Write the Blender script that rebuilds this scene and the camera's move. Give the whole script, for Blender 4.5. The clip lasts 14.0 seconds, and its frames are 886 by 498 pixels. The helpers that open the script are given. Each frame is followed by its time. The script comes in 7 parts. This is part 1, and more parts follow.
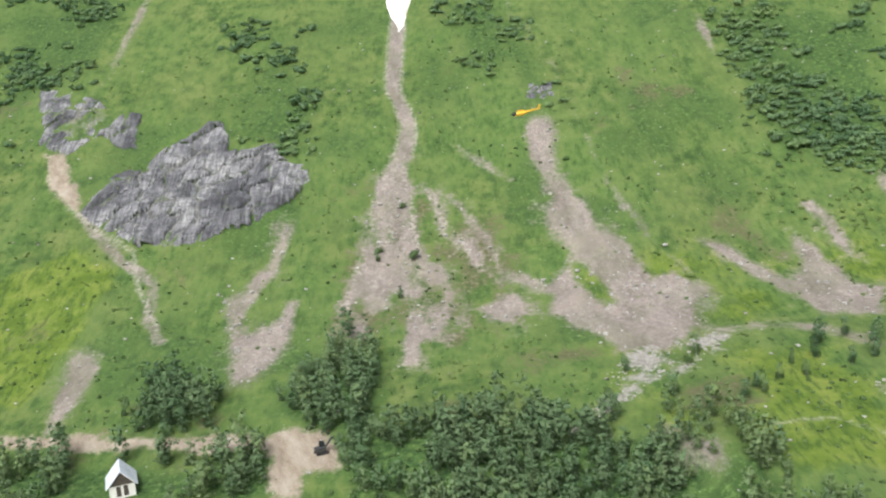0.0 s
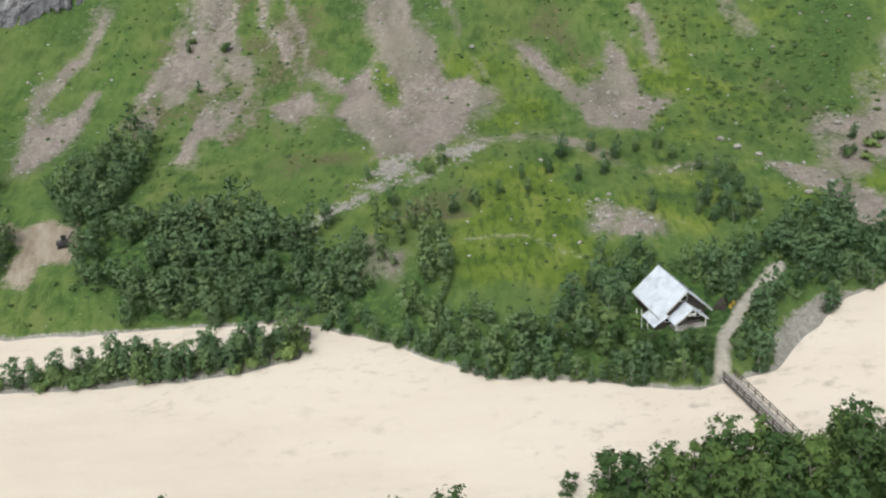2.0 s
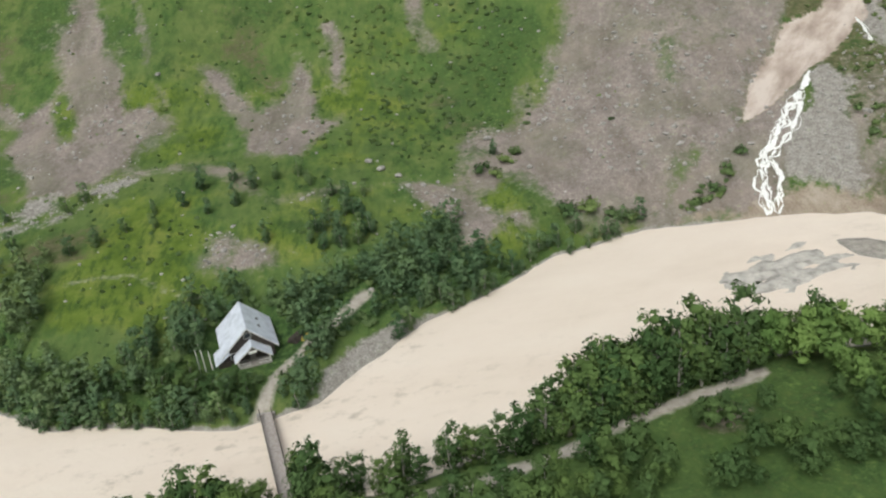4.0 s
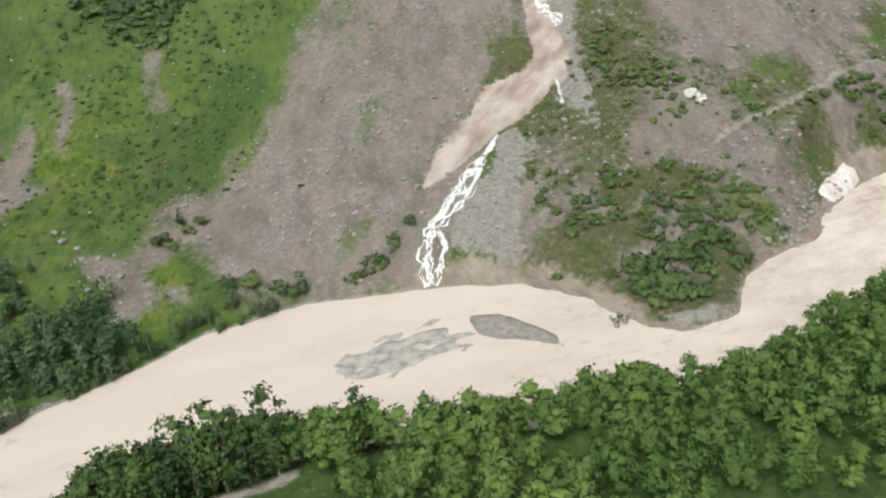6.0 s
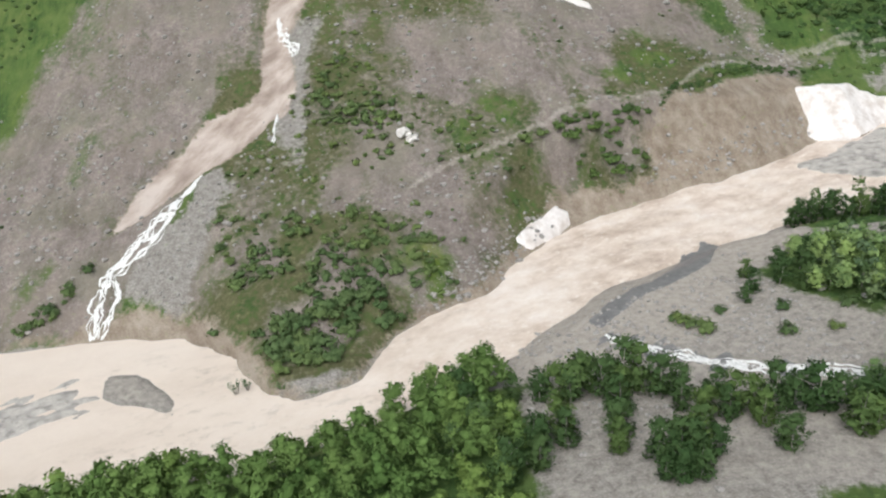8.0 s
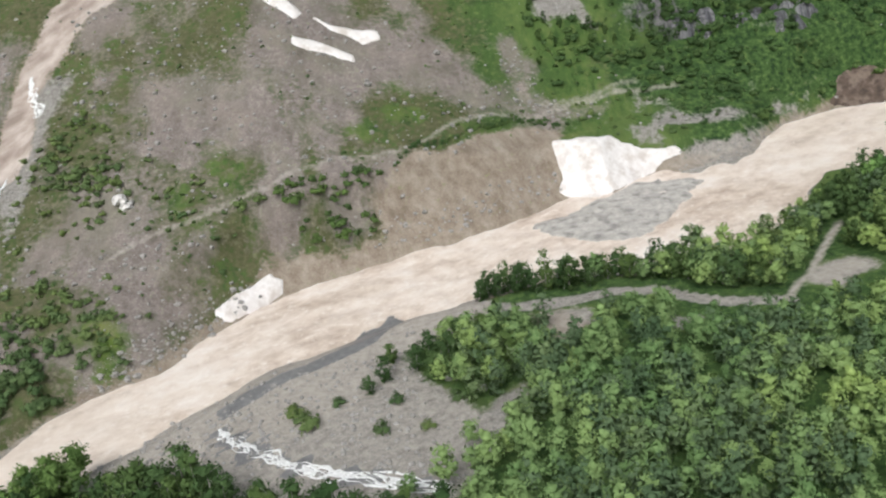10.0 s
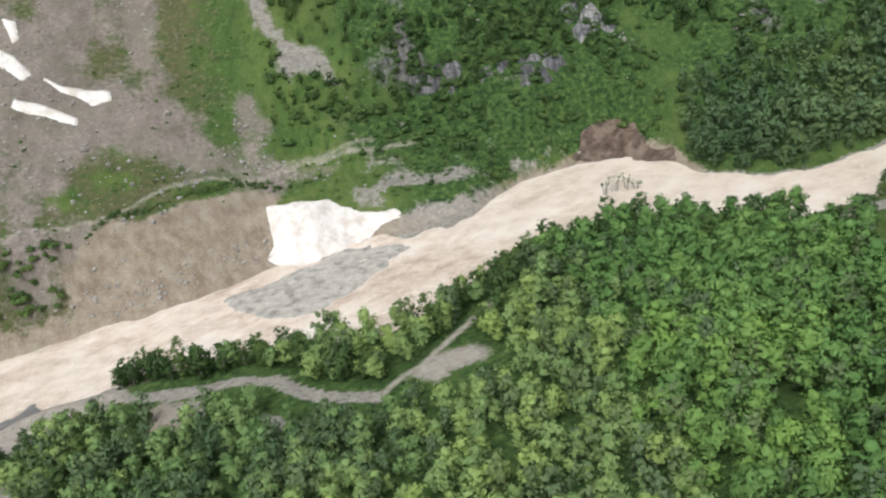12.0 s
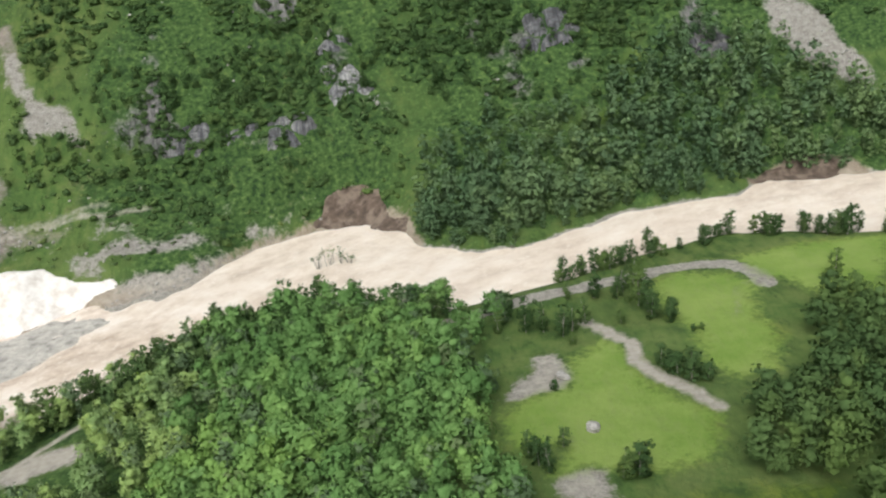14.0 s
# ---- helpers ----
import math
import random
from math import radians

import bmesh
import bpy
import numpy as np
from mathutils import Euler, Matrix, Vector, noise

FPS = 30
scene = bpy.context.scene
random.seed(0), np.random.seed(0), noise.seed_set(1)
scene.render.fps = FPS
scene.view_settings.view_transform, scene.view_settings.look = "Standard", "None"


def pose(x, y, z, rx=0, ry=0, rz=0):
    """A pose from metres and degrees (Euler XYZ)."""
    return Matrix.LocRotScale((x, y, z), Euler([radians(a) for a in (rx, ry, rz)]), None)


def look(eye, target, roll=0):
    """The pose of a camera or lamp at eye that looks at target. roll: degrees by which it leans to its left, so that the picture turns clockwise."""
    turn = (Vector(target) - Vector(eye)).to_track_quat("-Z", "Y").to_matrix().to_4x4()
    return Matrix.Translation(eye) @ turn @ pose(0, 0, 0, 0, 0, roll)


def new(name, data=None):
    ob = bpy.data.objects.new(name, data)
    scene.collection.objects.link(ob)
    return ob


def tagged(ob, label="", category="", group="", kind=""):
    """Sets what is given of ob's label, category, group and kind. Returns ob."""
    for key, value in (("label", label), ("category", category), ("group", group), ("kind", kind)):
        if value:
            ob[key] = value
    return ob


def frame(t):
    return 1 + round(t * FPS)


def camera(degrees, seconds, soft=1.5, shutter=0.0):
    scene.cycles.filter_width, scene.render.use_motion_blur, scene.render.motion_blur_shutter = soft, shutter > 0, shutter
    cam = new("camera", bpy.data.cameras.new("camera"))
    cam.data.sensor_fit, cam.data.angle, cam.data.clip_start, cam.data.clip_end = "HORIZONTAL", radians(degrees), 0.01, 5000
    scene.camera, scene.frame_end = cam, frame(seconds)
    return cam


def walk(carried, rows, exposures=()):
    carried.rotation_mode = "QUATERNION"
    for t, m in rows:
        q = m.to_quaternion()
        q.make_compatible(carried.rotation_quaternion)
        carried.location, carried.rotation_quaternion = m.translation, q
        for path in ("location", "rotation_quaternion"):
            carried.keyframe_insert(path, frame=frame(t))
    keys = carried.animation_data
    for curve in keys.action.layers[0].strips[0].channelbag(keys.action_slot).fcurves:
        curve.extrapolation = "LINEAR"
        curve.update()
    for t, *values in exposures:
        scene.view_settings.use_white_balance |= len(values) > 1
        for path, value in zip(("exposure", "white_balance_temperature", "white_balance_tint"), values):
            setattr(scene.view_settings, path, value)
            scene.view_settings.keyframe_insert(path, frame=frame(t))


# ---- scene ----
cam = camera(54.5, 14.0, soft=2.25)
METRES, EYE, TILT, LEAN, TURN = 480.0, 62.0, -9.0, 5.0, 0.0
ROWS = [
    (0.0, 0.0, 0.0, 0.0, 0.0, 0.0, 0.0),
    (0.5, 0.0328, -0.0008, 0.0053, 1.17, -0.92, -0.93),
    (1.0, 0.066, -0.0013, 0.0099, 2.26, -1.31, -1.58),
    (1.5, 0.0997, -0.002, 0.0149, 2.9, -3.45, -1.98),
    (2.0, 0.1342, -0.0031, 0.0208, 2.16, -15.35, -1.76),
    (2.5, 0.1688, -0.003, 0.0252, 1.46, -17.6, -1.43),
    (3.0, 0.2033, -0.0026, 0.0297, -0.37, -17.22, -0.22),
    (3.5, 0.2377, -0.0019, 0.0346, -1.81, -16.47, 0.21),
    (6.0, 0.4094, 0.0024, 0.0613, -4.98, -14.83, 1.0),
    (6.5, 0.4446, 0.0037, 0.0677, -5.06, -15.17, 0.75),
    (7.0, 0.4802, 0.0053, 0.0736, -5.15, -15.28, 0.79),
    (7.5, 0.5158, 0.0074, 0.0799, -5.08, -16.03, 0.86),
    (8.0, 0.5511, 0.0097, 0.086, -4.92, -16.26, 0.89),
    (10.5, 0.7305, 0.0179, 0.1164, -3.56, -16.2, 1.96),
    (11.0, 0.7667, 0.0196, 0.1227, -3.69, -16.33, 2.0),
    (11.5, 0.8029, 0.0213, 0.1284, -3.94, -15.83, 2.08),
    (12.0, 0.839, 0.0233, 0.1345, -4.25, -16.14, 2.48),
    (12.5, 0.8755, 0.0253, 0.1411, -4.42, -16.84, 2.55),
    (13.0, 0.912, 0.0263, 0.1475, -4.44, -16.37, 2.45),
    (13.5, 0.9486, 0.0281, 0.1541, -4.31, -16.01, 2.28),
    (14.0, 0.9856, 0.0293, 0.1602, -3.97, -15.78, 1.89),
]
walk(cam, [(t, pose(0, 0, EYE, TILT, LEAN, TURN) @ pose(METRES * x, METRES * y, METRES * z, 90 + pitch, roll, yaw)) for t, x, y, z, yaw, pitch, roll in ROWS],
     [(0.0, 0.60, 6300, 6), (1.5, 0.56, 6350, 6), (2.1, -0.02, 6350, 3), (2.6, -0.12, 6380, 2), (3.5, -0.12, 6400, 3), (6.5, -0.06, 6350, 6), (8.0, -0.05, 6200, 7), (11.0, -0.10, 6250, 7), (12.0, -0.02, 6300, 6), (12.8, 0.07, 6350, 5), (14.0, 0.09, 6400, 4)])

# ---- light: an overcast mountain sky ----
SUN_HEIGHT, SUN_TURN = 52.0, 200.0
sky_world = bpy.data.worlds.new("overcast_sky")
scene.world = sky_world
sky_world.use_nodes = True
wn = sky_world.node_tree
sky = wn.nodes.new("ShaderNodeTexSky")
sky.sky_type, sky.sun_disc = "NISHITA", False
sky.sun_elevation, sky.sun_rotation = radians(SUN_HEIGHT), radians(SUN_TURN)
sky.air_density, sky.dust_density, sky.ozone_density = 1.0, 6.0, 0.6
pale = wn.nodes.new("ShaderNodeHueSaturation")
pale.inputs["Saturation"].default_value = 0.3
wn.links.new(sky.outputs[0], pale.inputs["Color"])
wn.links.new(pale.outputs[0], wn.nodes["Background"].inputs["Color"])
wn.nodes["Background"].inputs["Strength"].default_value = 0.136
sun = new("sun", bpy.data.lights.new("sun", "SUN"))
sun.data.energy, sun.data.angle, sun.data.color = 1.4, radians(28), (1.0, 0.96, 0.9)
a, e = radians(SUN_TURN), radians(SUN_HEIGHT)
sun.matrix_world = look((math.sin(a) * math.cos(e) * 900 + 200, math.cos(a) * math.cos(e) * 900 + 150, math.sin(e) * 900), (200, 150, 0))

# ---- materials ----
def material(name):
    m = bpy.data.materials.new(name)
    m.use_nodes = True
    return m, m.node_tree, m.node_tree.nodes["Principled BSDF"]


def node(nt, kind, **inputs):
    n = nt.nodes.new(kind)
    for key, value in inputs.items():
        n.inputs[key.replace("_", " ")].default_value = value
    return n


def noise_of(nt, scale, detail=4.0, roughness=0.6, stretch=None):
    """Noise in world metres: scale is waves to the metre."""
    geo = nt.nodes.new("ShaderNodeNewGeometry")
    n = node(nt, "ShaderNodeTexNoise", Scale=scale, Detail=detail, Roughness=roughness)
    if stretch:
        mp = nt.nodes.new("ShaderNodeMapping")
        mp.inputs["Rotation"].default_value = (0, 0, stretch[3])
        mp.inputs["Scale"].default_value = stretch[:3]
        nt.links.new(geo.outputs["Position"], mp.inputs[0])
        nt.links.new(mp.outputs[0], n.inputs["Vector"])
    else:
        nt.links.new(geo.outputs["Position"], n.inputs["Vector"])
    return n.outputs["Fac"]


def flow_noise(nt, scale, turn, longer, detail=5.0, roughness=0.6):
    """Noise drawn out along a way in plan: turn in radians from x, longer times as long as wide."""
    geo, mp = nt.nodes.new("ShaderNodeNewGeometry"), nt.nodes.new("ShaderNodeMapping")
    mp.vector_type = "TEXTURE"
    mp.inputs["Rotation"].default_value, mp.inputs["Scale"].default_value = (0, 0, turn), (longer, 1, 1)
    n = node(nt, "ShaderNodeTexNoise", Scale=scale, Detail=detail, Roughness=roughness)
    nt.links.new(geo.outputs["Position"], mp.inputs[0])
    nt.links.new(mp.outputs[0], n.inputs["Vector"])
    return n.outputs["Fac"]


def ramp_of(nt, source, *stops):
    r = nt.nodes.new("ShaderNodeValToRGB")
    while len(r.color_ramp.elements) < len(stops):
        r.color_ramp.elements.new(0.5)
    for el, (at, colour) in zip(r.color_ramp.elements, stops):
        el.position, el.color = at, (*colour, 1) if len(colour) == 3 else colour
    nt.links.new(source, r.inputs[0])
    return r.outputs[0]


def mixed(nt, fac, a, b, mode="MIX"):
    n = nt.nodes.new("ShaderNodeMix")
    n.data_type, n.blend_type = "RGBA", mode
    for socket, value in ((n.inputs[0], fac), (n.inputs[6], a), (n.inputs[7], b)):
        if isinstance(value, bpy.types.NodeSocket):
            nt.links.new(value, socket)
        else:
            socket.default_value = value if not isinstance(value, tuple) else (*value, 1)
    return n.outputs[2]


def maths(nt, op, a, b=0.0, clamp=False):
    n = nt.nodes.new("ShaderNodeMath")
    n.operation, n.use_clamp = op, clamp
    for socket, value in zip(n.inputs, (a, b)):
        if isinstance(value, bpy.types.NodeSocket):
            nt.links.new(value, socket)
        else:
            socket.default_value = value
    return n.outputs[0]


def bumped(nt, bsdf, height, strength=0.5, distance=0.2):
    b = node(nt, "ShaderNodeBump", Strength=strength, Distance=distance)
    nt.links.new(height, b.inputs["Height"])
    nt.links.new(b.outputs[0], bsdf.inputs["Normal"])


def surface(name, dark, light, scale=3.0, rough=0.85, metal=0.0, bump=0.4, distance=0.05, mark=None, mark_scale=0.6):
    """A surface of two mottled tones, with broader marks and a fine relief."""
    m, nt, b = material(name)
    fine = noise_of(nt, scale)
    col = ramp_of(nt, fine, (0.3, dark), (0.7, light))
    if mark:
        col = mixed(nt, ramp_of(nt, noise_of(nt, mark_scale, 3), (0.48, (0, 0, 0)), (0.66, (1, 1, 1))), col, mark)
    nt.links.new(col, b.inputs["Base Color"])
    b.inputs["Roughness"].default_value, b.inputs["Metallic"].default_value = rough, metal
    if bump:
        bumped(nt, b, fine, bump, distance)
    return m


def edged(nt, mask, jag, low=0.38, high=0.62):
    """A mask whose edge is broken up by noise."""
    s = maths(nt, "ADD", mask, maths(nt, "MULTIPLY", maths(nt, "SUBTRACT", jag, 0.5), 2.0))
    return ramp_of(nt, s, (low, (0, 0, 0)), (high, (1, 1, 1)))


def ground_material():
    m, nt, b = material("valley_ground")
    first, second = nt.nodes.new("ShaderNodeAttribute"), nt.nodes.new("ShaderNodeAttribute")
    first.attribute_name, second.attribute_name = "cover_a", "cover_b"
    third = nt.nodes.new("ShaderNodeAttribute")
    third.attribute_name = "mud"
    fourth = nt.nodes.new("ShaderNodeAttribute")
    fourth.attribute_name = "mown"
    sa, sb = nt.nodes.new("ShaderNodeSeparateColor"), nt.nodes.new("ShaderNodeSeparateColor")
    nt.links.new(first.outputs["Color"], sa.inputs[0])
    nt.links.new(second.outputs["Color"], sb.inputs[0])
    broad, mid, fine, grain = noise_of(nt, 0.03, 5), noise_of(nt, 0.16, 6, 0.65), noise_of(nt, 0.7, 5, 0.7), noise_of(nt, 3.0, 4, 0.7)
    # meadow: lime, olive and dark tufts, a few pale flower heads
    grass = ramp_of(nt, mid, (0.36, (0.036, 0.070, 0.022)), (0.49, (0.078, 0.128, 0.034)), (0.62, (0.140, 0.172, 0.058)))
    grass = mixed(nt, ramp_of(nt, broad, (0.40, (0, 0, 0)), (0.60, (0.5, 0.5, 0.5))), grass, (0.086, 0.152, 0.042))
    grass = mixed(nt, ramp_of(nt, fine, (0.55, (0, 0, 0)), (0.69, (0.75, 0.75, 0.75))), grass, (0.038, 0.070, 0.022))
    combed = noise_of(nt, 0.42, 6, 0.7, (1.5, 0.5, 0.5, 0.25))
    grass = mixed(nt, ramp_of(nt, combed, (0.50, (0, 0, 0)), (0.64, (0.40, 0.40, 0.40))), grass, (0.150, 0.180, 0.062))
    grass = mixed(nt, ramp_of(nt, combed, (0.36, (0.7, 0.7, 0.7)), (0.46, (0, 0, 0))), grass, (0.034, 0.070, 0.020))
    sward = noise_of(nt, 0.055, 5, 0.6, (1.7, 0.45, 0.45, 0.2))
    grass = mixed(nt, ramp_of(nt, sward, (0.44, (0, 0, 0)), (0.60, (0.42, 0.42, 0.42))), grass, (0.128, 0.170, 0.056))
    lush = ramp_of(nt, mid, (0.36, (0.078, 0.122, 0.020)), (0.5, (0.118, 0.168, 0.030)), (0.64, (0.170, 0.205, 0.048)))
    lush = mixed(nt, ramp_of(nt, fine, (0.58, (0, 0, 0)), (0.75, (0.5, 0.5, 0.5))), lush, (0.055, 0.09, 0.022))
    lush = mixed(nt, ramp_of(nt, combed, (0.41, (0.75, 0.75, 0.75)), (0.51, (0, 0, 0))), lush, (0.045, 0.085, 0.020))
    scrub = ramp_of(nt, fine, (0.38, (0.022, 0.046, 0.018)), (0.5, (0.050, 0.096, 0.028)), (0.62, (0.092, 0.145, 0.046)))
    heath = ramp_of(nt, fine, (0.38, (0.068, 0.080, 0.034)), (0.62, (0.135, 0.128, 0.072)))
    # stone: brownish scree, grey gravel, bare soil, rock
    stones = node(nt, "ShaderNodeTexVoronoi", Scale=0.9, Randomness=1.0)
    geo = nt.nodes.new("ShaderNodeNewGeometry")
    nt.links.new(geo.outputs["Position"], stones.inputs["Vector"])
    speck = maths(nt, "ADD", maths(nt, "MULTIPLY", grain, 0.6), maths(nt, "MULTIPLY", fine, 0.4))
    scree = ramp_of(nt, speck, (0.34, (0.142, 0.119, 0.108)), (0.5, (0.230, 0.197, 0.181)), (0.66, (0.36, 0.322, 0.304)))
    scree = mixed(nt, ramp_of(nt, noise_of(nt, 0.07, 6, 0.65), (0.45, (0, 0, 0)), (0.60, (0.6, 0.6, 0.6))), scree, (0.175, 0.168, 0.128))
    scree = mixed(nt, ramp_of(nt, noise_of(nt, 1.1, 3, 0.6), (0.60, (0, 0, 0)), (0.70, (0.3, 0.3, 0.3))), scree, (0.40, 0.37, 0.345))
    scree = mixed(nt, ramp_of(nt, noise_of(nt, 0.9, 3, 0.6), (0.30, (0.4, 0.4, 0.4)), (0.38, (0, 0, 0))), scree, (0.10, 0.09, 0.075))
    band = noise_of(nt, 0.13, 6, 0.7, (1.25, 0.6, 0.6, 0.3))
    scree = mixed(nt, 1.0, scree, ramp_of(nt, band, (0.36, (0.78, 0.76, 0.74)), (0.5, (1.0, 1.0, 1.0)), (0.64, (1.20, 1.19, 1.17))), "MULTIPLY")
    scree = mixed(nt, ramp_of(nt, noise_of(nt, 0.05, 5, 0.6), (0.52, (0, 0, 0)), (0.66, (0.5, 0.5, 0.5))), scree, (0.255, 0.215, 0.185))
    gravel = ramp_of(nt, speck, (0.36, (0.155, 0.143, 0.13)), (0.5, (0.265, 0.247, 0.228)), (0.64, (0.44, 0.42, 0.395)))
    # downslope streaks in the soil's colour stand in for shaded gullies
    soil = ramp_of(nt, maths(nt, "ADD", maths(nt, "MULTIPLY", flow_noise(nt, 0.35, 1.95, 3.5, 5, 0.6), 0.6), maths(nt, "MULTIPLY", grain, 0.4)), (0.38, (0.205, 0.163, 0.127)), (0.5, (0.295, 0.245, 0.197)), (0.62, (0.385, 0.332, 0.278)))
    rock = ramp_of(nt, noise_of(nt, 0.4, 8, 0.75, (2.2, 0.5, 0.4, 0.0)), (0.36, (0.045, 0.045, 0.047)), (0.5, (0.15, 0.145, 0.145)), (0.68, (0.32, 0.305, 0.30)))
    path = ramp_of(nt, fine, (0.3, (0.33, 0.30, 0.265)), (0.7, (0.46, 0.42, 0.375)))
    mid = maths(nt, "ADD", maths(nt, "MULTIPLY", mid, 0.5), maths(nt, "MULTIPLY", fine, 0.5))
    col = mixed(nt, edged(nt, sb.outputs[0], mid, 0.3, 0.7), grass, lush)
    col = mixed(nt, edged(nt, sb.outputs[1], mid), col, scrub)
    col = mixed(nt, edged(nt, second.outputs["Alpha"], mid), col, heath)
    col = mixed(nt, edged(nt, sa.outputs[0], mid, 0.26, 0.74), col, scree)
    col = mixed(nt, edged(nt, sa.outputs[1], mid, 0.36, 0.64), col, gravel)
    col = mixed(nt, edged(nt, sa.outputs[2], mid, 0.34, 0.66), col, soil)
    col = mixed(nt, edged(nt, first.outputs["Alpha"], mid), col, rock)
    trodden = maths(nt, "ADD", sb.outputs[2], maths(nt, "MULTIPLY", maths(nt, "SUBTRACT", fine, 0.5), 0.9))
    col = mixed(nt, ramp_of(nt, trodden, (0.22, (0, 0, 0)), (0.80, (1, 1, 1))), col, path)
    hay = ramp_of(nt, noise_of(nt, 0.09, 5, 0.6), (0.36, (0.168, 0.262, 0.054)), (0.64, (0.235, 0.318, 0.084)))
    hay = mixed(nt, ramp_of(nt, combed, (0.5, (0, 0, 0)), (0.7, (0.35, 0.35, 0.35))), hay, (0.225, 0.262, 0.105))
    col = mixed(nt, maths(nt, "MULTIPLY", edged(nt, fourth.outputs["Fac"], fine, 0.2, 0.8), maths(nt, "SUBTRACT", 1.0, ramp_of(nt, trodden, (0.22, (0, 0, 0)), (0.80, (1, 1, 1))))), col, hay)
    mud = ramp_of(nt, flow_noise(nt, 0.22, 0.9, 4.0, 5, 0.6), (0.36, (0.31, 0.25, 0.215)), (0.5, (0.44, 0.365, 0.32)), (0.64, (0.57, 0.50, 0.455)))
    col = mixed(nt, edged(nt, third.outputs["Fac"], mid, 0.4, 0.6), col, mud)
    nt.links.new(col, b.inputs["Base Color"])
    b.inputs["Roughness"].default_value = 0.95
    b.inputs["Specular IOR Level"].default_value = 0.15
    bumped(nt, b, maths(nt, "ADD", maths(nt, "MULTIPLY", grain, 0.35), fine), 0.7, 0.5)
    return m


def water_material():
    m, nt, b = material("silty_flood_water")
    att = nt.nodes.new("ShaderNodeAttribute")
    att.attribute_name = "rapid"
    # the quiet reach: pale silt with faint drifts and a few darker boils
    drift, boil = flow_noise(nt, 0.05, 0.05, 3.0), flow_noise(nt, 0.42, 0.1, 1.6, 6, 0.7)
    calm = ramp_of(nt, drift, (0.3, (0.65, 0.56, 0.48)), (0.5, (0.71, 0.62, 0.54)), (0.75, (0.74, 0.66, 0.585)))
    near_boils = ramp_of(nt, flow_noise(nt, 0.025, 0.1, 2.0, 3), (0.46, (0, 0, 0)), (0.60, (1, 1, 1)))
    fleck = maths(nt, "MULTIPLY", ramp_of(nt, boil, (0.53, (0, 0, 0)), (0.66, (0.75, 0.75, 0.75))), near_boils)
    calm = mixed(nt, fleck, calm, (0.42, 0.365, 0.305))
    # the rapids: broken brown backs and cream foam, drawn out with the stream
    heave, lump, froth = flow_noise(nt, 0.075, 0.42, 1.7, 5, 0.6), flow_noise(nt, 0.24, 0.42, 1.4, 6, 0.7), flow_noise(nt, 0.8, 0.42, 1.3, 4, 0.65)
    wild = ramp_of(nt, maths(nt, "ADD", maths(nt, "MULTIPLY", heave, 0.5), maths(nt, "MULTIPLY", lump, 0.5)),
                   (0.37, (0.43, 0.335, 0.265)), (0.45, (0.59, 0.49, 0.41)), (0.52, (0.71, 0.615, 0.535)), (0.62, (0.82, 0.75, 0.69)))
    wild = mixed(nt, ramp_of(nt, froth, (0.56, (0, 0, 0)), (0.70, (0.6, 0.6, 0.6))), wild, (0.86, 0.81, 0.765))
    nt.links.new(mixed(nt, att.outputs["Fac"], calm, wild), b.inputs["Base Color"])
    b.inputs["Roughness"].default_value = 0.5
    b.inputs["Specular IOR Level"].default_value = 0.3
    bumped(nt, b, maths(nt, "ADD", maths(nt, "MULTIPLY", lump, att.outputs["Fac"]), maths(nt, "MULTIPLY", froth, 0.3)), 0.5, 0.5)
    return m


def leaf_material(name, dark, mid_tone, light):
    m, nt, b = material(name)
    geo, info, att = nt.nodes.new("ShaderNodeNewGeometry"), nt.nodes.new("ShaderNodeObjectInfo"), nt.nodes.new("ShaderNodeAttribute")
    att.attribute_name = "tint"
    dark = tuple(0.55 * m + 0.45 * d for m, d in zip(mid_tone, dark))
    light = tuple(0.55 * m + 0.45 * d for m, d in zip(mid_tone, light))
    leaf = ramp_of(nt, geo.outputs["Random Per Island"], (0.0, dark), (0.5, mid_tone), (1.0, light))
    own = maths(nt, "GREATER_THAN", att.outputs["Fac"], 0.001)
    tree = maths(nt, "ADD", att.outputs["Fac"], maths(nt, "MULTIPLY", info.outputs["Random"], maths(nt, "SUBTRACT", 1.0, own)))
    whole = ramp_of(nt, tree, (0.0, (0.58, 0.68, 0.64)), (0.5, (0.94, 0.95, 0.95)), (1.0, (1.34, 1.24, 1.0)))
    tone = mixed(nt, 1.0, leaf, whole, "MULTIPLY")
    nt.links.new(tone, b.inputs["Base Color"])
    b.inputs["Roughness"].default_value = 0.75
    b.inputs["Specular IOR Level"].default_value = 0.1
    # light shines through the leaves
    thin, blend = nt.nodes.new("ShaderNodeBsdfTranslucent"), node(nt, "ShaderNodeMixShader", Fac=0.08)
    nt.links.new(mixed(nt, 1.0, tone, (1.15, 1.2, 0.75), "MULTIPLY"), thin.inputs["Color"])
    nt.links.new(b.outputs[0], blend.inputs[1])
    nt.links.new(thin.outputs[0], blend.inputs[2])
    nt.links.new(blend.outputs[0], nt.nodes["Material Output"].inputs["Surface"])
    return m


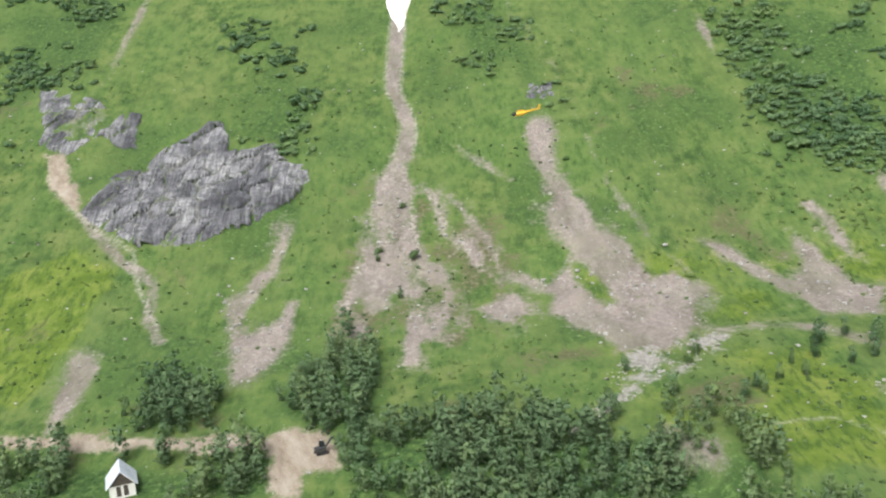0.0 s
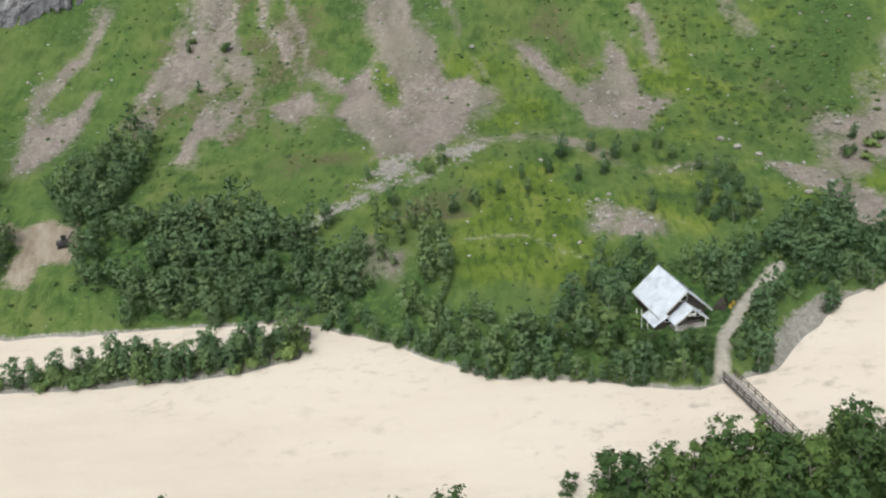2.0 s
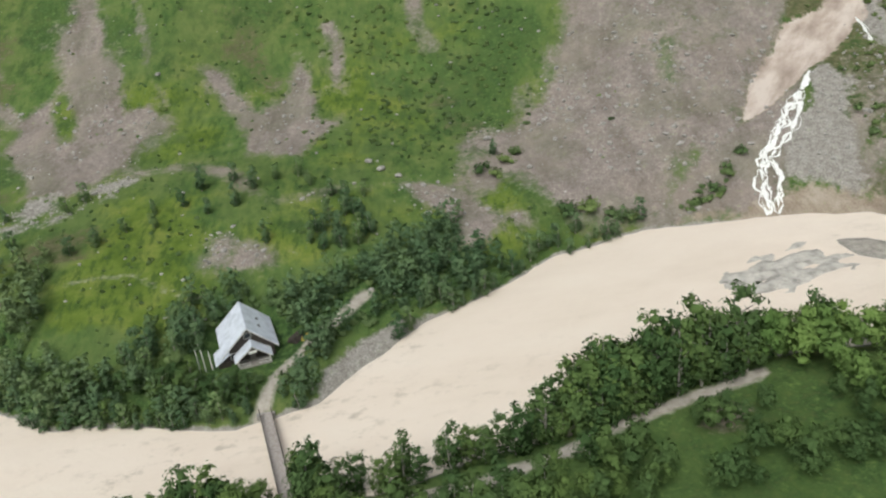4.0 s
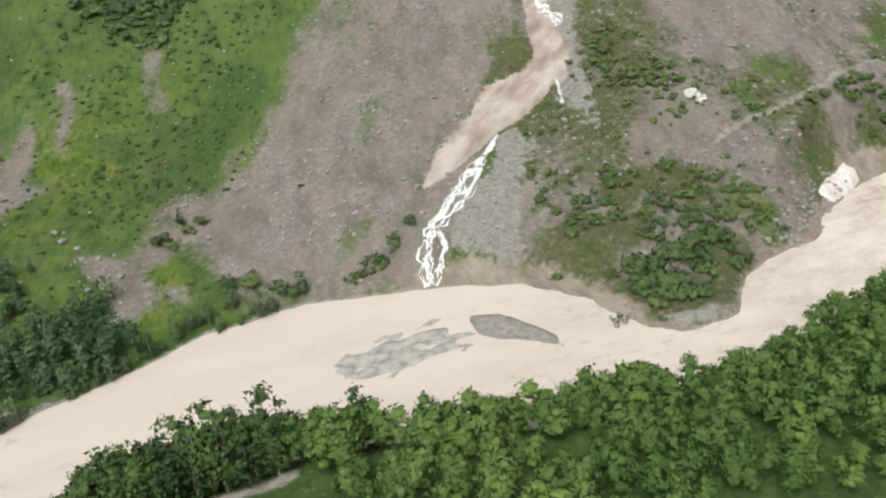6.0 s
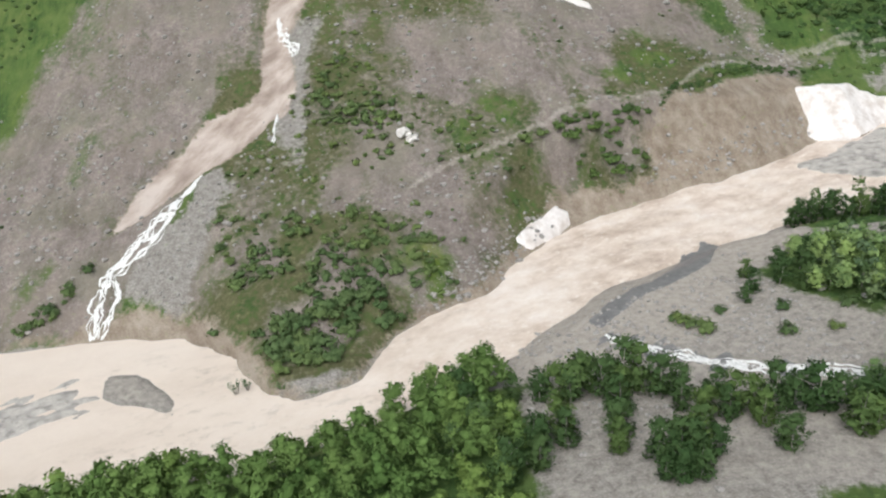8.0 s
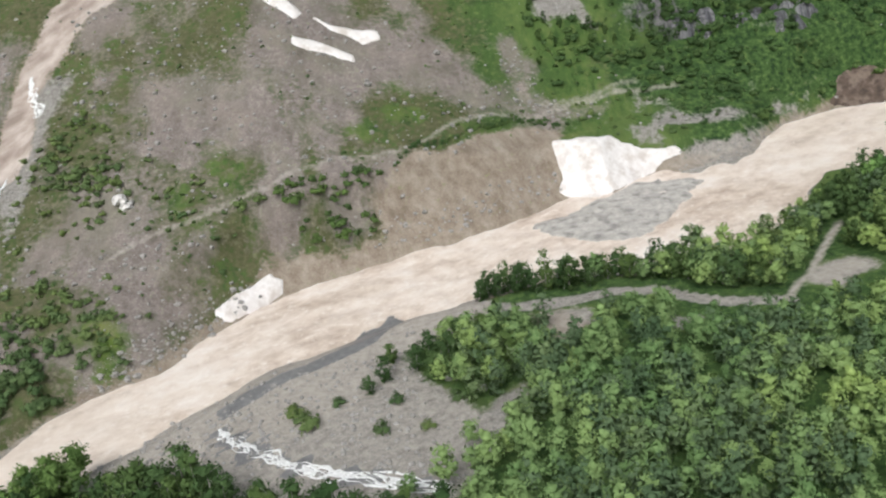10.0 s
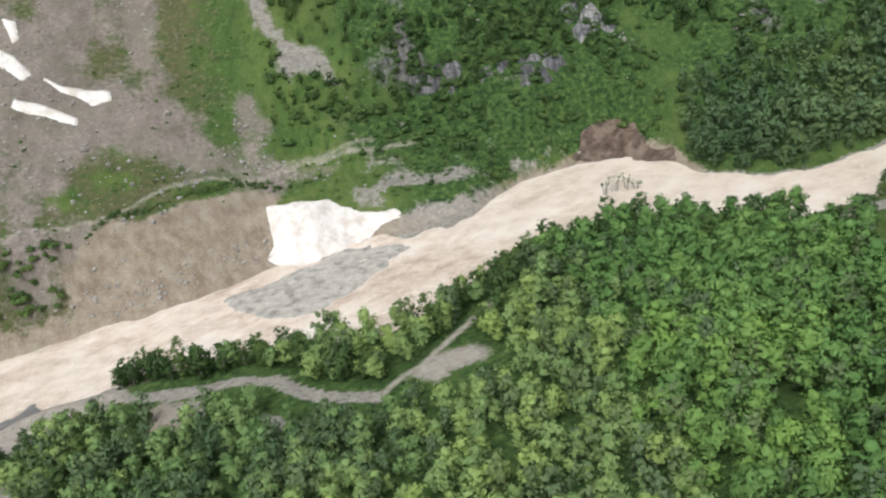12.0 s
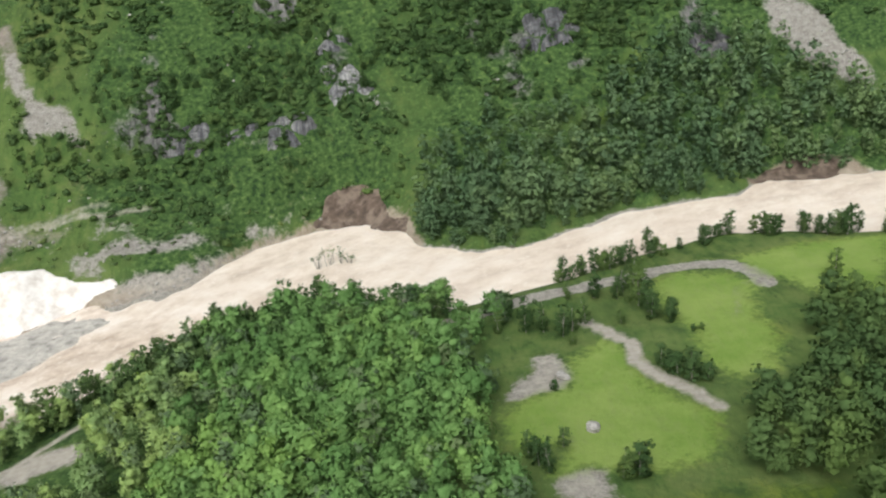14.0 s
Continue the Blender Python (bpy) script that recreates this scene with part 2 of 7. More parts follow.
def crag_material():
    """Grey cliff rock: blocks of light and dark, water streaks and dark cracks."""
    m, nt, b = material("streaked_cliff_rock")
    blocks, streak = noise_of(nt, 0.09, 8, 0.62), noise_of(nt, 0.5, 7, 0.65, (2.4, 0.22, 0.22, 0.1))
    info = nt.nodes.new("ShaderNodeObjectInfo")
    col = ramp_of(nt, streak, (0.36, (0.105, 0.106, 0.120)), (0.47, (0.190, 0.190, 0.203)), (0.58, (0.275, 0.273, 0.284)), (0.70, (0.39, 0.385, 0.385)))
    col = mixed(nt, 1.0, col, ramp_of(nt, blocks, (0.40, (0.46, 0.46, 0.49)), (0.5, (0.86, 0.86, 0.88)), (0.58, (1.20, 1.19, 1.18))), "MULTIPLY")
    col = mixed(nt, 1.0, col, ramp_of(nt, info.outputs["Random"], (0.0, (0.60, 0.60, 0.64)), (1.0, (1.32, 1.30, 1.28))), "MULTIPLY")
    ledge = noise_of(nt, 0.3, 5, 0.6, (0.22, 1.0, 1.0, 0.35))
    col = mixed(nt, ramp_of(nt, ledge, (0.465, (0, 0, 0)), (0.49, (0.5, 0.5, 0.5)), (0.51, (0.5, 0.5, 0.5)), (0.535, (0, 0, 0))), col, (0.050, 0.050, 0.052))
    cells = node(nt, "ShaderNodeTexVoronoi", Scale=0.14)
    cells.feature = "DISTANCE_TO_EDGE"
    geo, wob = nt.nodes.new("ShaderNodeNewGeometry"), nt.nodes.new("ShaderNodeVectorMath")
    wob.operation = "MULTIPLY_ADD"
    tex = node(nt, "ShaderNodeTexNoise", Scale=0.3, Detail=4.0)
    nt.links.new(geo.outputs["Position"], tex.inputs["Vector"])
    nt.links.new(tex.outputs["Color"], wob.inputs[0])
    wob.inputs[1].default_value = (9, 9, 9)
    nt.links.new(geo.outputs["Position"], wob.inputs[2])
    nt.links.new(wob.outputs[0], cells.inputs["Vector"])
    col = mixed(nt, ramp_of(nt, cells.outputs["Distance"], (0.01, (0.7, 0.7, 0.7)), (0.035, (0, 0, 0))), col, (0.045, 0.045, 0.047))
    col = mixed(nt, ramp_of(nt, noise_of(nt, 0.35, 5, 0.7), (0.61, (0, 0, 0)), (0.70, (0.75, 0.75, 0.75))), col, (0.075, 0.105, 0.04))
    nt.links.new(col, b.inputs["Base Color"])
    b.inputs["Roughness"].default_value = 0.92
    bumped(nt, b, maths(nt, "ADD", blocks, streak), 1.0, 1.6)
    return m


GROUND, WATER = ground_material(), water_material()
LEAF_BIRCH = leaf_material("birch_leaves", (0.084, 0.139, 0.070), (0.119, 0.188, 0.094), (0.161, 0.234, 0.128))
# lit, hazy copy of the birch leaf colours; the drowned willows wear it too
LEAF_HAZY = leaf_material("hazy_grey_leaves", (0.096, 0.146, 0.073), (0.133, 0.195, 0.099), (0.178, 0.244, 0.133))
LEAF_LIME = leaf_material("lime_alder_leaves", (0.109, 0.209, 0.065), (0.160, 0.283, 0.089), (0.222, 0.359, 0.134))
LEAF_MIXED = leaf_material("mixed_wood_leaves", (0.160, 0.246, 0.095), (0.237, 0.345, 0.135), (0.324, 0.436, 0.190))
LEAF_DEEP = leaf_material("deep_green_leaves", (0.054, 0.095, 0.035), (0.080, 0.134, 0.048), (0.116, 0.176, 0.069))
LEAF_ALDER = leaf_material("alder_leaves", (0.107, 0.183, 0.051), (0.159, 0.246, 0.071), (0.219, 0.315, 0.106))
LEAF_SHRUB = leaf_material("willow_scrub_leaves", (0.082, 0.129, 0.054), (0.121, 0.178, 0.072), (0.170, 0.228, 0.103))
BARK = surface("birch_bark", (0.10, 0.09, 0.08), (0.42, 0.40, 0.36), 4, 0.9)
SNOW = surface("old_snow", (0.70, 0.655, 0.635), (0.86, 0.825, 0.815), 0.6, 0.6, 0, 0.4, 0.3, (0.58, 0.52, 0.48), 0.24)
EARTH = surface("raw_dark_earth", (0.060, 0.043, 0.034), (0.150, 0.108, 0.084), 0.5, 0.95, 0, 0.9, 0.5, (0.20, 0.155, 0.125), 0.25)
STREAM = surface("grey_stream_water", (0.13, 0.13, 0.135), (0.24, 0.235, 0.235), 0.6, 0.4, 0, 0.3, 0.1)
FOAM = surface("white_water", (0.66, 0.66, 0.65), (0.90, 0.90, 0.90), 1.6, 0.4, 0, 0.8, 0.2)
CRAG = crag_material()
STONE = surface("weathered_stone", (0.19, 0.18, 0.17), (0.44, 0.42, 0.40), 1.6, 0.9, 0, 0.6, 0.1)
RUBBLE = surface("pale_rubble", (0.21, 0.198, 0.182), (0.42, 0.40, 0.37), 1.2, 0.9, 0, 0.6, 0.1)
PALE_GRAVEL = surface("washed_pale_gravel", (0.34, 0.32, 0.295), (0.58, 0.55, 0.51), 1.0, 0.9, 0, 0.6, 0.1, (0.25, 0.235, 0.22), 0.5)
PALE_STONE = surface("pale_stone", (0.55, 0.52, 0.50), (0.78, 0.75, 0.73), 1.2, 0.85, 0, 0.5, 0.1)
TIN = surface("pale_blue_sheet_roof", (0.62, 0.66, 0.76), (0.75, 0.79, 0.89), 0.8, 0.45, 0.05, 0.15, 0.02, (0.52, 0.56, 0.64), 0.5)
DARK_WOOD = surface("dark_stained_boards", (0.035, 0.028, 0.024), (0.085, 0.07, 0.06), 3, 0.85)
WHITE_WOOD = surface("white_painted_wood", (0.62, 0.61, 0.59), (0.80, 0.79, 0.77), 3, 0.7)
GREY_WOOD = surface("weathered_grey_planks", (0.16, 0.145, 0.135), (0.31, 0.29, 0.27), 3, 0.9)
PLANK = surface("bleached_bridge_planks", (0.27, 0.235, 0.22), (0.46, 0.42, 0.40), 3, 0.9)
STEEL = surface("dark_steel", (0.06, 0.06, 0.065), (0.13, 0.13, 0.135), 4, 0.6, 0.6)
YELLOW = surface("yellow_paint", (0.70, 0.40, 0.03), (0.82, 0.52, 0.05), 2, 0.4, 0, 0.05)
RED = surface("red_paint", (0.42, 0.05, 0.03), (0.55, 0.08, 0.05), 2, 0.4, 0, 0.05)
DRUM = surface("yellow_drum_paint", (0.50, 0.36, 0.05), (0.66, 0.48, 0.08), 4, 0.6, 0, 0.1)
BLACK = surface("black_rubber", (0.015, 0.015, 0.015), (0.035, 0.035, 0.035), 5, 0.8, 0, 0.1)
GLASS, gnt, gb = material("dark_window_glass")
gb.inputs["Base Color"].default_value, gb.inputs["Roughness"].default_value = (0.02, 0.025, 0.03, 1), 0.08

# ---- the valley's shape: river banks, levels and slopes, by stations along x ----
BANK_FAR = [(-300, 150), (-120, 150), (-24, 148), (4, 149), (24, 149), (40, 141), (63, 125), (79, 122), (96, 119), (109, 123), (114, 128),
            (128, 144), (136, 147), (145, 154), (157, 162), (168, 165), (176, 167), (200, 165), (221, 160), (233, 150), (240, 137), (246, 134),
            (256, 137), (262, 148), (269, 155), (281, 160), (292, 174), (304, 183), (321, 190), (345, 196), (364, 203), (372, 208), (382, 207),
            (394, 214), (420, 218), (434, 231), (450, 236), (462, 236), (471, 229), (478, 215), (490, 207), (500, 206), (518, 211), (526, 216),
            (554, 215), (562, 222), (581, 219), (600, 212), (800, 215)]
BANK_NEAR = [(-300, 85), (0, 82), (71, 90.5), (106, 100), (120, 98), (149, 104), (165, 112), (181, 116), (214, 113), (240, 117), (263, 125),
             (284, 136), (293, 145), (307, 154), (331, 164), (346, 166), (363, 169), (377, 165), (398, 167), (415, 180), (429, 196), (451, 198),
             (466, 191), (482, 182), (504, 186), (526, 192), (546, 196), (573, 185), (800, 185)]
LEVEL = [(-300, -24), (0, -15.5), (100, -13.2), (150, -9.5), (205, -6), (250, -5), (300, -2), (335, -0.3), (370, 2), (400, 3.4), (435, 5.4),
         (455, 6.8), (530, 9.5), (700, 15)]
FAR_Y = [120, 150, 170, 190, 210, 230, 250, 270, 300, 340, 420]
FAR_LOW = [
    (-150, -13, -12, -9, -3, 4, 13, 24, 36, 53, 80, 135),
    (-50, -13, -12, -8, -2, 4, 12, 22, 33, 53, 80, 135),
    (0, -13, -11, -4, 0, 5, 11, 20, 32, 53, 80, 135),
    (50, -12, -4, 0, 2.5, 6, 12, 23, 36, 56, 84, 140),
    (95, -11.5, -7, -1, 4, 6, 10, 18, 31, 55, 85, 140),
    (135, -12, -7.5, -3, 1, 4.5, 10, 22, 36, 58, 87, 142),
    (155, -10, -7, -3, 2, 6, 14, 26, 38, 60, 88, 142),
]
FAR_HIGH = [
    (205, -8, -6, -1, 10, 19, 31, 43, 55, 74, 100, 150),
    (250, -5, -2, 6, 15, 24, 35, 47, 59, 78, 104, 155),
    (295, 0, 2, 5, 13, 23, 34, 45, 57, 76, 102, 155),
    (335, 4, 5, 7, 9, 18, 26, 36, 47, 66, 95, 150),
    (375, 5, 6, 7, 8, 10, 15.5, 29, 47, 70, 100, 155),
    (430, 7, 7, 8, 8, 9, 10, 24, 45, 72, 105, 160),
    (465, 8, 8, 9, 9, 10, 11, 25, 40, 70, 105, 160),
    (520, 10, 10, 11, 11, 11, 14, 32, 48, 74, 106, 160),
    (640, 16, 16, 17, 18, 19, 22, 38, 54, 80, 112, 166),
]
NEAR_Y = [-60, 40, 70, 100, 130, 160, 190]
NEAR = [
    (-150, 20, -6, -11, -13, -13, -13, -13),
    (50, 20, 0, -8, -11.5, -12, -12, -12),
    (100, 20, 0, -8, -11.5, -12, -12, -12),
    (150, 22, 2, -4, -7.5, -8, -8, -8),
    (200, 24, 6, 1, -3, -4.5, -4.5, -4.5),
    (250, 26, 8, 3, 0, -3, -3, -3),
    (320, 30, 12, 7, 4, 2, 0.5, 0),
    (400, 36, 20, 14, 10, 8, 5.5, 4),
    (480, 44, 32, 27, 22, 17, 13, 10),
    (560, 44, 32, 26, 20, 15.5, 13, 11),
    (700, 48, 36, 30, 25, 21, 18, 16),
]


def along(table, x):
    return np.interp(x, [r[0] for r in table], [r[1] for r in table])


def level(x):
    return along(LEVEL, x)


def sheet(stations, knots, x, y):
    """Bilinear height from rows of stations, eased between the stations, going on at the last slope."""
    sx = np.array([s[0] for s in stations], float)
    hz = np.array([s[1:] for s in stations], float)
    i = np.clip(np.searchsorted(sx, x) - 1, 0, len(sx) - 2)
    k = np.clip((x - sx[i]) / (sx[i + 1] - sx[i]), 0, 1)
    k = k * k * (3 - 2 * k) * 0.6 + k * 0.4
    ky = np.array(knots, float)
    j = np.clip(np.searchsorted(ky, y) - 1, 0, len(ky) - 2)
    f = np.maximum((y - ky[j]) / (ky[j + 1] - ky[j]), 0)
    a = hz[i, j] * (1 - f) + hz[i, j + 1] * f
    b = hz[i + 1, j] * (1 - f) + hz[i + 1, j + 1] * f
    return a * (1 - k) + b * k


def lattice(ix, iy, seed):
    h = (ix * 374761393 + iy * 668265263 + seed * 1442695041) & 0xFFFFFFFF
    h = ((h ^ (h >> 13)) * 1274126177) & 0xFFFFFFFF
    return ((h ^ (h >> 16)) & 0xFFFF) / 65535.0


def rough(x, y, scale, seed=0, octaves=4):
    """Fractal value noise, about -1 to 1."""
    out, amp, total = 0, 1.0, 0.0
    for o in range(octaves):
        u, v = np.asarray(x, float) / scale * 2 ** o + 17.3 * o, np.asarray(y, float) / scale * 2 ** o - 9.1 * o
        iu, iv = np.floor(u).astype(np.int64), np.floor(v).astype(np.int64)
        fu, fv = u - iu, v - iv
        fu, fv = fu * fu * (3 - 2 * fu), fv * fv * (3 - 2 * fv)
        n = (lattice(iu, iv, seed + o) * (1 - fu) + lattice(iu + 1, iv, seed + o) * fu) * (1 - fv) \
            + (lattice(iu, iv + 1, seed + o) * (1 - fu) + lattice(iu + 1, iv + 1, seed + o) * fu) * fv
        out, total, amp = out + amp * (2 * n - 1), total + amp, amp * 0.5
    return out / total


def to_line(table, x, y):
    """Metres to a bank line, with the sign of y above it."""
    side = y - along(table, x)
    near = np.abs(side) < 45
    best = np.full(x.shape, 1e9)
    u, v = x[near], y[near]
    d = np.full(u.shape, 1e9)
    for (ax, ay), (bx, by) in zip(table, table[1:]):
        k = np.clip(((u - ax) * (bx - ax) + (v - ay) * (by - ay)) / ((bx - ax) ** 2 + (by - ay) ** 2), 0, 1)
        d = np.minimum(d, np.hypot(u - ax - k * (bx - ax), v - ay - k * (by - ay)))
    best[near] = d
    return np.where(near, np.sign(side) * best, side)


def river_edge(x, y):
    """Metres from the water's edge: more than 0 on land, less in the river; and which side."""
    x, y = np.atleast_1d(np.asarray(x, float)), np.atleast_1d(np.asarray(y, float))
    w = 1.5 * rough(x, y, 9, 40, 3)
    df, dn = to_line(BANK_FAR, x, y) - w, w - to_line(BANK_NEAR, x, y)
    return np.maximum(df, dn), df > dn


def smooth_sheet(stations, knots, x, y):
    out = 0
    for dx, dy in ((0, 0), (9, 0), (-9, 0), (0, 6), (0, -6)):
        out = out + sheet(stations, knots, x + dx, y + dy)
    return out / 5


def ground(x, y):
    """The height of the ground."""
    x, y = np.atleast_1d(np.asarray(x, float)), np.atleast_1d(np.asarray(y, float))
    d, far = river_edge(x, y)
    s = np.where(far, smooth_sheet(FAR_LOW + FAR_HIGH, FAR_Y, x, y), smooth_sheet(NEAR, NEAR_Y, x, y))
    up = np.clip((y - 190) / 60, 0, 1) * far
    s = s + rough(x, y, 34, 3) * (0.5 + 2.2 * up) + rough(x, y, 6, 5, 3) * (0.22 + 0.35 * up)
    k = np.where(far, np.interp(x, [100, 150, 230, 300, 330, 400, 440, 480], [0.7, 0.6, 0.75, 0.9, 1.15, 1.0, 1.2, 0.7]), 0.45)
    return np.where(d > 0, np.minimum(s, level(x) + k * d + np.maximum(d - 10, 0) * 1.5), level(x) + np.maximum(d * 0.4, -1.6))


# ---- end of the valley's shape ----

# ---- ground covers, as outlines in plan ----
def inside(poly, x, y, soft=2.0, warp=2.0):
    """0 to 1 within an outline in plan, soft at its edge, which wanders."""
    px, py = np.array([p[0] for p in poly], float), np.array([p[1] for p in poly], float)
    out = np.zeros(x.shape)
    near = (x > px.min() - 8) & (x < px.max() + 8) & (y > py.min() - 8) & (y < py.max() + 8)
    if not near.any():
        return out
    u, v = x[near], y[near]
    u, v = u + warp * rough(u, v, 9, 60, 3), v + warp * rough(u, v, 9, 70, 3)
    odd, best = np.zeros(u.shape, bool), np.full(u.shape, 1e9)
    for i in range(len(px)):
        ax, ay, bx, by = px[i - 1], py[i - 1], px[i], py[i]
        cross = ((ay > v) != (by > v)) & (u < (bx - ax) * (v - ay) / (by - ay + 1e-9) + ax)
        odd ^= cross
        k = np.clip(((u - ax) * (bx - ax) + (v - ay) * (by - ay)) / ((bx - ax) ** 2 + (by - ay) ** 2 + 1e-9), 0, 1)
        best = np.minimum(best, np.hypot(u - ax - k * (bx - ax), v - ay - k * (by - ay)))
    out[near] = np.clip(0.5 + np.where(odd, best, -best) / (2 * soft), 0, 1)
    return out


def beside(line, x, y, width, soft=0.8):
    """0 to 1 within width of a line in plan."""
    best = np.full(x.shape, 1e9)
    u, v = x + 0.8 * rough(x, y, 8, 80, 2), y + 0.8 * rough(x, y, 8, 90, 2)
    for (ax, ay), (bx, by) in zip(line, line[1:]):
        k = np.clip(((u - ax) * (bx - ax) + (v - ay) * (by - ay)) / ((bx - ax) ** 2 + (by - ay) ** 2), 0, 1)
        best = np.minimum(best, np.hypot(u - ax - k * (bx - ax), v - ay - k * (by - ay)))
    return np.clip(0.5 + (width / 2 - best) / (2 * soft), 0, 1)


TRACK_FAN = [(-18.8, 292.8), (-23.5, 281.6), (-25.7, 270.3), (-28.1, 262.3), (-28.1, 251.7), (-31, 242.7), (-33.2, 228.6), (-28.9, 226.5), (-26.9, 233.5), (-25.2, 228.6), (-19, 227.6), (-17.6, 235.8), (-12.1, 230.1), (-8.8, 238.9), (-3.5, 240.6), (-5.3, 249.6), (-9.2, 258), (-11.9, 264.3), (-12.1, 276.3), (-13.3, 287.6), (-12, 296.1)]
SCREE_B = [(27.9, 299.3), (27.8, 285.9), (29.5, 279.3), (31.5, 269.3), (28.3, 260.8), (30.3, 251.9), (33, 243.7), (30.7, 239.8), (25.7, 233.7), (14.8, 242), (13.1, 241.1), (20.1, 232.6), (24.9, 228.5), (25, 219.3), (29.1, 212.9), (35, 206.1), (36.5, 197), (46.3, 195.8), (53.9, 201.6), (59.2, 205.6), (59.6, 213.9), (64.3, 222.1), (61.5, 230.3), (52.7, 231.9), (49.8, 239.1), (49, 245.8), (41.8, 254.8), (41.4, 260.9), (38, 270.6), (37.5, 277.6), (37.3, 286.3), (38.7, 299.1), (34.4, 302.8)]
SCREE_C = [(-9.2, 280.5), (-5.2, 270), (-3.8, 261.6), (-0.8, 255), (4, 250.4), (6.7, 242.6), (8.7, 243.6), (7.4, 250.7), (4.5, 256.1), (-0.5, 258.9), (-2.6, 267.1), (-4.9, 275.3)]
SCREE_C_LOW = [(4, 226.9), (7.2, 219), (12.3, 217.5), (17.8, 220.4), (15.9, 231), (11.3, 231.3), (7.1, 227.7)]
SCREE_C_FOOT = [(-12.8, 228.8), (-14.2, 213.8), (-14.7, 202.8), (-12, 203.4), (-10.6, 211.9), (-4, 215.1), (-0.9, 218.7), (-0.6, 234.3), (-3.2, 238.4), (-5.1, 229.9), (-8.3, 220.9)]
SCREE_C_LINK = [(-0.4, 275.1), (5, 262.2), (10.7, 250.1), (13.2, 242.6), (12.3, 249.8), (7.5, 261.3), (2.3, 273.6)]
SCREE_D = [(-70.9, 243.2), (-66.2, 232.1), (-62.3, 220.8), (-57.1, 199.2), (-53.6, 198.8), (-48.6, 210), (-44.7, 224), (-45.8, 233.3), (-51, 225.5), (-58.1, 222.5), (-58.5, 233.2), (-53.6, 243.7), (-47.6, 266.1), (-51.1, 265.7), (-56.3, 251.3), (-61.7, 243)]
SCREE_E = [(-100.9, 215.5), (-100.1, 207.3), (-100.6, 198), (-97.6, 187.4), (-94.1, 185.1), (-96.1, 191.9), (-94.5, 200), (-93.3, 212.5), (-96.1, 214.6)]
SCREE_F = [(71.8, 245.8), (76.2, 237.2), (80.6, 227.9), (87, 214.3), (88.8, 208.4), (100.9, 199.8), (109.7, 217.1), (103.6, 221.9), (104.4, 230.2), (101.3, 240.7), (97.9, 246.1), (96.6, 237.1), (91.2, 226.1), (88.2, 227.9), (81.8, 235.5), (77, 244.3)]
SLOPE_SCREE_A = [(173, 238), (222, 215), (209, 197), (202, 185), (191, 176), (182, 174), (180, 169), (172, 170), (155, 175), (150, 189), (142, 203), (147, 212), (159, 209), (166, 231)]
SLOPE_SCREE_B = [(181, 267), (239, 248), (237, 228), (217, 208), (203, 185), (194, 179), (182, 170), (171, 169), (157, 175), (152, 183), (143, 184), (142, 198), (159, 206), (166, 230), (176, 241)]
GRAVEL_FAN = [(226.2, 198.2), (222.5, 196.7), (218.4, 187.9), (212.8, 184.8), (210.1, 179.6), (208.2, 171.3), (215.9, 166.9), (220.7, 164.2), (223.5, 171.3), (224.9, 181.5), (229.8, 193.1)]
GRAVEL_PLAIN = [(279, 139), (293, 145), (329, 157), (340, 164), (326, 150), (333, 137), (345, 120), (325, 85), (302, 91), (299, 108), (302, 113), (284, 123)]
GRAVEL_PLAIN_UP = [(259, 140), (280, 142), (299, 141), (328, 151), (333, 134), (329, 122), (338, 109), (265, 128)]
LOT = [(402.4, 147.4), (406.2, 151.1), (413, 152.5), (415.4, 149.7), (415, 145.2), (409.6, 144.1), (405.5, 141.2), (401.6, 144)]
BARE = [(355.7, 154.1), (355.8, 141), (359, 143.5), (364.9, 147.3), (364.8, 150.8), (359.8, 152.2)]
MOUND_A = [(486.6, 135.8), (490, 140.6), (493.3, 144.1), (493.2, 149.1), (497.1, 149.3), (499, 142.3), (497.4, 136.9), (493.8, 136.7), (489.2, 135)]
MOUND_B = [(492, 124), (496, 125), (495, 120), (493, 120)]
MOUND_C = [(490.9, 112.1), (494.3, 114.3), (497.7, 112.9), (497.6, 106.7), (490.8, 107.8)]
SCREE_J = [(366.9, 279.8), (370.1, 271.3), (373.7, 265.2), (372.7, 259), (377.9, 256.6), (384.1, 259.9), (389, 255.1), (388, 260.3), (384.4, 263.3), (379.2, 265.6), (374.1, 269.9), (369.4, 277.1)]
SCREE_K = [(580.5, 264.4), (579.9, 257), (584.1, 248.1), (589.9, 243.7), (599.2, 237.4), (601.2, 241.9), (597.1, 249.8), (593.1, 258.7), (589.8, 262.2)]
BAR_LAGOON = [(207.9, 150.8), (210.2, 143.1), (212.9, 140.1), (220.6, 137.2), (225.6, 134.5), (224.2, 139.4), (220, 144.9), (215.4, 149.7)]
BAR_BRAID = [(183.9, 143.1), (186.1, 136.6), (194.1, 134.8), (198.3, 137.2), (207.4, 137.1), (209.8, 140.4), (207, 147.6), (201.3, 150.3), (196.2, 148.1), (190.3, 146)]
BAR_MID = [(362.6, 195.1), (369.4, 196.8), (379.5, 202.3), (387.6, 209.3), (395.6, 207.5), (401.7, 204.6), (395.7, 196.8), (388.9, 190), (383.7, 183.2), (375.9, 180.7), (370.5, 185.7), (366, 190.6)]
BAR_FAR = [(392.9, 214.2), (397.4, 215.3), (401.6, 209.6), (413.5, 211.9), (423, 219.4), (427.2, 225.4), (419.1, 220.8), (407, 218.9), (398, 217.5)]
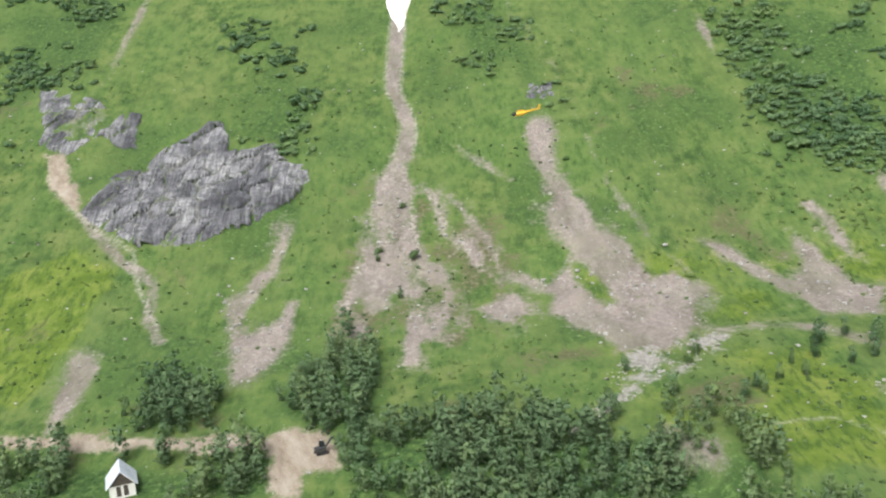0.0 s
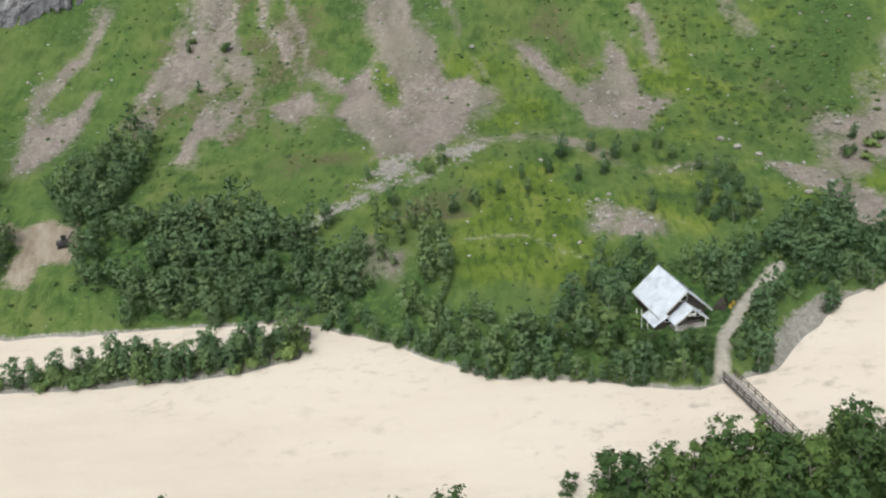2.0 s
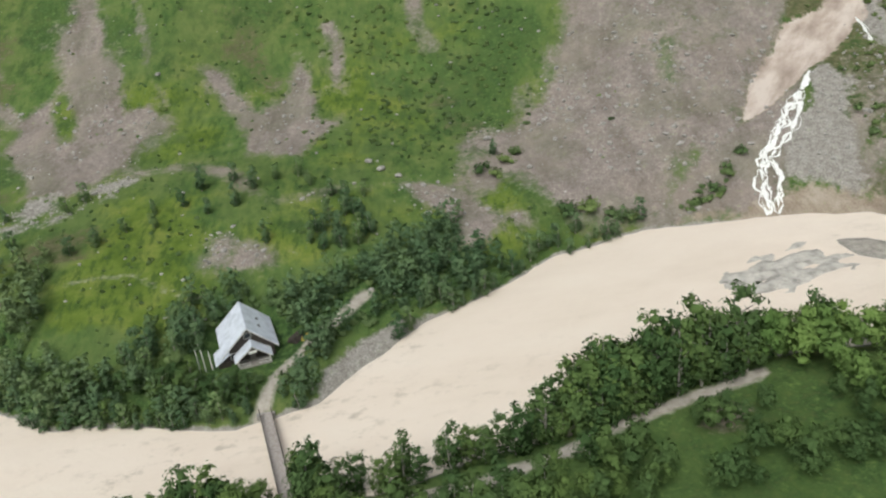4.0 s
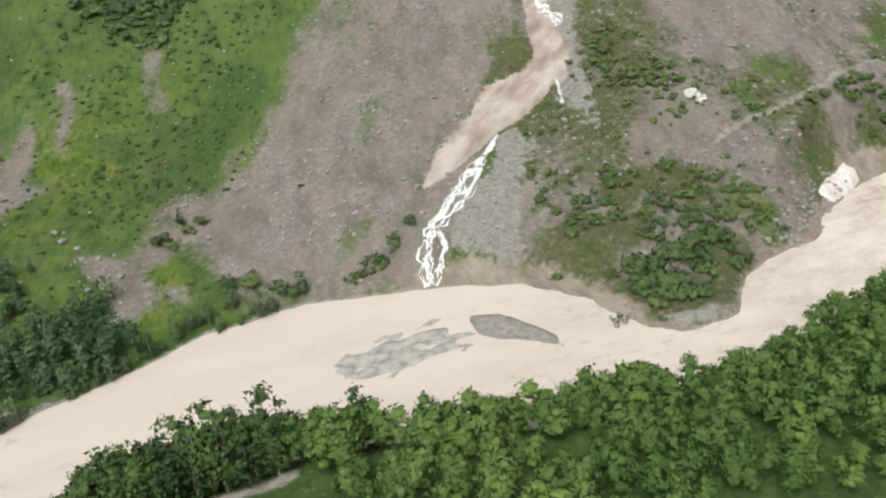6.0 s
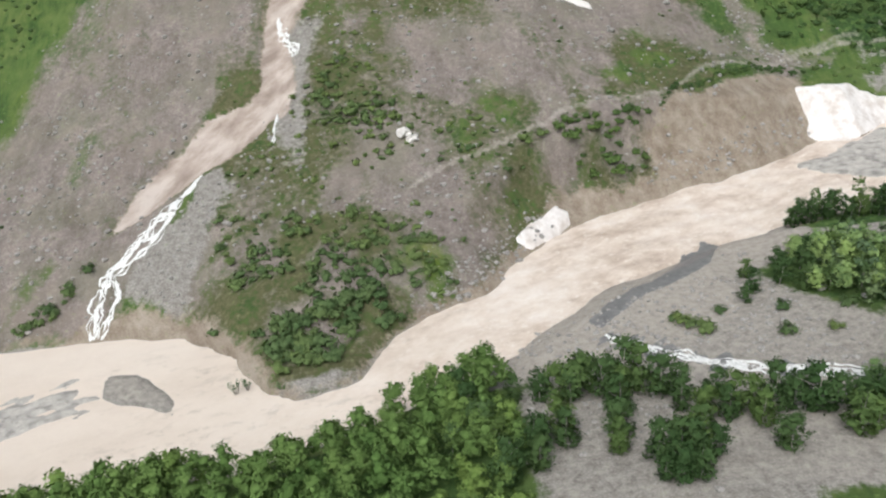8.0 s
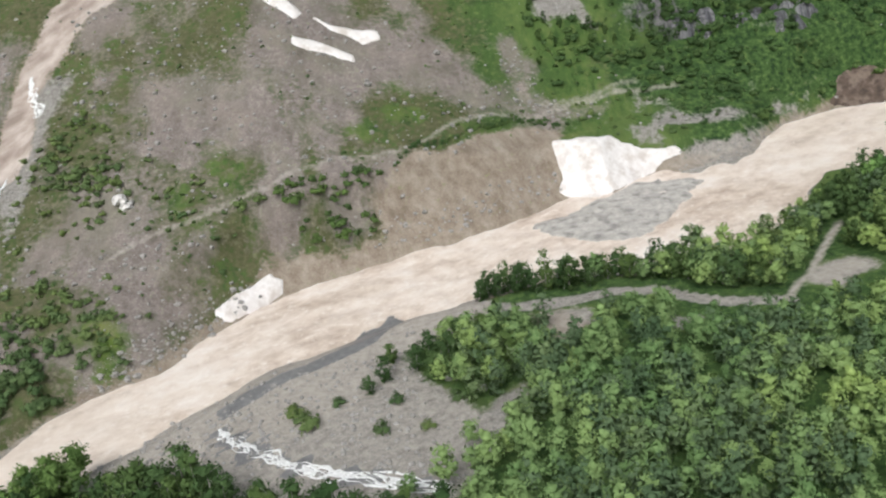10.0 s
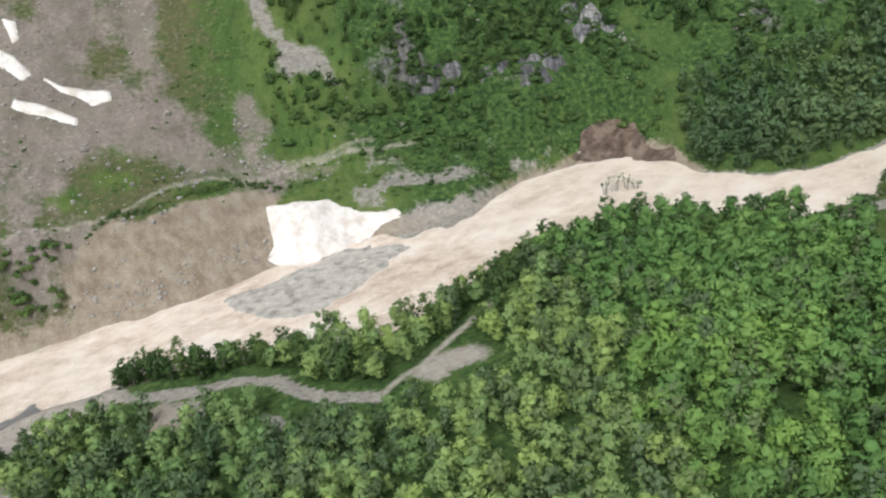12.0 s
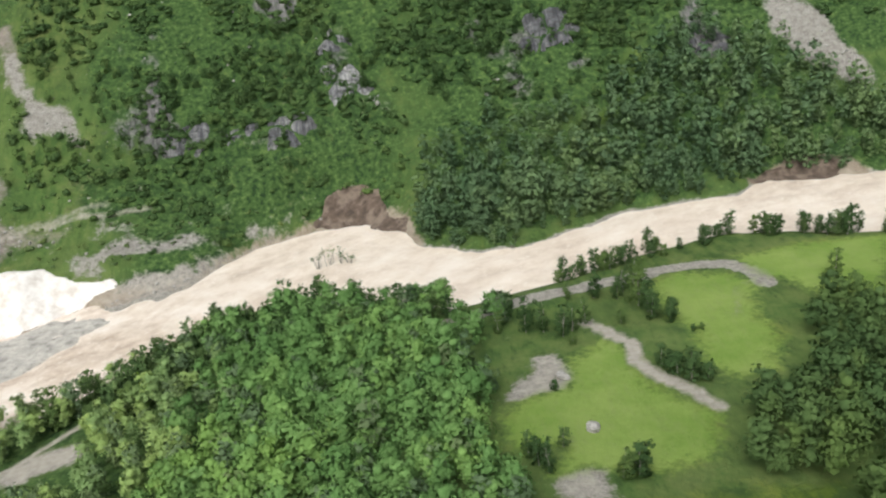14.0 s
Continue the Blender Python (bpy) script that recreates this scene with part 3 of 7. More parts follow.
BAR_NEAR = [(290, 129), (295, 139), (309, 149), (330, 161), (345, 166), (348, 158), (325, 145), (326, 133), (299, 120)]
BAR_HOUSE = [(109.9, 128.2), (109.4, 123.9), (111.7, 123.3), (115.5, 126.8), (120.3, 132.2), (126.9, 140.6), (129.3, 144.4), (125.2, 142.5), (119.3, 138.7), (114.5, 133.2)]
MORAINE = [(21.7, 166.3), (25.7, 172.1), (29.9, 175.4), (31, 186.1), (38.5, 194.7), (46.6, 195.4), (54.2, 199.2), (60.7, 202.5), (62.1, 196.2), (54.2, 189.6), (49.9, 183.8), (43.7, 182.5), (37.3, 176.6), (33.3, 172), (28.3, 167.2)]
MORAINE_A = [(39, 160), (46, 154), (46, 151), (40, 154)]
MORAINE_B = [(83, 173), (84.4, 161.6), (90.7, 159.4), (95.4, 163.1), (99.3, 159.5), (98.9, 163.7), (93.2, 168.7), (88.5, 172.4)]
MUD_CHUTE = [(237.2, 238.8), (235.5, 227.1), (236.3, 220.8), (231.9, 216.8), (221.2, 212.5), (218.3, 208.3), (210.9, 199.7), (206, 192.1), (203.7, 186.5), (209.5, 189), (215.4, 193.7), (221.3, 197.4), (225.8, 199.7), (231.1, 202.8), (234.7, 206.6), (238.4, 210.9), (241.9, 210.8), (245, 217.6), (244.2, 226.5), (243.4, 232.7), (242.3, 239.4)]
BANK_SOIL = [(183.5, 167.6), (188.4, 168.6), (202.4, 164.8), (205.3, 168.5), (213.7, 167.6), (224.4, 161.8), (233.9, 153), (237, 144.5), (240.4, 138), (238.8, 139.8), (235.1, 145.3), (226.7, 156.6), (218.5, 161.8), (201.2, 164.9)]
SCARP = [(332.8, 208.8), (334.8, 209.4), (342.7, 210.6), (351.1, 218.1), (358.2, 221.9), (366.8, 225), (372.2, 222.8), (370.4, 216.5), (370.3, 208.7), (364.1, 203.7), (353.7, 199.8), (345.6, 196.3), (332.6, 194.9), (327.5, 193.3), (325.6, 198.3), (323.4, 200.8), (329.3, 203.9)]
SCARP_EAST = [(450.9, 237.3), (455.3, 242.8), (460.8, 243.2), (464.5, 242.4), (467.7, 239.5), (472.2, 227.5), (472.1, 224.4), (464.7, 234.1), (456, 235.9)]
SCARP_END = [(559.8, 219.7), (567.5, 224.6), (575.7, 223.6), (581.3, 220.1), (580.1, 217.5), (570, 220.1)]
SLIDE = [(-45.8, 174.5), (-43.4, 171.2), (-41.4, 163.3), (-40.1, 159.2), (-35, 158.4), (-34.8, 165.5), (-27.2, 164.7), (-27.8, 171.2), (-32.1, 177.9), (-37.5, 180.9), (-42.5, 180.5), (-45.9, 178.2)]
LEFT_TRACK = [(-117, 191), (-76, 184), (-49, 182), (-48, 177), (-75, 180), (-115, 186)]
CRAG_DIRT = [(-143.9, 308.7), (-134.9, 289.4), (-127, 280.7), (-121.4, 277.8), (-124.7, 287.6), (-130.8, 300), (-136.6, 308.4)]
BROWN_BANK = [(297.6, 183.3), (299.7, 188.7), (307.9, 191.4), (317.6, 190.8), (323.5, 191.5), (317.4, 188.4), (305.4, 184.1)]
MEADOW_HOUSE = [(55.3, 158.6), (64, 174.1), (73.6, 177.4), (81.2, 172.2), (83.8, 160.7), (88.4, 155.2), (86.2, 150.5), (77.8, 142.7), (69, 146.2), (58.4, 145)]
MEADOW_A = [(485.1, 130.7), (484.9, 122.4), (487.8, 119.9), (494, 120), (490.8, 113.5), (496.5, 113.9), (503.4, 112.3), (511.1, 113.2), (516, 123), (512, 129.5), (508.1, 140), (508.7, 149.3), (505.6, 152.5), (499.4, 146.5), (497.4, 136.9), (492, 136.1)]
MEADOW_B = [(522.2, 174.7), (519.6, 159), (522.9, 150.8), (519.5, 141.2), (524, 136.1), (530.4, 136.4), (534.4, 147.7), (533.8, 155.6), (539.4, 168), (536.6, 173.6), (527.5, 177)]
MEADOW_C = [(541.2, 180.9), (542.5, 171.4), (546.2, 167.2), (548.2, 160.1), (559.2, 157.5), (572, 180.4), (561.8, 183.3), (550.7, 182.5)]
SCRUB_UPPER = [(105.7, 356.1), (101.3, 326.4), (103.9, 310.4), (106.7, 292), (106.6, 277.6), (122.8, 266), (131.4, 259.6), (171.1, 337.1)]
SCRUB_MID = [(0.8, 382.7), (4.1, 358.1), (11.7, 339.5), (24.1, 332.4), (29.6, 310.5), (39.8, 305.1), (42.3, 326.1), (36.4, 342.9), (31.1, 370.6), (29.3, 375.1)]
SCRUB_CRAG = [(-89.6, 379.7), (-86.7, 362.6), (-76, 352.8), (-61.4, 344), (-70.4, 327.3), (-79.7, 318.8), (-69.6, 306.3), (-56.6, 298.3), (-48.5, 296.7), (-45.5, 308.1), (-44.3, 322), (-54.8, 344.2), (-54, 363.6), (-64.5, 374.4)]
SCRUB_LEFT = [(-201.7, 415.2), (-135.7, 406.8), (-138.1, 346.5), (-155.5, 344.7), (-159.6, 309.6)]
SCRUB_EAST = [(395, 264), (405, 290), (542, 272), (542, 254), (526, 242), (496, 245), (474, 268), (449, 251), (405, 253)]
LOBE = [(226.7, 184), (225.2, 170.8), (225.9, 163.2), (232.9, 153.7), (237.7, 146.8), (240, 140.1), (245.1, 136.7), (252.5, 140), (259.2, 143.4), (265, 153.6), (275.1, 159.5), (276.9, 165.3), (274.4, 169.6), (268.7, 177.2), (256.5, 178), (245.1, 181.5), (234.9, 181.2)]
SCRUB_CHUTE = [(256.7, 234.6), (251.9, 219.5), (250.1, 210), (254, 199.2), (261.9, 190.5), (266.9, 195.5), (268.6, 206.7), (266.1, 220.9), (262.4, 233.4)]
DARK_SCRUB = [(304.3, 196.2), (309.2, 201.9), (320.4, 203.5), (329.4, 204.8), (326.1, 201.6), (322.8, 200.7), (324.1, 196.3), (320.2, 193.6), (311.8, 194.4), (306, 195.1)]
FOREST_EAST = [(474, 226), (483, 246), (496, 245), (526, 242), (542, 254), (562, 259), (581, 249), (600, 234), (627, 222), (618, 207), (558, 218), (518, 212), (497, 207), (479, 215)]
FOREST_LEFT = [(-17, 173), (7, 178), (24, 163), (38, 154), (54, 141), (66, 134), (79, 129), (85, 128), (83, 123), (62, 126), (53, 133), (40, 141), (-9, 151)]
FOREST_HOUSE = [(83, 142), (91, 153), (101, 149), (113, 155), (134, 172), (139, 166), (145, 157), (159, 156), (145, 155), (128, 145), (117, 141), (109, 130), (109, 124), (102, 123), (100, 131), (94, 130), (86, 131)]
BELT = [(-28, 171), (-17, 176), (0, 172), (20, 171), (20, 163), (37, 158), (57, 147), (54, 139), (-24, 155)]
BELT_LEFT = [(-119, 184), (-77, 175), (-45, 175), (-41, 160), (-68, 161), (-109, 166)]
CLUMP_A = [(-46, 187), (-37, 205), (-32, 217), (-21, 208), (-19, 185), (-21, 171), (-33, 178)]
CLUMP_B = [(-82, 196), (-76, 206), (-58, 193), (-57, 185), (-76, 184)]
GREEN_SHELF = [(321.4, 226.6), (324.2, 215.3), (333.5, 209.5), (342.7, 211.7), (351.1, 219.1), (361.2, 224.3), (365.8, 228.6), (354.5, 227.9), (346.4, 230.2), (335.2, 232.7), (329.6, 230.5)]
CRAG_OUTLINE = [(-118.6, 277.6), (-112.1, 271.3), (-104.7, 264.7), (-96.9, 261.5), (-86.8, 259.5), (-78.1, 259.6), (-70.2, 264.8), (-61.8, 267.5), (-53.5, 272.3), (-47.3, 283.8), (-50, 292.3), (-56.6, 298.3), (-61.2, 304.4), (-68.8, 301.9), (-76.9, 302.5), (-80.3, 317), (-85.6, 317.8), (-88.7, 312.7), (-97.6, 306.7), (-104.5, 297.9), (-112.1, 296.3), (-117.7, 289.3)]
OUTCROP = [(-154.9, 343), (-145.6, 313.5), (-134, 306.9), (-127.7, 316), (-110.5, 309.3), (-112.7, 326.1), (-123, 325.3), (-132.3, 334.9), (-137.9, 338.8), (-137.9, 324.9), (-144.8, 343.1)]
BAND_A = [(406.7, 255.3), (407.7, 252.9), (422.9, 252), (438.3, 251), (449.1, 251.4), (451.4, 254.8), (448.9, 257.7), (439.1, 254.4), (423.8, 256.4)]
BAND_B = [(454.4, 274.7), (456.6, 266.9), (459.1, 258.5), (474.4, 255), (481.1, 257.3), (466.1, 265.6), (464.3, 277), (461.7, 282.6), (458.2, 280.3)]
BAND_C = [(505.2, 266.7), (512.5, 263.2), (523.3, 261.6), (528.2, 265.3), (527, 269.9), (514.2, 270.5), (507.5, 269.7)]
BAND_D = [(552, 257.4), (552.7, 254.9), (564.5, 252.9), (567, 255.7), (559, 259.6)]
SNOW_BIG = [(370.3, 217.6), (371.6, 218.7), (384.4, 219.6), (389.9, 219.3), (395.3, 218.1), (400.5, 218.9), (402.2, 218.1), (396.4, 217), (393.1, 214.8), (385.9, 210.5), (378.8, 206.1), (369.5, 208.3), (371.4, 212.3)]
SNOW_BANK = [(290.9, 176.1), (292.7, 175.4), (297.8, 179.1), (302.6, 183.5), (302.9, 185.2), (300.9, 185.6), (297.7, 182.3), (294.5, 179.8)]
SNOW_HIGH_A = [(296.1, 263.4), (300, 261.9), (304.6, 260.1), (309.5, 255.2), (307.7, 253.2), (304.1, 255.5), (299.5, 258.8)]
SNOW_HIGH_B = [(313.3, 254.8), (318.3, 253.8), (322.6, 252.5), (330.1, 252), (330.3, 250.2), (325.5, 248.5), (322.6, 249.9), (317.6, 252.7)]
SNOW_HIGH_C = [(307.7, 246.1), (310.1, 245.7), (315.7, 244.5), (323, 243.3), (323.3, 241.7), (318.6, 241.8), (311.6, 242.8), (308.1, 244.1)]
ROAD_LOW = [(334.1, 160.9), (338.5, 160.7), (347.3, 159.3), (355.9, 156.6), (363.3, 155.8), (368.7, 156.2), (376.7, 153.1), (381.8, 147.9), (385.1, 145.1), (392.1, 141.9), (395.6, 140.6)]
LOT_TRACK = [(395.6, 140.6), (403.7, 149.7), (414, 163), (418.3, 168.1)]
ROAD_HIGH = [(479.9, 168.2), (488, 172.2), (496.2, 175), (504.4, 176.4), (513.8, 177.4), (523.9, 180.1), (532, 179.9), (538.3, 178.1), (542, 173.1), (541.8, 167.3)]
ROAD_BRIDGE = [(114, 92.5), (117.9, 93.1), (122.5, 92.9), (127.7, 92.4), (135.6, 93.5), (146.3, 96.6), (151.4, 100.2), (156.8, 101.9), (164.1, 104.2), (171.6, 106.5), (178.1, 108.4)]
FIELD_PATH = [(505.5, 161.2), (508.2, 155.1), (511.1, 150.8), (509.7, 144), (511.2, 138.1), (514.8, 132.7), (516.8, 126.4)]
TRAIL = [(269.1, 183.6), (274.2, 187.5), (285.4, 192.1), (297, 197.9), (307.8, 204.3), (316.5, 207.5), (326.9, 208.3), (334.8, 211.2), (340.2, 215.6), (347.3, 222.8), (354.5, 227.2), (367.3, 228.7), (378.4, 234.5), (387.7, 236.7), (408.2, 239.9)]
TRAIL_EAST = [(369, 233), (387, 238), (397, 241)]
ISLAND = [(-46, 126), (-27, 130), (-8, 135), (7, 136), (28, 144), (29, 134), (5, 128), (-26, 128)]
SPIT = [(53, 132), (62, 129), (79, 126), (85, 125), (99, 125), (101, 121), (79, 122), (62, 126), (54, 129)]
CLUMP_C = [(103, 168), (116, 178), (121, 169), (114, 160), (104, 163)]
CLUMP_D = [(76, 143), (86, 154), (93, 147), (87, 132), (74, 132)]
GREEN_EAST = [(390, 252), (449, 251), (474, 268), (481, 235), (457, 244), (438, 234), (421, 221), (392, 235)]
SIDE_STREAM = [(298.4, 133.4), (300.8, 129.6), (305.4, 125.1), (309.6, 122), (314.3, 117.7), (319.5, 115.3), (326.6, 112.2), (335, 108)]
CHANNEL = [(299.1, 136.5), (300.5, 138.4), (305.3, 142.7), (314.2, 148.2), (323.7, 155.2), (328.2, 162.7), (326.8, 165.3), (320.9, 158.5), (312, 148.9), (303.1, 143.5), (298, 138.5)]
WET_GRAVEL = [(281, 138), (291, 145), (301, 151), (315, 160), (327, 166), (340, 161), (337, 154), (326, 150), (316, 143), (304, 135), (300, 130), (295, 128), (283, 123), (279, 127)]
SCREE_J_LOW = [(362.1, 255), (360.5, 242.8), (363.4, 232), (370.3, 229.9), (385.9, 227.6), (389, 235.7), (378.5, 235.3), (369.9, 236.6), (369.8, 245), (366.2, 251.7)]
EAST_SCREE = [(226, 175), (232, 200), (246, 222), (252, 300), (330, 300), (345, 262), (352, 240), (375, 230), (360, 222), (340, 205), (300, 186), (280, 170), (262, 178)]
GREEN_A = [(275.4, 211), (279.2, 196.5), (282.9, 188.7), (287.6, 189.7), (283.7, 199.2), (280.2, 209.2)]
GREEN_B = [(285.2, 211.6), (288.1, 203.4), (292.9, 200.8), (295.7, 204.3), (293.9, 210.3), (288.8, 213.7)]
MEADOW_D = [(484, 96), (520, 92), (524, 104), (500, 106)]
MEADOW_LEFT = [(-150, 236), (-118, 262), (-100, 250), (-108, 200), (-150, 200)]
SMALL_TRACK = [(-120, 276), (-100, 255), (-88, 246), (-86, 232), (-80, 222)]
CRAG_TRAIL = [(-124.8, 279.5), (-114.8, 271.4), (-105.2, 263.5), (-98.2, 259.7), (-92.3, 244.6), (-83.4, 229.3)]
UPPER_TRACK = [(-15.1, 373.3), (-17.5, 349.1), (-17.7, 328.7), (-14.1, 319.2), (-12.9, 308.9), (-14.7, 293.7)]
UPPER_CHUTE = [(-20, 400), (-10, 400), (-12, 320), (-9, 300), (-18, 300), (-16, 325)]
ROAD_HOUSE = [(100.5, 119), (101.5, 124), (104, 131), (107.5, 138), (113, 144), (118, 150)]
MEADOW_TRAIL = [(57.7, 157.9), (65.5, 159.5), (71.2, 160.4), (77.1, 156), (83.9, 152.2), (88.4, 153.3)]
HOUSE_PAD = [(86, 132), (89, 145), (97, 149), (106, 141), (104, 129), (94, 127)]
FALL = [(222.7, 197.8), (218.3, 191.3), (213.8, 187.2), (210.6, 183.1), (206.2, 178.4), (203.8, 174.4), (202, 170.3), (202.6, 165)]
FALL_TOP = [(240.7, 240.9), (241, 237.7), (242.7, 234.2), (244.7, 228.8)]
SNOW_TOP = [(-20, 410), (-9, 410), (-10, 384), (-13, 374), (-15.5, 365), (-18, 374), (-20, 384)]
SNOW_WEST = [(300, 273), (303, 272), (305, 266), (304, 265)]
NOTCH = [(32.5, 319.6), (39.5, 319.5), (38.7, 312), (31.8, 312.2)]
RILL_A = [(29.3, 375.1), (37.4, 349.3), (43.8, 328.8), (43.8, 311.1), (47.3, 289.5), (50.3, 269.8), (53.1, 259.5), (58.6, 242.1), (63.7, 232.6)]
RILL_B = [(-129.9, 406.3), (-131.3, 367), (-133.4, 338.7), (-137.9, 324.9)]
RILL_C = [(2.2, 298.7), (10.9, 288.2), (19.3, 279)]
RILL_D = [(102, 343), (101, 317)]
RILL_E = [(107, 257), (111, 250), (110, 236)]
RILL_F = [(133, 263), (132, 253), (136, 244)]
RILL_G = [(365, 287), (371, 271), (376, 264)]
RIDGE = [(62.2, 201.1), (74.6, 202.4), (85.8, 194.8), (96.1, 181.6), (106.3, 184), (121.9, 187), (129.2, 184.9)]
HAY_TRACK = [(539.4, 168), (535.8, 167.2), (533.3, 162.1), (531.5, 155.1)]
SCREE_G = [(109.6, 248.4), (108.3, 238.6), (110.7, 233.6), (112.6, 240.8), (111.9, 246.4)]
LOBE_MOSS = [(264, 165), (275, 171), (275, 164), (270, 158), (264, 161)]
SOIL_BELOW = [(352, 153), (360, 152), (363, 143), (356, 142)]
GREEN_NOTCH = [(31.5, 239.6), (33.8, 230.8), (38.5, 220.1), (41.8, 221.4), (39, 233.3), (34.7, 239.8)]
MORAINE_C = [(123.1, 186.9), (128.5, 180.9), (135, 175.6), (136.9, 167.8), (136.8, 162.1), (142.8, 163.1), (147.6, 168.3), (153.2, 166.9), (154.5, 171.7), (147.5, 172.4), (142.2, 175.6), (139.7, 180.7), (134.5, 186.3), (128.4, 188)]
FALL_SIDE = [(218.3, 191.3), (215, 184.3), (210.1, 179.3), (205.6, 176.4), (206.8, 171.6), (205, 168), (203.6, 164.8)]
FALL_LOW = [(240, 212.5), (239.7, 207.4), (239.2, 202.1)]
CHUTE_SCRUB = [(180.5, 168.4), (186.2, 170.9), (196.6, 175.8), (199.2, 176.3), (198.1, 173.5), (190.9, 169.5), (183.5, 168.1)]
LOBE_BAR = [(241.7, 137.4), (245, 133.4), (250.6, 134.8), (255.8, 137.8), (253.1, 138.9), (245.3, 137.4)]
WOOD_PATH = [(338.9, 118), (343.1, 120.7), (349.4, 127.6), (348.5, 130.3), (344, 127.1), (339.6, 121.9)]
ROCKY_A = [(443.3, 239.9), (445.8, 244.3), (451.9, 244.4), (452.4, 240.2), (447.6, 239.4)]
ROCKY_B = [(422.5, 239.8), (424.7, 233.6), (433.2, 234.5), (431, 237.4), (427, 239.5)]
ROCKY_C = [(402.2, 244.9), (406.1, 238.3), (409.2, 239.5), (405.2, 245.5)]

BARE_TWO = [(375.6, 142.7), (375.7, 138.1), (379.7, 134.8), (381, 140.4)]
REDDISH = [(165.5, 100), (165.4, 96.2), (169.6, 95.5), (172.2, 100.2), (169.5, 101.8)]
TURF_EDGE = [(329.4, 204.1), (333.5, 209.9), (342.7, 212.1), (351.1, 219.1), (361.2, 224.7), (368.4, 226.5), (372.3, 223.8)]
MUD_UPPER = [(236, 236), (239, 248), (244, 262), (250, 285), (266, 285), (262, 265), (254, 258), (248, 245), (245, 236)]
FAN_LINES = [[(-17.4, 288.1), (-23, 271.9), (-26.2, 255.2), (-29.7, 241.1), (-31.6, 227.5)], [(-15.9, 287.9), (-18.6, 269.6), (-19.4, 255.1), (-22.8, 241.2), (-24.4, 229.7)], [(-14.1, 285.5), (-12.7, 267), (-11, 252.9), (-10.9, 240.6), (-12.1, 230.1)], [(-19.4, 286.1), (-24, 276.7), (-25.6, 264.8)], [(-7.5, 277.9), (-2, 263.4), (1.9, 256.1), (7, 246.3)]]
RUBBLE_EAST = [(372, 224), (372, 236), (395, 238), (425, 236), (445, 240), (440, 234), (425, 227), (395, 221)]
CHUTE_SIDE = [(244.7, 234.9), (241.3, 217.8), (238.6, 203), (241.5, 193.5), (246.6, 194.2), (249.5, 209.2), (249.8, 227.1), (253, 242.8), (248.6, 243.8)]

LOT_PALE = [(352, 153), (360, 152), (363, 143), (356, 142)]
TRACK_FOOT = [(-36, 218), (-32, 250), (-28, 268), (-12, 278), (6, 272), (16, 250), (20, 215), (2, 205)]
SCREE_FOOT = [(174, 168), (204, 187), (222, 198), (216, 186), (208, 172), (204, 165), (185, 167)]
SCREE_GAP = [(217, 163), (222, 180), (230, 200), (246, 222), (242, 190), (232, 172)]
SCREE_BANK = [(258, 182), (272, 170), (264, 154), (285, 163), (296, 182), (280, 190)]
BROWN_SCREE = [SCREE_J_LOW, MORAINE_A, MORAINE_B, MORAINE_C, SCREE_FOOT, SCREE_GAP, SCREE_BANK, TRACK_FAN, SCREE_B, SCREE_C, SCREE_C_LOW, SCREE_C_FOOT, SCREE_C_LINK, SCREE_D, SCREE_E, SCREE_F, SCREE_G, SLOPE_SCREE_A, SLOPE_SCREE_B, EAST_SCREE]
GRAVEL_WEST = [(277, 80), (280, 94), (281.5, 108), (280.5, 119), (285, 124), (292, 123), (304, 114), (310, 100), (312, 80)]
GREY_GRAVEL = [GRAVEL_FAN, GRAVEL_WEST, CHUTE_SIDE, WET_GRAVEL, GRAVEL_PLAIN, GRAVEL_PLAIN_UP, LOT, BARE, MOUND_A, MOUND_B, MOUND_C, SCREE_J, SCREE_K, BAR_LAGOON, BAR_BRAID, BAR_MID, BAR_FAR, BAR_NEAR, BAR_HOUSE, LOBE_BAR, BARE_TWO, WOOD_PATH]
BARE_SOIL = [MUD_CHUTE, MUD_UPPER, REDDISH, BANK_SOIL, SCARP, SCARP_EAST, SCARP_END, SLIDE, LEFT_TRACK, CRAG_DIRT, BROWN_BANK, SOIL_BELOW]
LUSH = [MEADOW_HOUSE, MEADOW_A, MEADOW_B, MEADOW_C, MEADOW_D, MEADOW_LEFT]
SCRUB = [SCRUB_UPPER, SCRUB_MID, SCRUB_CRAG, SCRUB_LEFT, SCRUB_EAST, DARK_SCRUB, FOREST_EAST, FOREST_LEFT, FOREST_HOUSE, BELT, BELT_LEFT, CLUMP_A, CLUMP_B, GREEN_EAST]
TIGHT = [MUD_CHUTE, BAR_HOUSE, LOT, BARE, BARE_TWO, WOOD_PATH, MOUND_A, MOUND_C, SCARP, SCARP_EAST, LOBE_BAR, BAR_LAGOON, SCREE_C_LINK]
WIDE = [CHUTE_SIDE, SLOPE_SCREE_A, SLOPE_SCREE_B, EAST_SCREE]
BARS = [BAR_LAGOON, BAR_FAR, BAR_NEAR, LOBE_BAR, ISLAND]


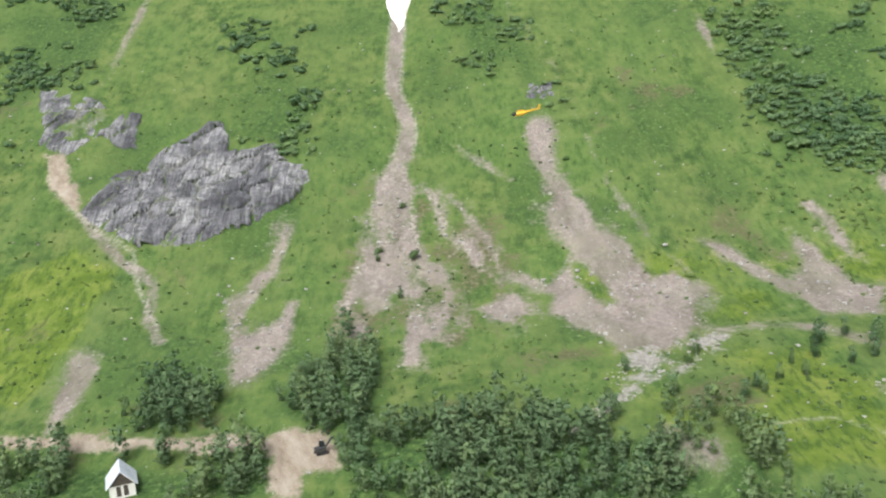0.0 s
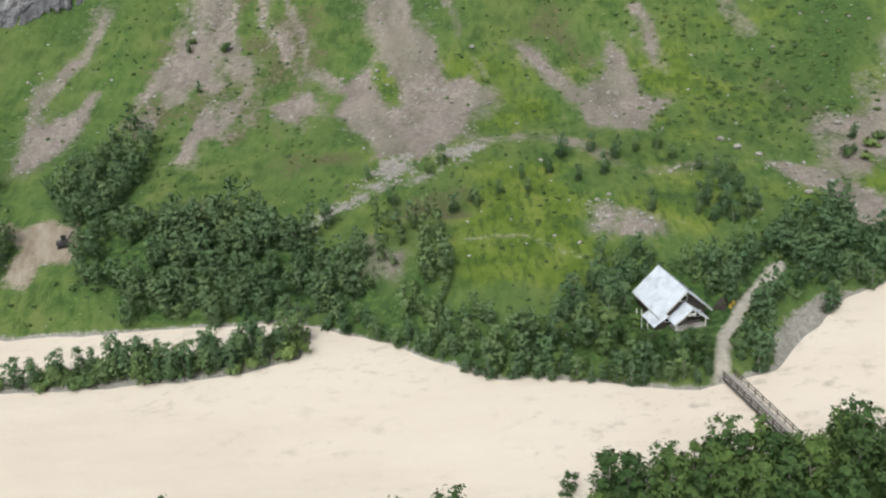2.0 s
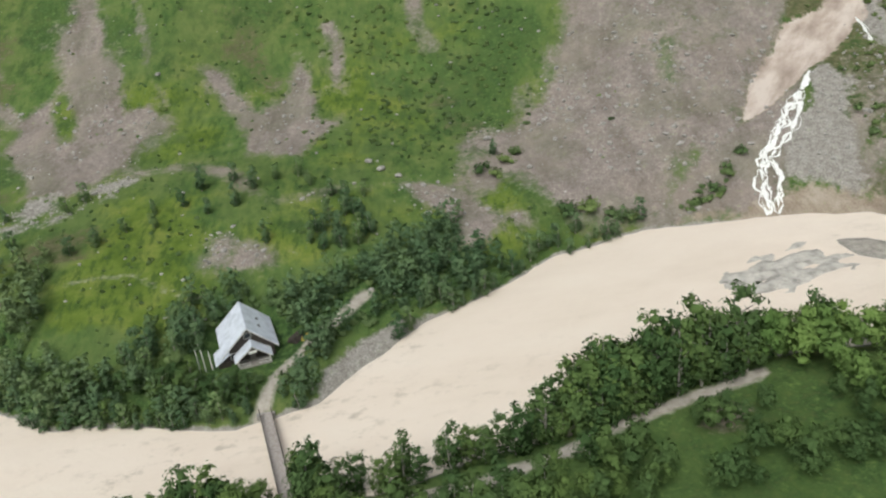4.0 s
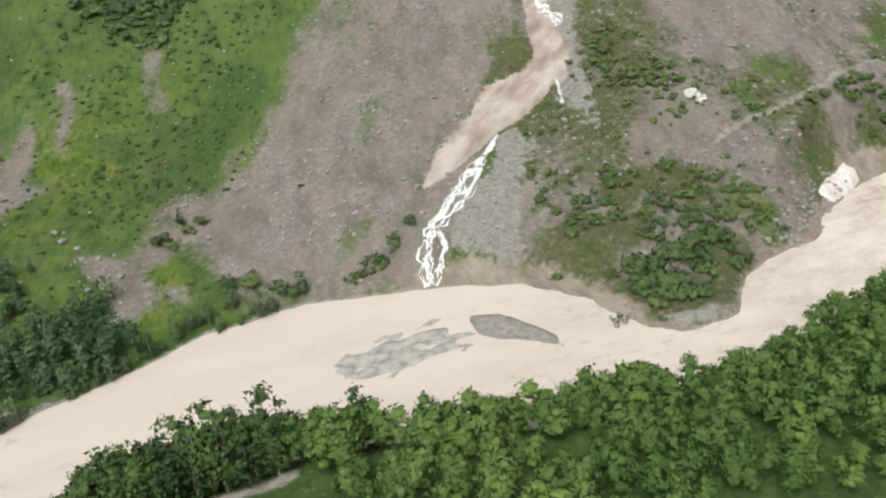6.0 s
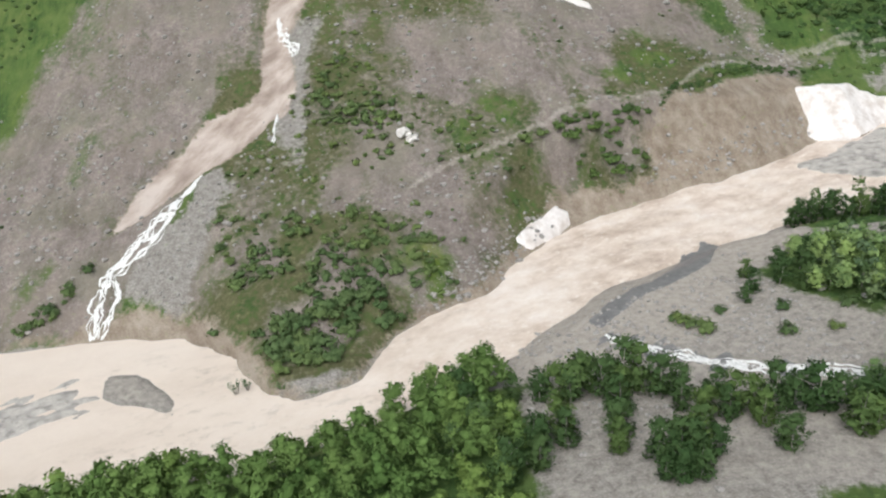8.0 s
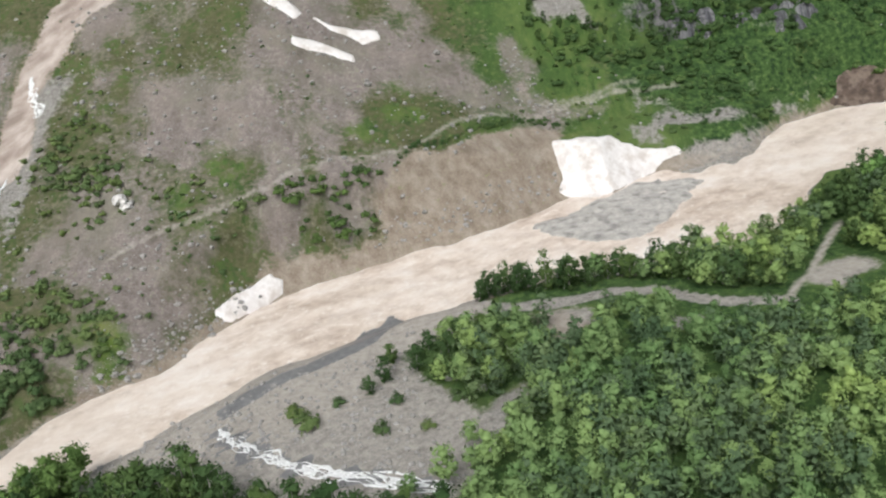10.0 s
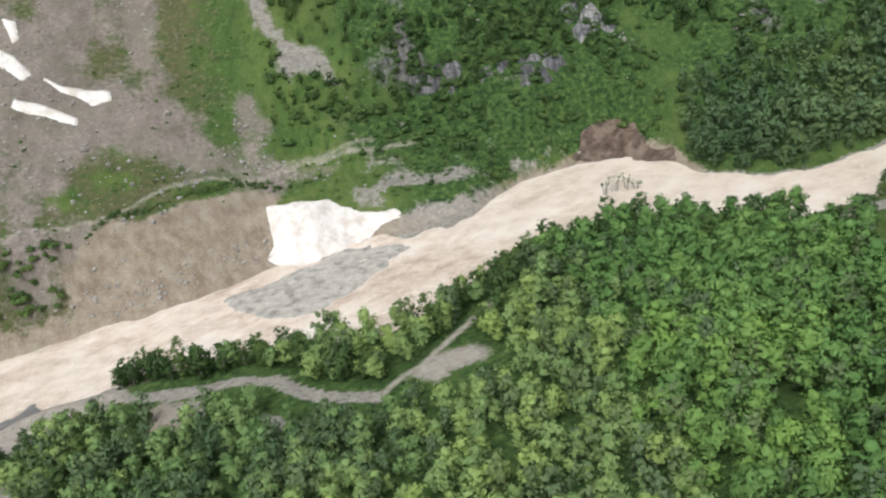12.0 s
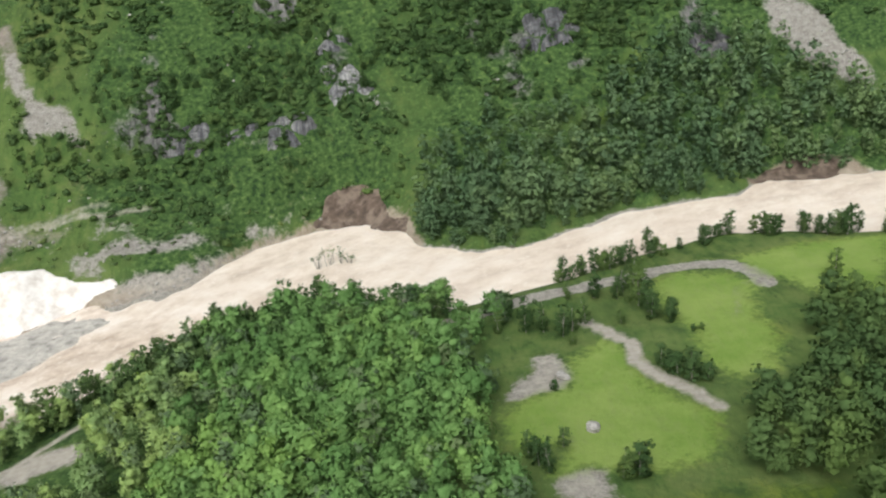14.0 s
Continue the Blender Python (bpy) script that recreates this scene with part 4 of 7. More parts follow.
def covers(x, y):
    """The two sets of four ground covers at points in plan."""
    d, far = river_edge(x, y)
    a, b = np.zeros((len(x), 4)), np.zeros((len(x), 4))
    thin = np.zeros(len(x))
    for i, group in enumerate((BROWN_SCREE, GREY_GRAVEL, BARE_SOIL)):
        for poly in group:
            a[:, i] = np.maximum(a[:, i], inside(poly, x, y, 1.8 if poly in TIGHT else 6.0 if poly in WIDE else 2.6, 1.2 if poly in TIGHT else 4.5 if poly in WIDE else 1.8))
            if i == 0:
                thin[:] = np.maximum(thin, inside(poly, x, y, 7.0, 4.0))
    # the edges run out in streaks down the slope
    streak = 0.8 * rough(x, y * 0.3, 6, 44, 3) + 0.6 * rough(x, y * 0.6, 17, 46, 3)
    for i, strength in ((0, 0.6), (1, 0.4), (2, 0.25)):
        a[:, i] = np.clip(a[:, i] + strength * streak * far * (a[:, i] > 0.02), 0, 1)
    # sparse grass in a rim round the scree, thinner still along the fall lines
    a[:, 0] = np.maximum(a[:, 0], np.clip(thin * 0.85 + 0.4 * streak * (thin > 0.05) - 0.08, 0, 0.52))
    a[:, 0] = np.maximum(a[:, 0], inside(TRACK_FOOT, x, y, 6, 4) * np.clip(0.30 + 0.9 * rough(x, y * 0.4, 7, 47, 3), 0, 0.7))
    a[:, 0] *= 1 - inside(GREEN_NOTCH, x, y, 2, 1.5)
    for poly in LUSH:
        b[:, 0] = np.maximum(b[:, 0], inside(poly, x, y, 3, 3))
    lime = np.clip(0.42 + 1.0 * rough(x, y, 18, 38, 3), 0, 0.85) * far * np.interp(x, [15, 50, 165, 190], [0, 1, 1, 0]) * np.interp(y, [150, 165, 235, 265], [0, 1, 1, 0])
    b[:, 0] = np.maximum(b[:, 0], lime)
    for poly in SCRUB:
        b[:, 1] = np.maximum(b[:, 1], inside(poly, x, y, 8, 6) * (0.62 if poly in (SCRUB_UPPER, SCRUB_MID, SCRUB_CRAG, SCRUB_LEFT) else 0.9))
    for poly in (ROCKY_A, ROCKY_B, ROCKY_C, RUBBLE_EAST):
        a[:, 1] = np.maximum(a[:, 1], inside(poly, x, y, 3, 3) * np.clip(0.42 + 1.0 * rough(x, y, 6, 42, 3), 0, 0.8))
    a[:, 0] = np.maximum(a[:, 0], 0.62 * beside(SMALL_TRACK, x, y, 4))
    a[:, 0] = np.maximum(a[:, 0], 0.9 * beside(UPPER_TRACK, x, y, 5.5, 1.0))
    # patches of green break up the scree east of the chute
    patch = rough(x, y, 22, 31, 4)
    a[:, 0] = np.where((x > 225) & (x < 400), a[:, 0] - np.clip((patch + 0.02) * 2.0, 0, 0.55), a[:, 0])
    for poly in (GREEN_SHELF, GREEN_A, GREEN_B):
        k = inside(poly, x, y, 4, 4) * (1 if poly is GREEN_SHELF else 0.75)
        a[:, 0] = a[:, 0] * (1 - k)
        b[:, 0] = np.maximum(b[:, 0], k * np.clip(0.15 + 0.8 * rough(x, y, 7, 35, 3), 0, 0.6))
        b[:, 1] = np.maximum(b[:, 1], k * np.clip(0.3 + 0.9 * rough(x, y, 6, 32, 3), 0, 0.7))
    a[:, 1] = np.maximum(a[:, 1], inside(MORAINE, x, y, 4, 4) * np.clip(0.66 + 1.1 * rough(x, y, 6, 48, 3), 0, 0.9))
    stony = inside(LOBE, x, y, 5, 4)
    a[:, 0] = np.maximum(a[:, 0], stony * np.clip(0.58 + 1.1 * rough(x, y, 7, 39, 3), 0, 0.9))
    a[:, 0] = np.where(stony > 0.5, np.minimum(a[:, 0], np.clip(0.60 + 1.1 * rough(x, y, 7, 39, 3), 0, 0.95)), a[:, 0])
    b[:, 0] = np.maximum(b[:, 0], 0.7 * inside(LOBE_MOSS, x, y, 2, 3))
    for poly in (CRAG_OUTLINE, OUTCROP, BAND_A, BAND_B, BAND_C, BAND_D):
        a[:, 3] = np.maximum(a[:, 3], inside(poly, x, y, 3, 3) * (0.42 if poly is not CRAG_OUTLINE else 0.62))
    steep = np.clip(rough(x, y, 17, 33, 4) * 2.4 - 0.35, 0, 0.7) * np.interp(x, [385, 410, 640], [0, 1, 1]) * np.clip((y - 246) / 8, 0, 1)
    a[:, 3] = np.maximum(a[:, 3], steep)
    b[:, 1] = np.maximum(b[:, 1], np.clip(0.8 + 0.8 * rough(x, y, 15, 36, 3), 0, 1) * np.interp(x, [372, 400, 640], [0, 1, 1]) * np.clip((y - 238) / 10, 0, 1))
    b[:, 1] = np.maximum(b[:, 1], 0.55 * np.clip(rough(x, y, 30, 34, 3) * 2 + 0.3, 0, 1) * (far & (y > 150)))
    # raw soil where the flood cuts the far bank, wet gravel beneath the water
    cut = np.interp(x, [100, 185, 200, 235, 250, 265, 285, 300, 330, 400, 410, 440, 475, 480, 555, 585, 590], [0, 0, 0.9, 0.9, 0.4, 0.5, 0.8, 0.9, 1, 1, 0.4, 0.6, 1, 0, 0, 1, 0])
    a[:, 2] = np.maximum(a[:, 2], far * cut * np.clip(1.2 - d / np.where(cut > 0.85, 5.0, 3.0), 0, 1) * (d > -3))
    a[:, 1] = np.maximum(a[:, 1], np.clip(0.9 - d, 0, 1))
    # fresh grass between the rocks of the eastern slope
    b[:, 0] = np.maximum(b[:, 0], far * np.interp(x, [440, 475], [0, 1]) * np.clip(0.14 + 1.0 * rough(x, y, 16, 41, 3), 0, 0.7))
    # the near forest's undergrowth, coloured dark for shade between the trees, and gravel roads
    woods = np.where((~far) & (d > 3), np.interp(x + 14 * rough(x, y, 30, 37, 3), [60, 150, 440, 500], [0.1, 0.5, 0.7, 0.3]), 0) * (1 - b[:, 0]) * (1 - a[:, 1])
    b[:, 1] = np.maximum(b[:, 1], woods)
    b[:, 1] = np.maximum(b[:, 1], 0.8 * far * np.interp(x, [385, 410, 450, 490], [0, 1.15, 1.15, 0.6]) * np.clip(0.75 + 0.8 * rough(x, y, 12, 30, 3), 0.3, 1) * (d > 2))
    for line, width in ((ROAD_LOW, 3.6), (LOT_TRACK, 1.6), (ROAD_HIGH, 4.4), (ROAD_BRIDGE, 2.8), (ROAD_HOUSE, 2.7), (FIELD_PATH, 3.0)):
        grey = line in (ROAD_LOW, ROAD_HIGH)
        b[:, 2] = np.maximum(b[:, 2], (0.38 if grey else 0.9) * beside(line, x, y, width, 0.6))
        if grey:
            a[:, 1] = np.maximum(a[:, 1], beside(line, x, y, width, 0.6))
    for poly, strength in ((BAR_LAGOON, 0.55), (BAR_BRAID, 0.9), (BAR_FAR, 0.45), (BAR_MID, 0.52), (BAR_NEAR, 0.75), (LOT, 0.9), (MOUND_A, 0.6), (MOUND_C, 0.6), (BARE, 0.6), (LOT_PALE, 0.5), (GRAVEL_PLAIN, 0.5), (GRAVEL_WEST, 0.4), (GRAVEL_PLAIN_UP, 0.5), (WET_GRAVEL, 0.8)):
        b[:, 2] = np.maximum(b[:, 2], strength * inside(poly, x, y, 2.0, 2.0))
    for line, width, strength in ((TRAIL, 1.0, 0.86), (MEADOW_TRAIL, 1.4, 0.5), (TRAIL_EAST, 1.5, 0.6), (CRAG_TRAIL, 2.2, 0.5), (HAY_TRACK, 2.2, 0.42)):
        b[:, 2] = np.maximum(b[:, 2], strength * beside(line, x, y, width, 0.9))
    for line, width, strength in ((RILL_A, 2.6, 0.5), (RILL_B, 4.5, 0.55), (RILL_C, 4.0, 0.5), (RILL_D, 3.0, 0.6), (RILL_E, 4.0, 0.6), (RILL_F, 6.0, 0.55), (RILL_G, 4.0, 0.7), (RIDGE, 5.0, 0.46)):
        a[:, 0] = np.maximum(a[:, 0], np.clip(strength * beside(line, x, y, width, 1.5) + 0.45 * streak * (beside(line, x, y, width, 1.5) > 0.1), 0, 1))
    b[:, 3] = np.clip(rough(x, y, 28, 21, 3) * 1.5 - 0.25, 0, 0.62) * (far & (y > 165)) * np.interp(x, [-60, 40, 200, 360, 400, 520], [0.7, 1, 0.6, 0.5, 0.45, 0.4])
    dry = np.interp(x, [205, 225, 345, 375], [0, 0.62, 0.62, 0]) * far
    b[:, 3] = np.maximum(b[:, 3], dry * (1 - np.clip(b[:, 0] * 1.6, 0, 1)))
    for line in FAN_LINES:
        k = beside(line, x, y, 2.0, 1.6)
        b[:, 2] = np.maximum(b[:, 2], k * np.clip(0.45 + 0.5 * rough(x, y * 0.5, 5, 49, 3), 0, 0.7))
    b[:, 3] = np.maximum(b[:, 3], inside(TRACK_FOOT, x, y, 7, 5) * np.clip(0.42 + 0.7 * rough(x, y * 0.4, 8, 45, 3), 0, 0.75))
    for offset in (-3.2, 3.0):
        b[:, 2] = np.maximum(b[:, 2], 0.55 * beside([(px + offset, py) for px, py in UPPER_TRACK], x, y, 1.6, 1.0))
    return a, np.clip(b, 0, 1)


def crag_relief(x, y):
    """Stepped blocks of a rock face, 0 to about 1."""
    n = rough(x, y * 0.7, 13, 51, 3) * 3.2 + rough(x, y, 4, 55, 2) * 0.7
    step = np.floor(n) + np.clip((n - np.floor(n)) * 3.5, 0, 1)
    return 0.5 + 0.28 * step


def land(x, y):
    """The finished ground height, with gravel bars, pads and cliffs."""
    x, y = np.atleast_1d(np.asarray(x, float)), np.atleast_1d(np.asarray(y, float))
    z = ground(x, y)
    for poly in BARS:
        k = inside(poly, x, y, 1.5, 1.5)
        z = np.where(k > 0, np.maximum(z, level(x) - 0.38 + (0.75 + 0.25 * rough(x, y, 5, 8, 3)) * k), z)
    z = z + inside(MUD_CHUTE, x, y, 2.5, 1) * -1.5 + inside(UPPER_CHUTE, x, y, 3, 1) * -1.5
    # gullies down the cut bank
    z = z - inside(SCARP, x, y, 2, 1) * (0.9 * np.abs(rough(x * 1.6 - y * 0.5, (y + x * 0.4) * 0.18, 4.5, 52, 3)) + 0.2 * rough(x, y, 2, 53, 2))
    pad = inside(HOUSE_PAD, x, y, 3, 0.5)
    z = z * (1 - pad) + -10.4 * pad
    ridged = crag_relief(x, y)
    z = z + inside(CRAG_OUTLINE, x, y, 2, 3) * (0.3 + 1.1 * ridged) + inside(OUTCROP, x, y, 2, 3) * (0.2 + 0.8 * ridged)
    for poly in (BAND_A, BAND_B, BAND_C, BAND_D):
        z = z + inside(poly, x, y, 1.2, 2.5) * (0.4 + 1.4 * ridged)
    return z


def grow(lo, fine_lo, fine_hi, hi, step):
    """Even steps over the valley, then ever wider ones to the horizon."""
    mid_part = np.arange(fine_lo, fine_hi + step, step)
    k = np.linspace(0, 1, 26)[1:] ** 2.2
    return np.concatenate(((fine_lo - k * (fine_lo - lo))[::-1], mid_part, mid_part[-1] + k * (hi - mid_part[-1])))


def grid_mesh(name, gx, gy, height):
    """A sheet over the lines gx, gy with a height function."""
    x, y = [g.ravel() for g in np.meshgrid(gx, gy)]
    me = bpy.data.meshes.new(name)
    nx, ny = len(gx), len(gy)
    i = (np.arange(ny - 1)[:, None] * nx + np.arange(nx - 1)[None, :]).ravel()
    quads = np.stack((i, i + 1, i + nx + 1, i + nx), 1)
    fill(me, np.stack((x, y, height(x, y)), 1), quads)
    return me, x, y


def fill(me, verts, faces, smooth=True):
    """Puts equal-sided faces into a mesh, fast."""
    verts, faces = np.asarray(verts, np.float32), np.asarray(faces, np.int32)
    n, k = faces.shape
    me.vertices.add(len(verts))
    me.vertices.foreach_set("co", verts.ravel())
    me.loops.add(n * k)
    me.loops.foreach_set("vertex_index", faces.ravel())
    me.polygons.add(n)
    me.polygons.foreach_set("loop_start", np.arange(0, n * k, k, dtype=np.int32))
    me.update(calc_edges=True)
    me.polygons.foreach_set("use_smooth", np.full(n, smooth))
    me.validate()


def far_land(x, y):
    """The ground, which beyond the valley goes over into plain mountainsides."""
    z = land(np.clip(x, -400, 800), np.clip(y, -400, 700))
    return z + np.maximum(y - 700, 0) * 0.5 + np.maximum(-400 - y, 0) * 0.45


me, vx, vy = grid_mesh("ground", grow(-2600, -170, 640, 2900, 1.3), grow(-2200, 80, 330, 2600, 1.25), far_land)
cover_a, cover_b = covers(vx, vy)
for key, values in (("cover_a", cover_a), ("cover_b", cover_b)):
    me.attributes.new(key, "FLOAT_COLOR", "POINT").data.foreach_set("color", np.clip(values, 0, 1).astype(np.float32).ravel())
me.attributes.new("mud", "FLOAT", "POINT").data.foreach_set("value", np.max([inside(MUD_CHUTE, vx, vy, 1.4, 1.2), inside(MUD_UPPER, vx, vy, 2, 2)], 0).astype(np.float32))
mown = np.max([inside(poly, vx, vy, 2.6, 1.6) for poly in (MEADOW_A, MEADOW_B, MEADOW_C)], 0)
me.attributes.new("mown", "FLOAT", "POINT").data.foreach_set("value", mown.astype(np.float32))
me.materials.append(GROUND)
tagged(new("ground", me), "green mountain valley ground with scree, gravel and bare soil", "ground", kind="structure")

# ---- the river ----
RAPID = [(-300, 0.0), (130, 0.05), (230, 0.12), (262, 0.5), (290, 0.9), (400, 1.0), (440, 0.65), (500, 0.6), (700, 0.7)]


def river_height(x, y):
    rapid = along(RAPID, x)
    u, v = x * 0.9 + y * 0.42, y * 0.9 - x * 0.42
    return level(x) + rough(u, v * 1.1, 6, 110, 4) * (0.08 + 0.38 * rapid) + rough(u, v * 1.2, 2.6, 120, 2) * (0.03 + 0.16 * rapid)


gx, gv = np.arange(-220, 680, 1.4), np.linspace(0, 1, 60)
x, v = [g.ravel() for g in np.meshgrid(gx, gv)]
lo, hi = along(BANK_NEAR, x) - 5, along(BANK_FAR, x) + 5
y = lo + (hi - lo) * v
me = bpy.data.meshes.new("river")
i = (np.arange(len(gv) - 1)[:, None] * len(gx) + np.arange(len(gx) - 1)[None, :]).ravel()
fill(me, np.stack((x, y, river_height(x, y)), 1), np.stack((i, i + 1, i + len(gx) + 1, i + len(gx)), 1))
me.attributes.new("rapid", "FLOAT", "POINT").data.foreach_set("value", along(RAPID, x).astype(np.float32))
me.materials.append(WATER)
tagged(new("river", me), "cream-brown silty river in flood, rough with rapids", "river", kind="structure")

# ---- building blocks ----
def part(name, bm, mat, parent=None, label=""):
    """Links a bmesh as one mesh object, under a thing or a part."""
    me = bpy.data.meshes.new(name)
    bm.to_mesh(me)
    bm.free()
    me.materials.append(mat)
    ob = new(name, me)
    if parent:
        ob.parent = parent
    if label:
        ob["label"] = label
    return ob


def mesh_part(name, verts, faces, mat, parent=None, smooth=True, normals=None, tint=None):
    """Links plain arrays as one mesh object."""
    me = bpy.data.meshes.new(name)
    fill(me, verts, faces, smooth)
    if tint is not None:
        me.attributes.new("tint", "FLOAT", "POINT").data.foreach_set("value", np.asarray(tint, np.float32))
    if normals is not None:
        me.attributes.new("custom_normal", "FLOAT_VECTOR", "POINT").data.foreach_set("vector", np.asarray(normals, np.float32).ravel())
    me.materials.append(mat)
    ob = new(name, me)
    if parent:
        ob.parent = parent
    return ob


def slab(bm, corners, thick):
    """A board: four corners, thickened downwards along its normal."""
    c = [Vector(p) for p in corners]
    n = (c[1] - c[0]).cross(c[2] - c[0]).normalized() * thick
    top, low = [bm.verts.new(p) for p in c], [bm.verts.new(p - n) for p in c]
    bm.faces.new(top), bm.faces.new(low[::-1])
    for i in range(len(c)):
        bm.faces.new((top[i - 1], low[i - 1], low[i], top[i]))


def box(bm, centre, size, turn=None):
    m = Matrix.Translation(centre) @ (turn or Matrix()) @ Matrix.Diagonal((*size, 1))
    bmesh.ops.create_cube(bm, size=1, matrix=m)
    return bm


def beam(bm, a, b, w, h=None):
    """A square bar from a to b."""
    a, b = Vector(a), Vector(b)
    m = Matrix.Translation((a + b) / 2) @ (b - a).to_track_quat("Z", "X").to_matrix().to_4x4() @ Matrix.Diagonal((w, h or w, (b - a).length, 1))
    bmesh.ops.create_cube(bm, size=1, matrix=m)
    return bm


def rod(bm, a, b, r0, r1, sides=6):
    a, b = Vector(a), Vector(b)
    m = Matrix.Translation((a + b) / 2) @ (b - a).to_track_quat("Z", "X").to_matrix().to_4x4()
    bmesh.ops.create_cone(bm, cap_ends=True, segments=sides, radius1=r0, radius2=r1, depth=(b - a).length, matrix=m)
    return bm


def at_ground(x, y):
    return float(land(x, y)[0])


# ---- trees, bushes and stones as shapes ----
def leaf_cloud(rng, centres, radii, count, size, flat=0.8):
    """Leaf sprays round clump centres: triangles in pairs of points, with normals that follow the clumps."""
    pick = rng.choice(len(centres), count, p=radii ** 2 / (radii ** 2).sum())
    way = rng.normal(size=(count, 3))
    way /= np.linalg.norm(way, axis=1)[:, None]
    way[:, 2] = np.where(way[:, 2] < -0.35, -way[:, 2], way[:, 2])
    at = centres[pick] + way * (radii[pick] * rng.uniform(0.35, 1.75, count))[:, None] * np.array([1, 1, flat])
    side = np.cross(way, rng.normal(size=(count, 3)))
    side /= np.linalg.norm(side, axis=1)[:, None] + 1e-9
    up = np.cross(way, side) + 0.45 * rng.normal(size=(count, 3))
    up /= np.linalg.norm(up, axis=1)[:, None]
    s = (size * rng.uniform(0.6, 1.35, count))[:, None]
    v = np.stack((at - side * s * 0.55 - up * s * 0.4, at + side * s * 0.55 - up * s * 0.4, at + up * s * 0.75 + way * s * 0.15), 1)
    whole = at - centres.mean(0)
    whole /= np.linalg.norm(whole, axis=1)[:, None] + 1e-9
    n = way * 0.3 + whole * 0.75 + np.array([0, 0, 0.3]) + 0.2 * rng.normal(size=(count, 3))
    n /= np.linalg.norm(n, axis=1)[:, None]
    turned = (np.cross(v[:, 1] - v[:, 0], v[:, 2] - v[:, 0]) * n).sum(1) < 0
    v[turned] = v[turned][:, ::-1]
    return v.reshape(-1, 3), np.arange(count * 3).reshape(-1, 3), np.repeat(n, 3, 0)


def crown_shape(rng, kind, height, fine=False, low=0.2):
    """Clump centres and radii of a crown: a slim birch, a round alder, a low bush or a pine-like cone."""
    if kind == "birch":
        n = int(rng.integers(40, 50) if fine else rng.integers(24, 30))
        t = np.sort(rng.uniform(0.10, 0.93, n))
        spread = height * rng.uniform(0.17, 0.23) * np.sqrt((1 - ((t - 0.46) / 0.56) ** 2).clip(0.06, 1)) * np.sqrt(rng.uniform(0.1, 1, n))
        ang = rng.uniform(0, 6.28, n)
        c = np.stack((np.cos(ang) * spread, np.sin(ang) * spread, t * height), 1)
        r = height * (1.0 - 0.3 * t) * rng.uniform(0.055, 0.105, n)
        c[:, 0] += height * 0.10 * t * rng.normal()
    elif kind == "alder":
        n = int(rng.integers(44, 54) if fine else rng.integers(26, 32))
        t = rng.uniform(0.10 if fine else low, 0.95, n)
        spread = height * rng.uniform(0.27, 0.33) * np.sqrt((1 - ((t - 0.42) / 0.58) ** 2).clip(0.03, 1)) * np.sqrt(rng.uniform(0.1, 1, n))
        ang = rng.uniform(0, 6.28, n)
        c = np.stack((np.cos(ang) * spread, np.sin(ang) * spread, t * height), 1)
        r = height * rng.uniform(0.055, 0.115, n)
    else:
        n = int(rng.integers(4, 7))
        ang = rng.uniform(0, 6.28, n)
        spread = height * rng.uniform(0.1, 0.75, n)
        c = np.stack((np.cos(ang) * spread, np.sin(ang) * spread, height * rng.uniform(0.3, 0.62, n)), 1)
        r = height * rng.uniform(0.3, 0.48, n)
    return c, r


def clump_core(rng, centres, radii):
    """Knobbly dense insides of a crown, one to a clump, which the leaf sprays cover."""
    vs, ns = [], []
    for c, r in zip(centres, radii):
        bm = bmesh.new()
        bmesh.ops.create_icosphere(bm, subdivisions=1, radius=1.0)
        for v in bm.verts:
            v.co = v.co * float(r * 0.8 * (1 + 0.2 * rng.normal()))
            v.co.z *= 0.8
        bm.normal_update()
        vs.append(np.array([q.co[:] for f in bm.faces for q in f.verts]) + c)
        ns.append(np.array([q.normal[:] for f in bm.faces for q in f.verts]) + np.array([0, 0, 0.3]))
        bm.free()
    n = np.concatenate(ns)
    return np.concatenate(vs), n / np.linalg.norm(n, axis=1)[:, None]


def leafy(rng, kind, height, leaves, size, fine=False, low=0.2):
    """A whole crown: its dense inside and its leaf sprays, as loose triangles with their normals, and the clumps."""
    c, r = crown_shape(rng, kind, height, fine, low)
    v, f, n = leaf_cloud(rng, c, r, leaves, size)
    inner, thick = c, r
    if kind != "bush":
        some = np.linspace(0, len(c) - 1, 6).astype(int)
        inner = c[np.argsort(c[:, 2])][some] * np.array([0.45, 0.45, 0.94])
        thick = height * rng.uniform(*((0.07, 0.10) if kind == "birch" else (0.11, 0.16)), 6)
    cv, cn = clump_core(rng, inner, thick)
    return np.concatenate((v, cv)), np.concatenate((n, cn)), c


def trunk_shape(rng, height, centres, limbs=5, sides=5):
    """A tapered trunk that sways a little, with limbs that reach into the crown."""
    bm = bmesh.new()
    base = height * 0.022
    pts = [Vector((0, 0, -0.4))]
    for k in (0.3, 0.6, 0.92):
        pts.append(Vector((rng.normal() * 0.02 * height, rng.normal() * 0.02 * height, height * k)))
    for i in range(3):
        rod(bm, pts[i], pts[i + 1], base * (1 - 0.28 * i), base * (1 - 0.28 * (i + 1)), sides)
    for c in centres[rng.permutation(len(centres))[:limbs]]:
        z = max(0.12 * height, c[2] - 0.14 * height)
        rod(bm, (0, 0, z), c, base * 0.42, base * 0.12, 4)
    return bm


